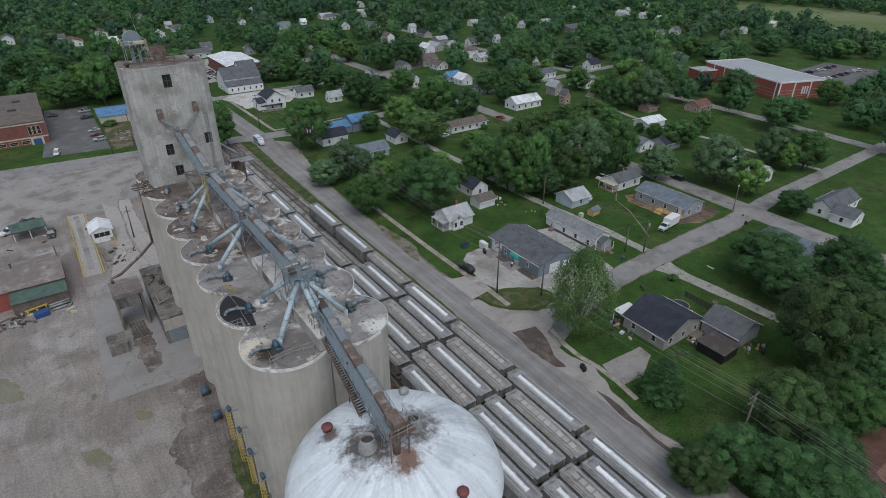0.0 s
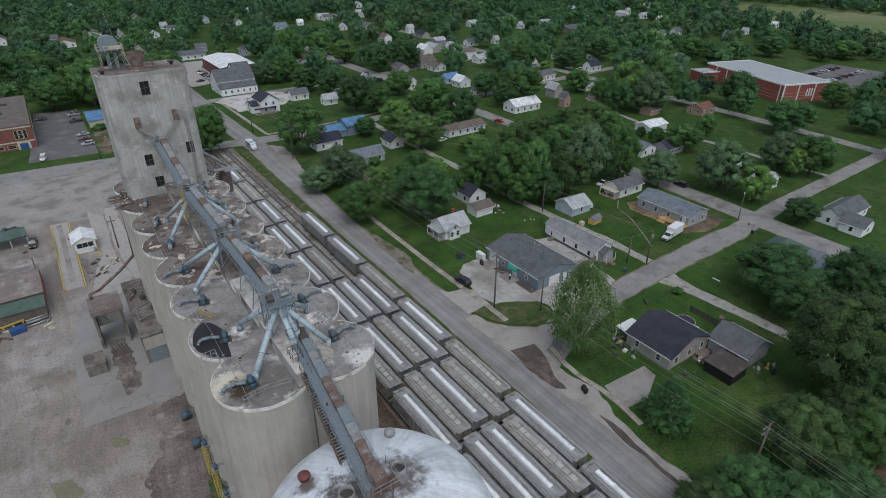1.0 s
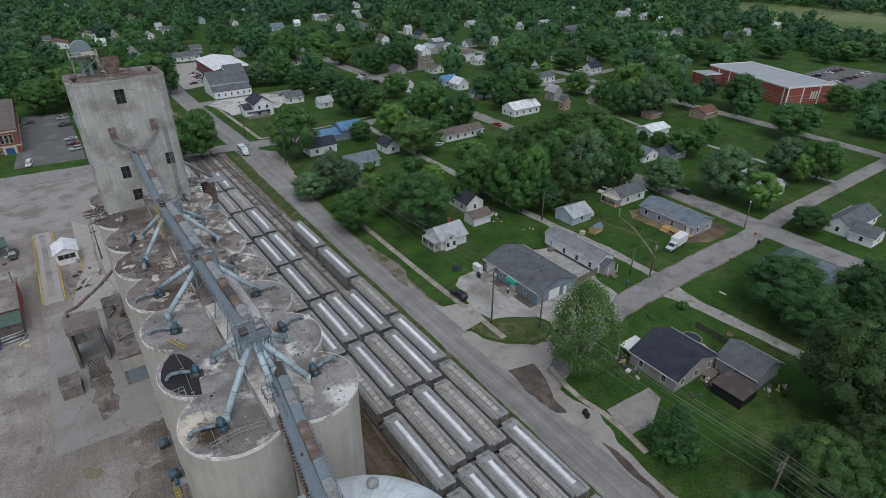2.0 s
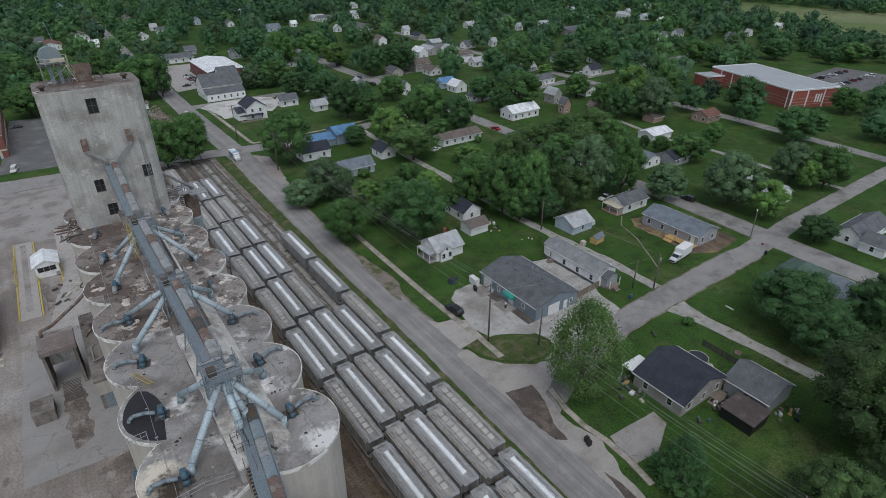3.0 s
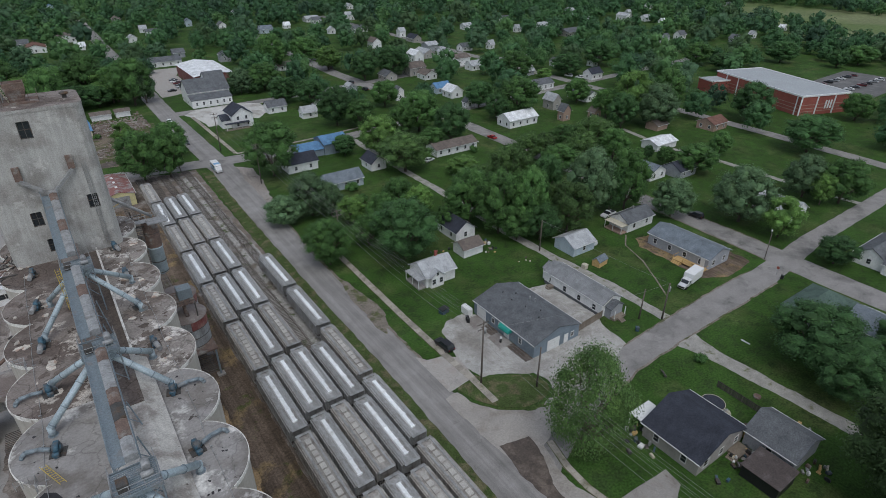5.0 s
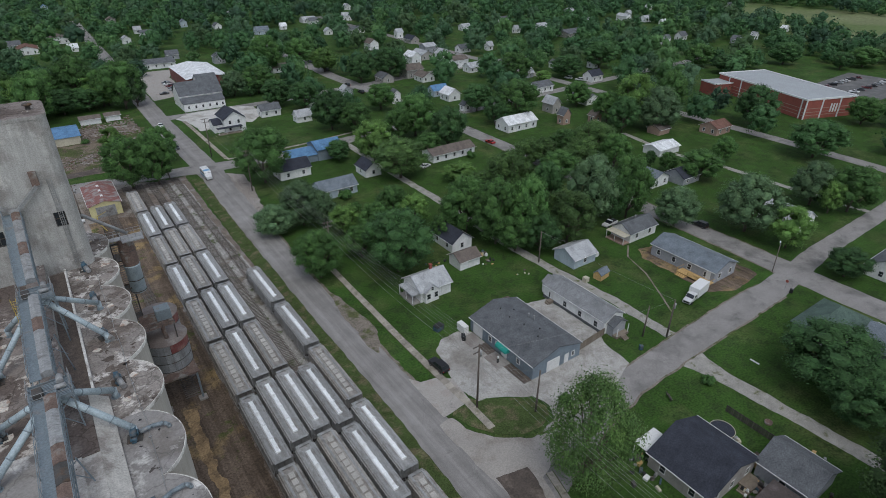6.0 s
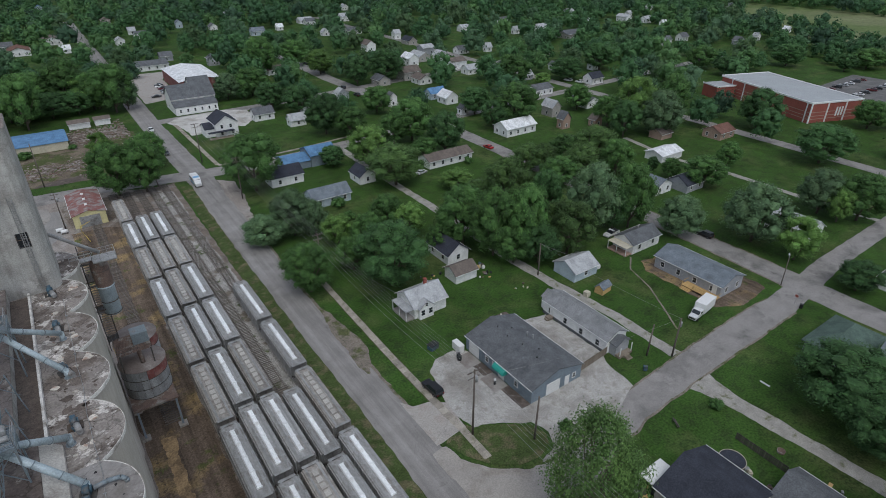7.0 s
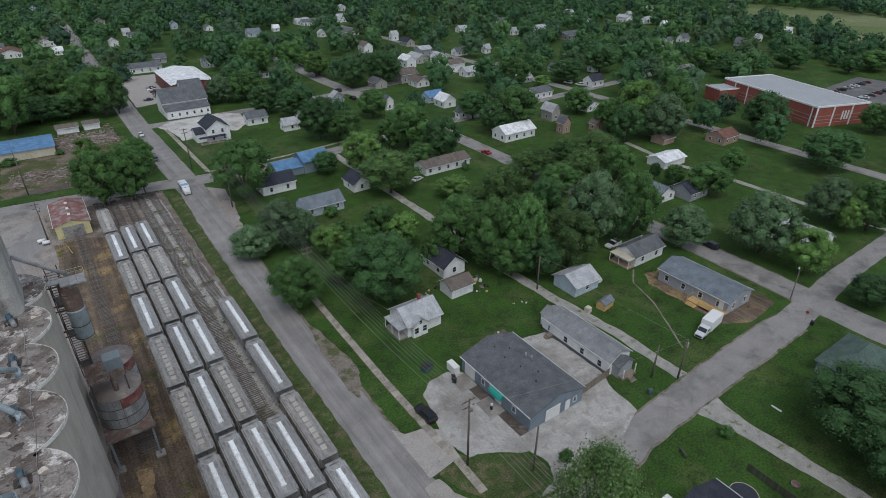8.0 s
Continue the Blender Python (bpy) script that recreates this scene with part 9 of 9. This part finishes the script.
RUBBLE = material("broken_brick_rubble", (0.2, 0.165, 0.145), 0.95, spread=0.3, scale=0.3, fine=2, bump=0.5, tint=(0.3, 0.27, 0.25), tint_at=(0.48, 0.58), tint_scale=0.35, spots=(0.15, 0.09, 0.07), spots_at=(0.55, 0.6), spots_scale=0.4, local=False, spec=0.15, grit=0.4)
rng2 = random.Random(5)
verts_f = bmesh.new()
for i in range(1500):
    x, y, s = rng2.uniform(36, 58), rng2.gauss(304, 7), rng2.uniform(0.12, 0.5)
    if rng2.random() < 0.45:
        x, y = rng2.uniform(20, 56), rng2.gauss(268, 3.0) + 4 * math.sin(x * 0.4)
    v0 = len(verts_f.verts)
    vs = box(verts_f, x - s, x + s, y - s * 0.7, y + s * 0.7, -0.05, s * 0.7)
    for v in vs:
        v.co += Vector((rng2.uniform(-0.25, 0.25), rng2.uniform(-0.25, 0.25), rng2.uniform(-0.1, 0.1))) * s
tagged(part("rubble", verts_f, RUBBLE), "heaps of broken brick and concrete rubble", "rubble", kind="stuff")
# ---- trees ----
def foliage(name, base, per=0.27, leaf=(0.62, 1.45)):
    m = material(name, base, 0.75, spread=0.3, scale=0.3, fine=1.1, bump=0.0, tint=(base[0] * 1.35, base[1] * 1.25, base[2] * 1.15), tint_at=(0.45, 0.65), tint_scale=0.5, per_piece=per, spec=0.25, grit=0.3)
    nt = m.node_tree
    b = nt.nodes["Principled BSDF"]
    geo = nt.nodes.new("ShaderNodeNewGeometry")
    r = nt.nodes.new("ShaderNodeMapRange")
    r.inputs[3].default_value, r.inputs[4].default_value = leaf
    nt.links.new(geo.outputs["Random Per Island"], r.inputs[0])
    s = nt.nodes.new("ShaderNodeVectorMath")
    s.operation = "SCALE"
    src = b.inputs["Base Color"].links[0].from_socket
    nt.links.new(src, s.inputs[0])
    nt.links.new(r.outputs[0], s.inputs["Scale"])
    nt.links.new(s.outputs[0], b.inputs["Base Color"])
    return m


LEAF_DARK, LEAF_MID, LEAF_LIGHT = foliage("dark_green_leaves", (0.038, 0.09, 0.03)), foliage("green_leaves", (0.05, 0.112, 0.031)), foliage("light_green_leaves", (0.082, 0.16, 0.04))
LEAF_GREY, LEAF_OLIVE = foliage("silvery_green_leaves", (0.066, 0.118, 0.056)), foliage("olive_green_leaves", (0.052, 0.1, 0.03))
LEAF_PALE = foliage("pale_green_leaves", (0.078, 0.148, 0.042), 0.1)
LEAF_YARD = foliage("deep_olive_leaves", (0.043, 0.082, 0.026))
LEAVES = {"y": LEAF_YARD, "p": LEAF_PALE, "d": LEAF_DARK, "m": LEAF_MID, "l": LEAF_LIGHT, "g": LEAF_GREY, "o": LEAF_OLIVE}


def unit(a):
    return a / np.linalg.norm(a, axis=1, keepdims=True)


def boughs(rng, R, H, base, k, taper=0.0, slim=1.0):
    """Centres and radii of the boughs that make up an uneven crown of radius R between base and H; the last one is the crown's heart."""
    mid, half = base + (H - base) * 0.5, (H - base) * 0.5
    i = np.arange(k)
    z = np.clip(-0.9 + 1.9 * (i + rng.random(k)) / k, -0.9, 0.97)
    a = 2.399 * i + rng.normal(size=k) * 0.5
    deep = 0.5 + 0.34 * rng.random(k)
    out = np.sqrt(1 - z * z) * deep * R * (1 - taper * (z + 0.9) / 1.9)
    cs = np.stack((out * np.cos(a), out * np.sin(a), mid + z * half * (0.72 + 0.16 * rng.random(k))), 1)
    rs = R * (0.18 + 0.15 * rng.random(k) ** 1.2) * slim * (46 / (k + 16)) ** 0.33 * 1.15
    return np.vstack((cs, [[0, 0, mid]])), np.append(rs, min(R, half) * 0.5 * slim)


def filled(cs, rs, R, H, base):
    """Spreads the boughs so that the crown reaches out to R and up to H."""
    wide = R / np.quantile((np.hypot(cs[:, 0], cs[:, 1]) + rs)[:-1], 0.9)
    tall = (H - base) / ((cs[:, 2] + rs).max() - base)
    cs = np.stack((cs[:, 0] * wide, cs[:, 1] * wide, base + (cs[:, 2] - base) * tall), 1)
    return cs, rs * (wide * wide * tall) ** (1 / 3)


def leaf_sprays(rng, cs, rs, per_bough, size, middle, loose=0.62):
    """Small tilted blades laid like shingles over the boughs, thicker towards the light."""
    cs, rs = np.repeat(cs[:-1], per_bough, 0), np.repeat(rs[:-1], per_bough)
    n = len(cs)
    d = unit(rng.normal(size=(n, 3)) + 0.7 * unit(cs - np.array(middle) + 1e-3) + np.array((0, 0, 0.3)))
    p = cs + d * np.array((1, 1, 0.86)) * (rs * (0.72 + loose * rng.random(n) ** 1.5))[:, None]
    nrm = unit(0.9 * d + np.array((0, 0, 0.25)) + rng.normal(size=(n, 3)) * 0.42)
    u = unit(np.cross(nrm, rng.normal(size=(n, 3))))
    v = np.cross(nrm, u)
    s = (size * (0.6 + 0.8 * rng.random(n)))[:, None]
    verts = np.stack((p + u * s, p - u * s * 0.55 + v * s * 0.75, p - u * s * 0.55 - v * s * 0.75), 1).reshape(-1, 3)
    return verts, np.arange(n * 3).reshape(-1, 3)


def tree_kind(seed, R, H, base, tone, k, per_bough, size, label, name="tree", core=0.7, taper=0.0, slim=1.0, cone=False):
    rng = np.random.default_rng(seed)
    t = empty(name, label, "tree")
    if cone:
        # whorls of drooping boughs that shorten towards the tip
        i = np.arange(k)
        f = (i + 0.5) / k
        out = R * (1 - f) ** 0.85 * (0.5 + 0.3 * rng.random(k))
        cs = np.stack((out * np.cos(2.399 * i), out * np.sin(2.399 * i), base + (H - base) * f * 0.95), 1)
        rs = R * (0.1 + 0.22 * (1 - f))
    else:
        cs, rs = filled(*boughs(rng, R, H, base, k, taper, slim), R, H, base)
    bm = bmesh.new()
    tr = 0.022 * H
    tube(bm, (0, 0, -0.3), (0.1, 0.05, base + (H - base) * 0.35), tr, tr * 0.55, 9)
    for c in cs[0:k:max(2, k // 20)]:
        a = Vector((0.1, 0.05, min(c[2] - 0.3, base * (0.7 + 0.6 * rng.random()) + 0.2)))
        tube(bm, a, Vector(c), tr * 0.42, tr * 0.1, 5)
    part("trunk", bm, BARK, t)
    verts, faces = leaf_sprays(rng, cs, rs, per_bough, size, (0, 0, base + (H - base) * 0.35), 0.62 if core > 0.3 else 1.15)
    verts, faces = verts.tolist(), faces.tolist()
    if core:
        bm = bmesh.new()
        for c, r in zip(cs, rs):
            made = bmesh.ops.create_icosphere(bm, subdivisions=1 if k > 20 else 2, radius=r * core, matrix=Matrix.Translation(c))
            for v in made["verts"]:
                v.co += noise.noise_vector(v.co * 1.3) * r * 0.5 * core
        off = len(verts)
        bm.verts.index_update()
        verts += [tuple(v.co) for v in bm.verts]
        faces += [tuple(off + v.index for v in f.verts) for f in bm.faces]
        bm.free()
    me = bpy.data.meshes.new("crown")
    me.from_pydata(verts, [], faces)
    me.materials.append(LEAVES[tone])
    crown = new("crown", me)
    crown.parent = t
    return t


SIZES = {"thin": (4.0, 9.0), "bush": (1.6, 2.2), "fir": (4.0, 10.0)}
KINDS = {
    "d1": tree_kind(1, 5.0, 12, 1.2, "d", 80, 115, 0.15, "broad dark green leafy tree"),
    "d2": tree_kind(2, 5.0, 12, 1.0, "d", 96, 96, 0.15, "broad dark green leafy tree"),
    "m1": tree_kind(3, 5.0, 12, 1.2, "m", 80, 115, 0.15, "broad green leafy tree"),
    "m2": tree_kind(4, 5.0, 12, 1.4, "m", 96, 96, 0.15, "tall green leafy tree", taper=0.2),
    "l1": tree_kind(5, 5.0, 12, 1.2, "l", 84, 110, 0.15, "light green leafy tree"),
    "g1": tree_kind(6, 5.0, 12, 0.9, "g", 100, 95, 0.15, "silvery green maple tree", taper=0.3),
    "o1": tree_kind(7, 5.0, 12, 1.5, "o", 84, 110, 0.15, "olive green leafy tree", core=0.6),
    "nd": tree_kind(11, 5.0, 12, 1.2, "d", 110, 170, 0.11, "broad dark green leafy tree"),
    "nm": tree_kind(12, 5.0, 12, 1.2, "m", 110, 170, 0.11, "broad green leafy tree", core=0.62),
    "no": tree_kind(13, 5.0, 12, 1.2, "y", 110, 190, 0.095, "broad olive green leafy tree"),
    "thin": tree_kind(8, 4.0, 9, 0.4, "p", 110, 190, 0.085, "thin airy light green tree", core=0.22, taper=0.5, slim=0.85),
    "fir": tree_kind(10, 4.0, 10, 0.3, "d", 90, 120, 0.11, "dark green conical spruce tree", cone=True, core=0.55),
    "bush": tree_kind(9, 1.6, 2.2, 0.1, "m", 14, 90, 0.1, "rounded green garden bush", name="bush", slim=1.2),
}
parked = dict(KINDS)


def plant(kind, x, y, radius, height):
    src = KINDS[kind]
    R0, H0 = SIZES.get(kind, (5.0, 12.0))
    s = radius / R0
    m = pose(x, y, 0, 0, 0, random.uniform(0, 360)) @ Matrix.Diagonal((s, s * random.uniform(0.92, 1.08), height / H0, 1))
    if kind in parked:
        parked.pop(kind)
        src.matrix_basis = m
        ob = src
    else:
        ob = copy_thing(src, Matrix())
        ob.matrix_basis = m
    return ob


TREES = (
    ("g1", 79.1, 171.9, 6.7, 14.1),
    ("g1", 70.3, 171.3, 6.1, 8.8),
    ("g1", 83.8, 168.6, 4.4, 10.7),
    ("nm", 71.0, 142.6, 6.6, 12.9),
    ("nd", 88.2, 134.1, 9.1, 17.1),
    ("l1", 87.0, 160.7, 4.6, 8.3),
    ("m1", 84.0, 145.9, 4.2, 9.3),
    ("m2", 102.3, 160.3, 5.3, 11.0),
    ("l1", 105.7, 154.0, 4.7, 9.3),
    ("m1", 91.6, 152.1, 4.3, 11.3),
    ("m2", 114.6, 141.3, 7.7, 17.0),
    ("m1", 107.0, 141.3, 3.6, 7.9),
    ("l1", 121.6, 206.3, 7.5, 15.4),
    ("o1", 120.9, 186.8, 10.1, 14.3),
    ("m1", 81.2, 209.2, 9.4, 19.5),
    ("d1", 110.8, 213.9, 4.6, 8.2),
    ("m2", 150.2, 223.1, 9.4, 17.8),
    ("d1", 152.7, 203.3, 7.8, 16.4),
    ("m1", 142.2, 223.7, 6.4, 12.3),
    ("d2", 125.5, 250.8, 8.3, 17.4),
    ("m1", 132.2, 241.7, 7.1, 12.8),
    ("m1", 198.5, 215.4, 11.2, 18.4),
    ("d1", 194.1, 238.1, 7.2, 13.0),
    ("l1", 260.0, 262.4, 5.2, 6.8),
    ("o1", 137.4, 149.8, 7.6, 17.7),
    ("m1", 117.2, 131.4, 6.6, 19.0),
    ("m2", 123.8, 126.7, 6.1, 20.3),
    ("d2", 145.6, 141.8, 5.6, 14.9),
    ("o1", 133.4, 120.7, 7.2, 15.7),
    ("g1", 148.9, 126.8, 8.1, 20.7),
    ("d1", 124.1, 121.8, 5.6, 11.5),
    ("m1", 159.0, 121.7, 6.6, 19.9),
    ("d2", 154.0, 123.2, 4.7, 15.0),
    ("o1", 192.6, 164.5, 8.6, 13.3),
    ("m1", 183.9, 170.6, 6.7, 10.1),
    ("o1", 171.5, 169.3, 5.5, 9.5),
    ("d1", 201.1, 145.4, 2.3, 5.7),
    ("m1", 201.1, 138.0, 3.2, 7.4),
    ("g1", 166.4, 110.5, 6.1, 12.2),
    ("m1", 203.3, 127.2, 7.5, 10.6),
    ("m2", 226.5, 132.6, 4.4, 9.8),
    ("g1", 179.7, 96.7, 8.8, 17.4),
    ("l1", 179.4, 84.9, 5.4, 12.2),
    ("g1", 213.4, 95.1, 7.3, 14.4),
    ("m1", 217.6, 86.0, 7.2, 14.5),
    ("l1", 211.6, 88.9, 4.0, 10.1),
    ("d1", 258.3, 115.6, 12.5, 14.6),
    ("d2", 280.0, 151.4, 13.3, 17.2),
    ("d1", 176.6, 69.1, 5.4, 7.7),
    ("l1", 236.1, 182.2, 9.3, 22.3),
    ("g1", 237.9, 170.1, 9.7, 19.2),
    ("d1", 223.6, 176.7, 6.8, 15.8),
    ("m2", 262.0, 181.9, 7.8, 20.6),
    ("m1", 319.0, 124.1, 7.1, 12.5),
    ("l1", 135.7, 172.5, 5.8, 6.6),
    ("o1", 135.9, 161.9, 4.3, 6.8),
    ("m1", 43.7, 229.8, 7.7, 17.6),
    ("m2", 51.6, 228.5, 7.3, 18.2),
    ("l1", 44.4, 268.6, 4.5, 11.0),
    ("m1", 28.7, 364.3, 11.1, 17.9),
    ("m2", 42.7, 360.3, 11.5, 23.3),
    ("l1", 51.3, 348.4, 10.3, 15.0),
    ("m1", 59.2, 337.2, 10.6, 22.8),
    ("d1", 44.4, 343.2, 8.5, 11.2),
    ("d2", 24.6, 342.4, 9.8, 12.4),
    ("g1", 64.6, 339.1, 6.1, 17.4),
    ("d1", 34.0, 342.0, 8.3, 12.0),
    ("g1", 109.1, 331.2, 7.6, 13.3),
    ("d1", 103.3, 330.1, 3.0, 5.1),
    ("d1", 115.5, 326.7, 3.9, 5.7),
    ("m1", 121.6, 330.4, 8.6, 14.6),
    ("d1", 128.5, 286.4, 7.5, 13.4),
    ("d2", 121.0, 300.7, 7.7, 13.2),
    ("d1", 176.8, 320.8, 8.3, 15.7),
    ("d2", 195.6, 320.4, 10.1, 17.8),
    ("m1", 158.0, 265.6, 7.0, 12.6),
    ("m1", 142.4, 374.9, 9.8, 22.2),
    ("l1", 171.7, 357.9, 9.2, 14.4),
    ("m1", 168.7, 388.8, 9.1, 16.0),
    ("m1", 369.4, 238.1, 9.6, 14.1),
    ("d1", 366.4, 217.8, 8.2, 11.2),
    ("d1", 316.3, 271.5, 11.2, 16.3),
    ("d2", 280.2, 264.4, 9.5, 13.3),
    ("m1", 246.7, 271.7, 10.7, 17.0),
    ("d1", 434.2, 183.1, 6.7, 10.8),
    ("m1", 454.0, 178.8, 10.3, 12.4),
    ("d2", 421.4, 211.7, 12.3, 14.3),
    ("fir", 78.2, 42.3, 5.5, 10.1),
    ("nd", 131.6, 53.0, 9.6, 13.5),
    ("no", 110.3, 30.1, 10.1, 20.0),
    ("nd", 143.6, 41.1, 7.8, 14.2),
    ("nd", 126.4, 44.8, 6.6, 11.7),
    ("no", 85.9, 24.9, 6.8, 13.4),
    ("no", 96.6, 21.6, 5.6, 12.4),
    ("nd", 72.3, 24.9, 5.4, 9.8),
    ("no", 65.4, 26.9, 4.5, 7.6),
    ("nd", 73.5, 18.1, 6.0, 11.3),
    ("nd", 108.0, 22.9, 5.5, 13.9),
    ("nd", 143.0, 36.1, 5.7, 10.7),
    ("nd", 81.5, 15.7, 5.3, 11.2),
    ("nm", 95.5, 19.4, 5.3, 11.8),
    ("nd", 102.5, 16.1, 5.4, 11.7),
    ("nd", 73.7, 12.7, 6.9, 12.2),
    ("nm", 114.4, 19.9, 4.8, 13.5),
    ("m1", 8.5, 380.0, 13.7, 17.8),
    ("m2", 7.6, 333.1, 9.5, 16.0),
    ("m1", 23.9, 328.0, 8.2, 23.5),
    ("m1", 3.0, 425.7, 11.7, 15.1),
    ("l1", 45.7, 378.4, 7.1, 16.1),
    ("m1", 53.5, 348.9, 9.1, 18.0),
    ("d1", -5.8, 414.0, 9.6, 16.5),
    ("l1", 18.3, 344.7, 8.0, 18.0),
    ("m1", 57.8, 250.8, 5.7, 13.5),
    ("m1", 189.6, 152.2, 6.0, 12.4),
    ("o1", 175.6, 155.9, 6.8, 12.2),
    ("m1", 164.0, 154.9, 6.4, 10.2),
    ("o1", 164.3, 170.0, 6.0, 10.7),
    ("d1", 122.1, 141.7, 4.6, 10.8),
    ("m1", 119.0, 125.5, 4.9, 10.2),
    ("m1", 141.4, 200.4, 5.1, 9.2),
    ("m1", 230.4, 191.0, 7.2, 13.8),
    ("m2", 238.8, 216.8, 6.6, 12.5),
    ("d1", 187.4, 216.4, 5.9, 12.6),
    ("thin", 79.4, 64.2, 6.6, 20.5),
    ("bush", 97.5, 182.0, 2.6, 3.0), ("bush", 96.5, 172.5, 2.2, 2.4), ("bush", 114.8, 66.0, 1.5, 1.6), ("bush", 20.5, 287.0, 3.2, 2.6), ("bush", 36.5, 290.0, 1.8, 1.8), ("bush", 153.5, 189.5, 2.2, 2.4), ("bush", 88.6, 77.6, 1.2, 2.6),
)
for k, x, y, r, h in TREES:
    plant(k, x, y, min(r, 10.5), h)
for k in list(parked):
    t = parked.pop(k)
    for o in (*t.children, t):
        bpy.data.objects.remove(o)

# ---- far woods of the town, one sheet of crowns ----
rng = np.random.default_rng(77)


def clear_of(x, y):
    """Whether a far tree may stand here: off the streets, the lots and the near blocks."""
    if abs(x - (65.5 + max(0, y - 226) * 0.012)) < (9 if y < 345 else 6.2) or -(15 if 270 < y < 400 else 7) < x - (171 + max(0, y - 393) * 0.05) < 7 or abs(x - 270) < 7:
        return False
    for k in (242, 312, 420, 520, 640):
        if abs(y - k - x * 0.04) < 7:
            return False
    if 70 < x < 124 and 236 < y < 400 or -40 < x < 60 and 245 < y < 330 or 290 < x < 440 and 120 < y < 206:
        return False
    far, ang = math.hypot(x - 18, y - 18), math.degrees(math.atan2(y - 18, x - 18))
    if ang < 29.5 and 520 + (ang - 17) * 13 < far < 752 + (ang - 18.5) * 6.5:
        return False
    if far < 620 and noise.noise(Vector((x * 0.022, y * 0.022, 4.0))) < -0.13:
        return False
    for bx0, bx1, by0, by1 in HOUSE_BOXES:
        # stand back from a house
        if bx0 - 4 < x < bx1 + 4 and by0 - 8 < y < by1 + 4:
            return False
        # open gardens on the south-west side, where the houses show
        cx, cy = (bx0 + bx1) / 2, (by0 + by1) / 2
        u = Vector((18 - cx, 18 - cy)).normalized()
        a, c = (x - cx) * u.x + (y - cy) * u.y, (x - cx) * -u.y + (y - cy) * u.x
        if 0 < a < 22 + 0.09 * far and abs(c) < 8:
            return False
    return True


HOUSE_BOXES = []
for ob in scene.objects:
    if ob.parent is None and ob.get("category") in ("house", "building", "shed") and ob.location.y > 200:
        kids = [o for o in ob.children if o.name.startswith("wall")]
        if kids:
            xs, ys = [v.co.x for v in kids[0].data.vertices], [v.co.y for v in kids[0].data.vertices]
            HOUSE_BOXES.append((ob.location.x + min(xs), ob.location.x + max(xs), ob.location.y + min(ys), ob.location.y + max(ys)))


FAR_TONES = [foliage("distant_leaves", c, 0.0, (0.88, 1.14)) for c in ((0.034, 0.085, 0.038), (0.039, 0.099, 0.040), (0.045, 0.111, 0.042), (0.050, 0.119, 0.044), (0.061, 0.135, 0.046), (0.056, 0.113, 0.058), (0.052, 0.097, 0.042), (0.068, 0.144, 0.050), (0.031, 0.071, 0.040))]


def far_woods():
    verts, faces, mats = [], [], []
    ico = bmesh.new()
    bmesh.ops.create_icosphere(ico, subdivisions=1, radius=1)
    ico.verts.index_update()
    base_v = np.array([v.co[:] for v in ico.verts])
    base_f = np.array([tuple(v.index for v in f.verts) for f in ico.faces])
    ico.free()
    spots, cells = [], {}

    def near_spots(x, y):
        return [p for i in (-1, 0, 1) for j in (-1, 0, 1) for p in cells.get((int(x // 20) + i, int(y // 20) + j), ())]

    for _, x, y, R, _ in TREES:
        cells.setdefault((int(x // 20), int(y // 20)), []).append((x, y, R))
    for _ in range(52000):
        d = 110 + 1100 * rng.random() ** 0.72
        a = radians(90 - 35 + 1) + (rng.random() - 0.5) * radians(100)
        x, y = 18 + d * math.cos(a), 18 + d * math.sin(a)
        if y < 246 and -60 < x < 262 and not (x > 190 and y > 215):
            continue
        if y < 60 or not clear_of(x, y):
            continue
        R = rng.uniform(5.2, 10.8)
        if any((x - u) ** 2 + (y - v) ** 2 < (0.88 * (R + w)) ** 2 for u, v, w in near_spots(x, y)):
            continue
        spots.append((x, y, R))
        cells.setdefault((int(x // 20), int(y // 20)), []).append((x, y, R))
    off = 0
    for x, y, R in spots:
        d = math.hypot(x - 18, y - 18)
        H = (4.0 + 1.25 * R) * rng.uniform(0.85, 1.25)
        tone = rng.choice(9, p=(0.16, 0.16, 0.16, 0.14, 0.1, 0.08, 0.07, 0.06, 0.07))
        k, pb, size = (20, 48, 0.38) if d < 330 else ((14, 34, 0.55) if d < 520 else (9, 22, 0.95))
        cs, rs = filled(*boughs(rng, R, H, H * 0.12, k, 0.25 * rng.random(), 1.3), R, H, H * 0.12)
        here = np.array((x, y, 0))
        jit = 1 + 0.2 * rng.normal(size=(len(cs), len(base_v), 1))
        cv = (base_v[None] * jit * (rs * 0.6)[:, None, None] + cs[:, None]).reshape(-1, 3) + here
        cf = (base_f[None] + (np.arange(len(cs)) * len(base_v))[:, None, None]).reshape(-1, 3)
        lv, lf = leaf_sprays(rng, cs, rs, pb, size, (0, 0, H * 0.35))
        verts += [cv, lv + here]
        faces += [cf + off, lf + off + len(cv)]
        off += len(cv) + len(lv)
        mats += [tone] * (len(cf) + len(lf))
    me = bpy.data.meshes.new("far_woods")
    me.from_pydata(np.vstack(verts).tolist(), [], np.vstack(faces).tolist())
    for t in FAR_TONES:
        me.materials.append(t)
    me.polygons.foreach_set("material_index", np.array(mats, dtype=np.int32))
    tagged(new("far_woods", me), "dense green tree crowns covering the town to the horizon", "trees", kind="stuff")


far_woods()
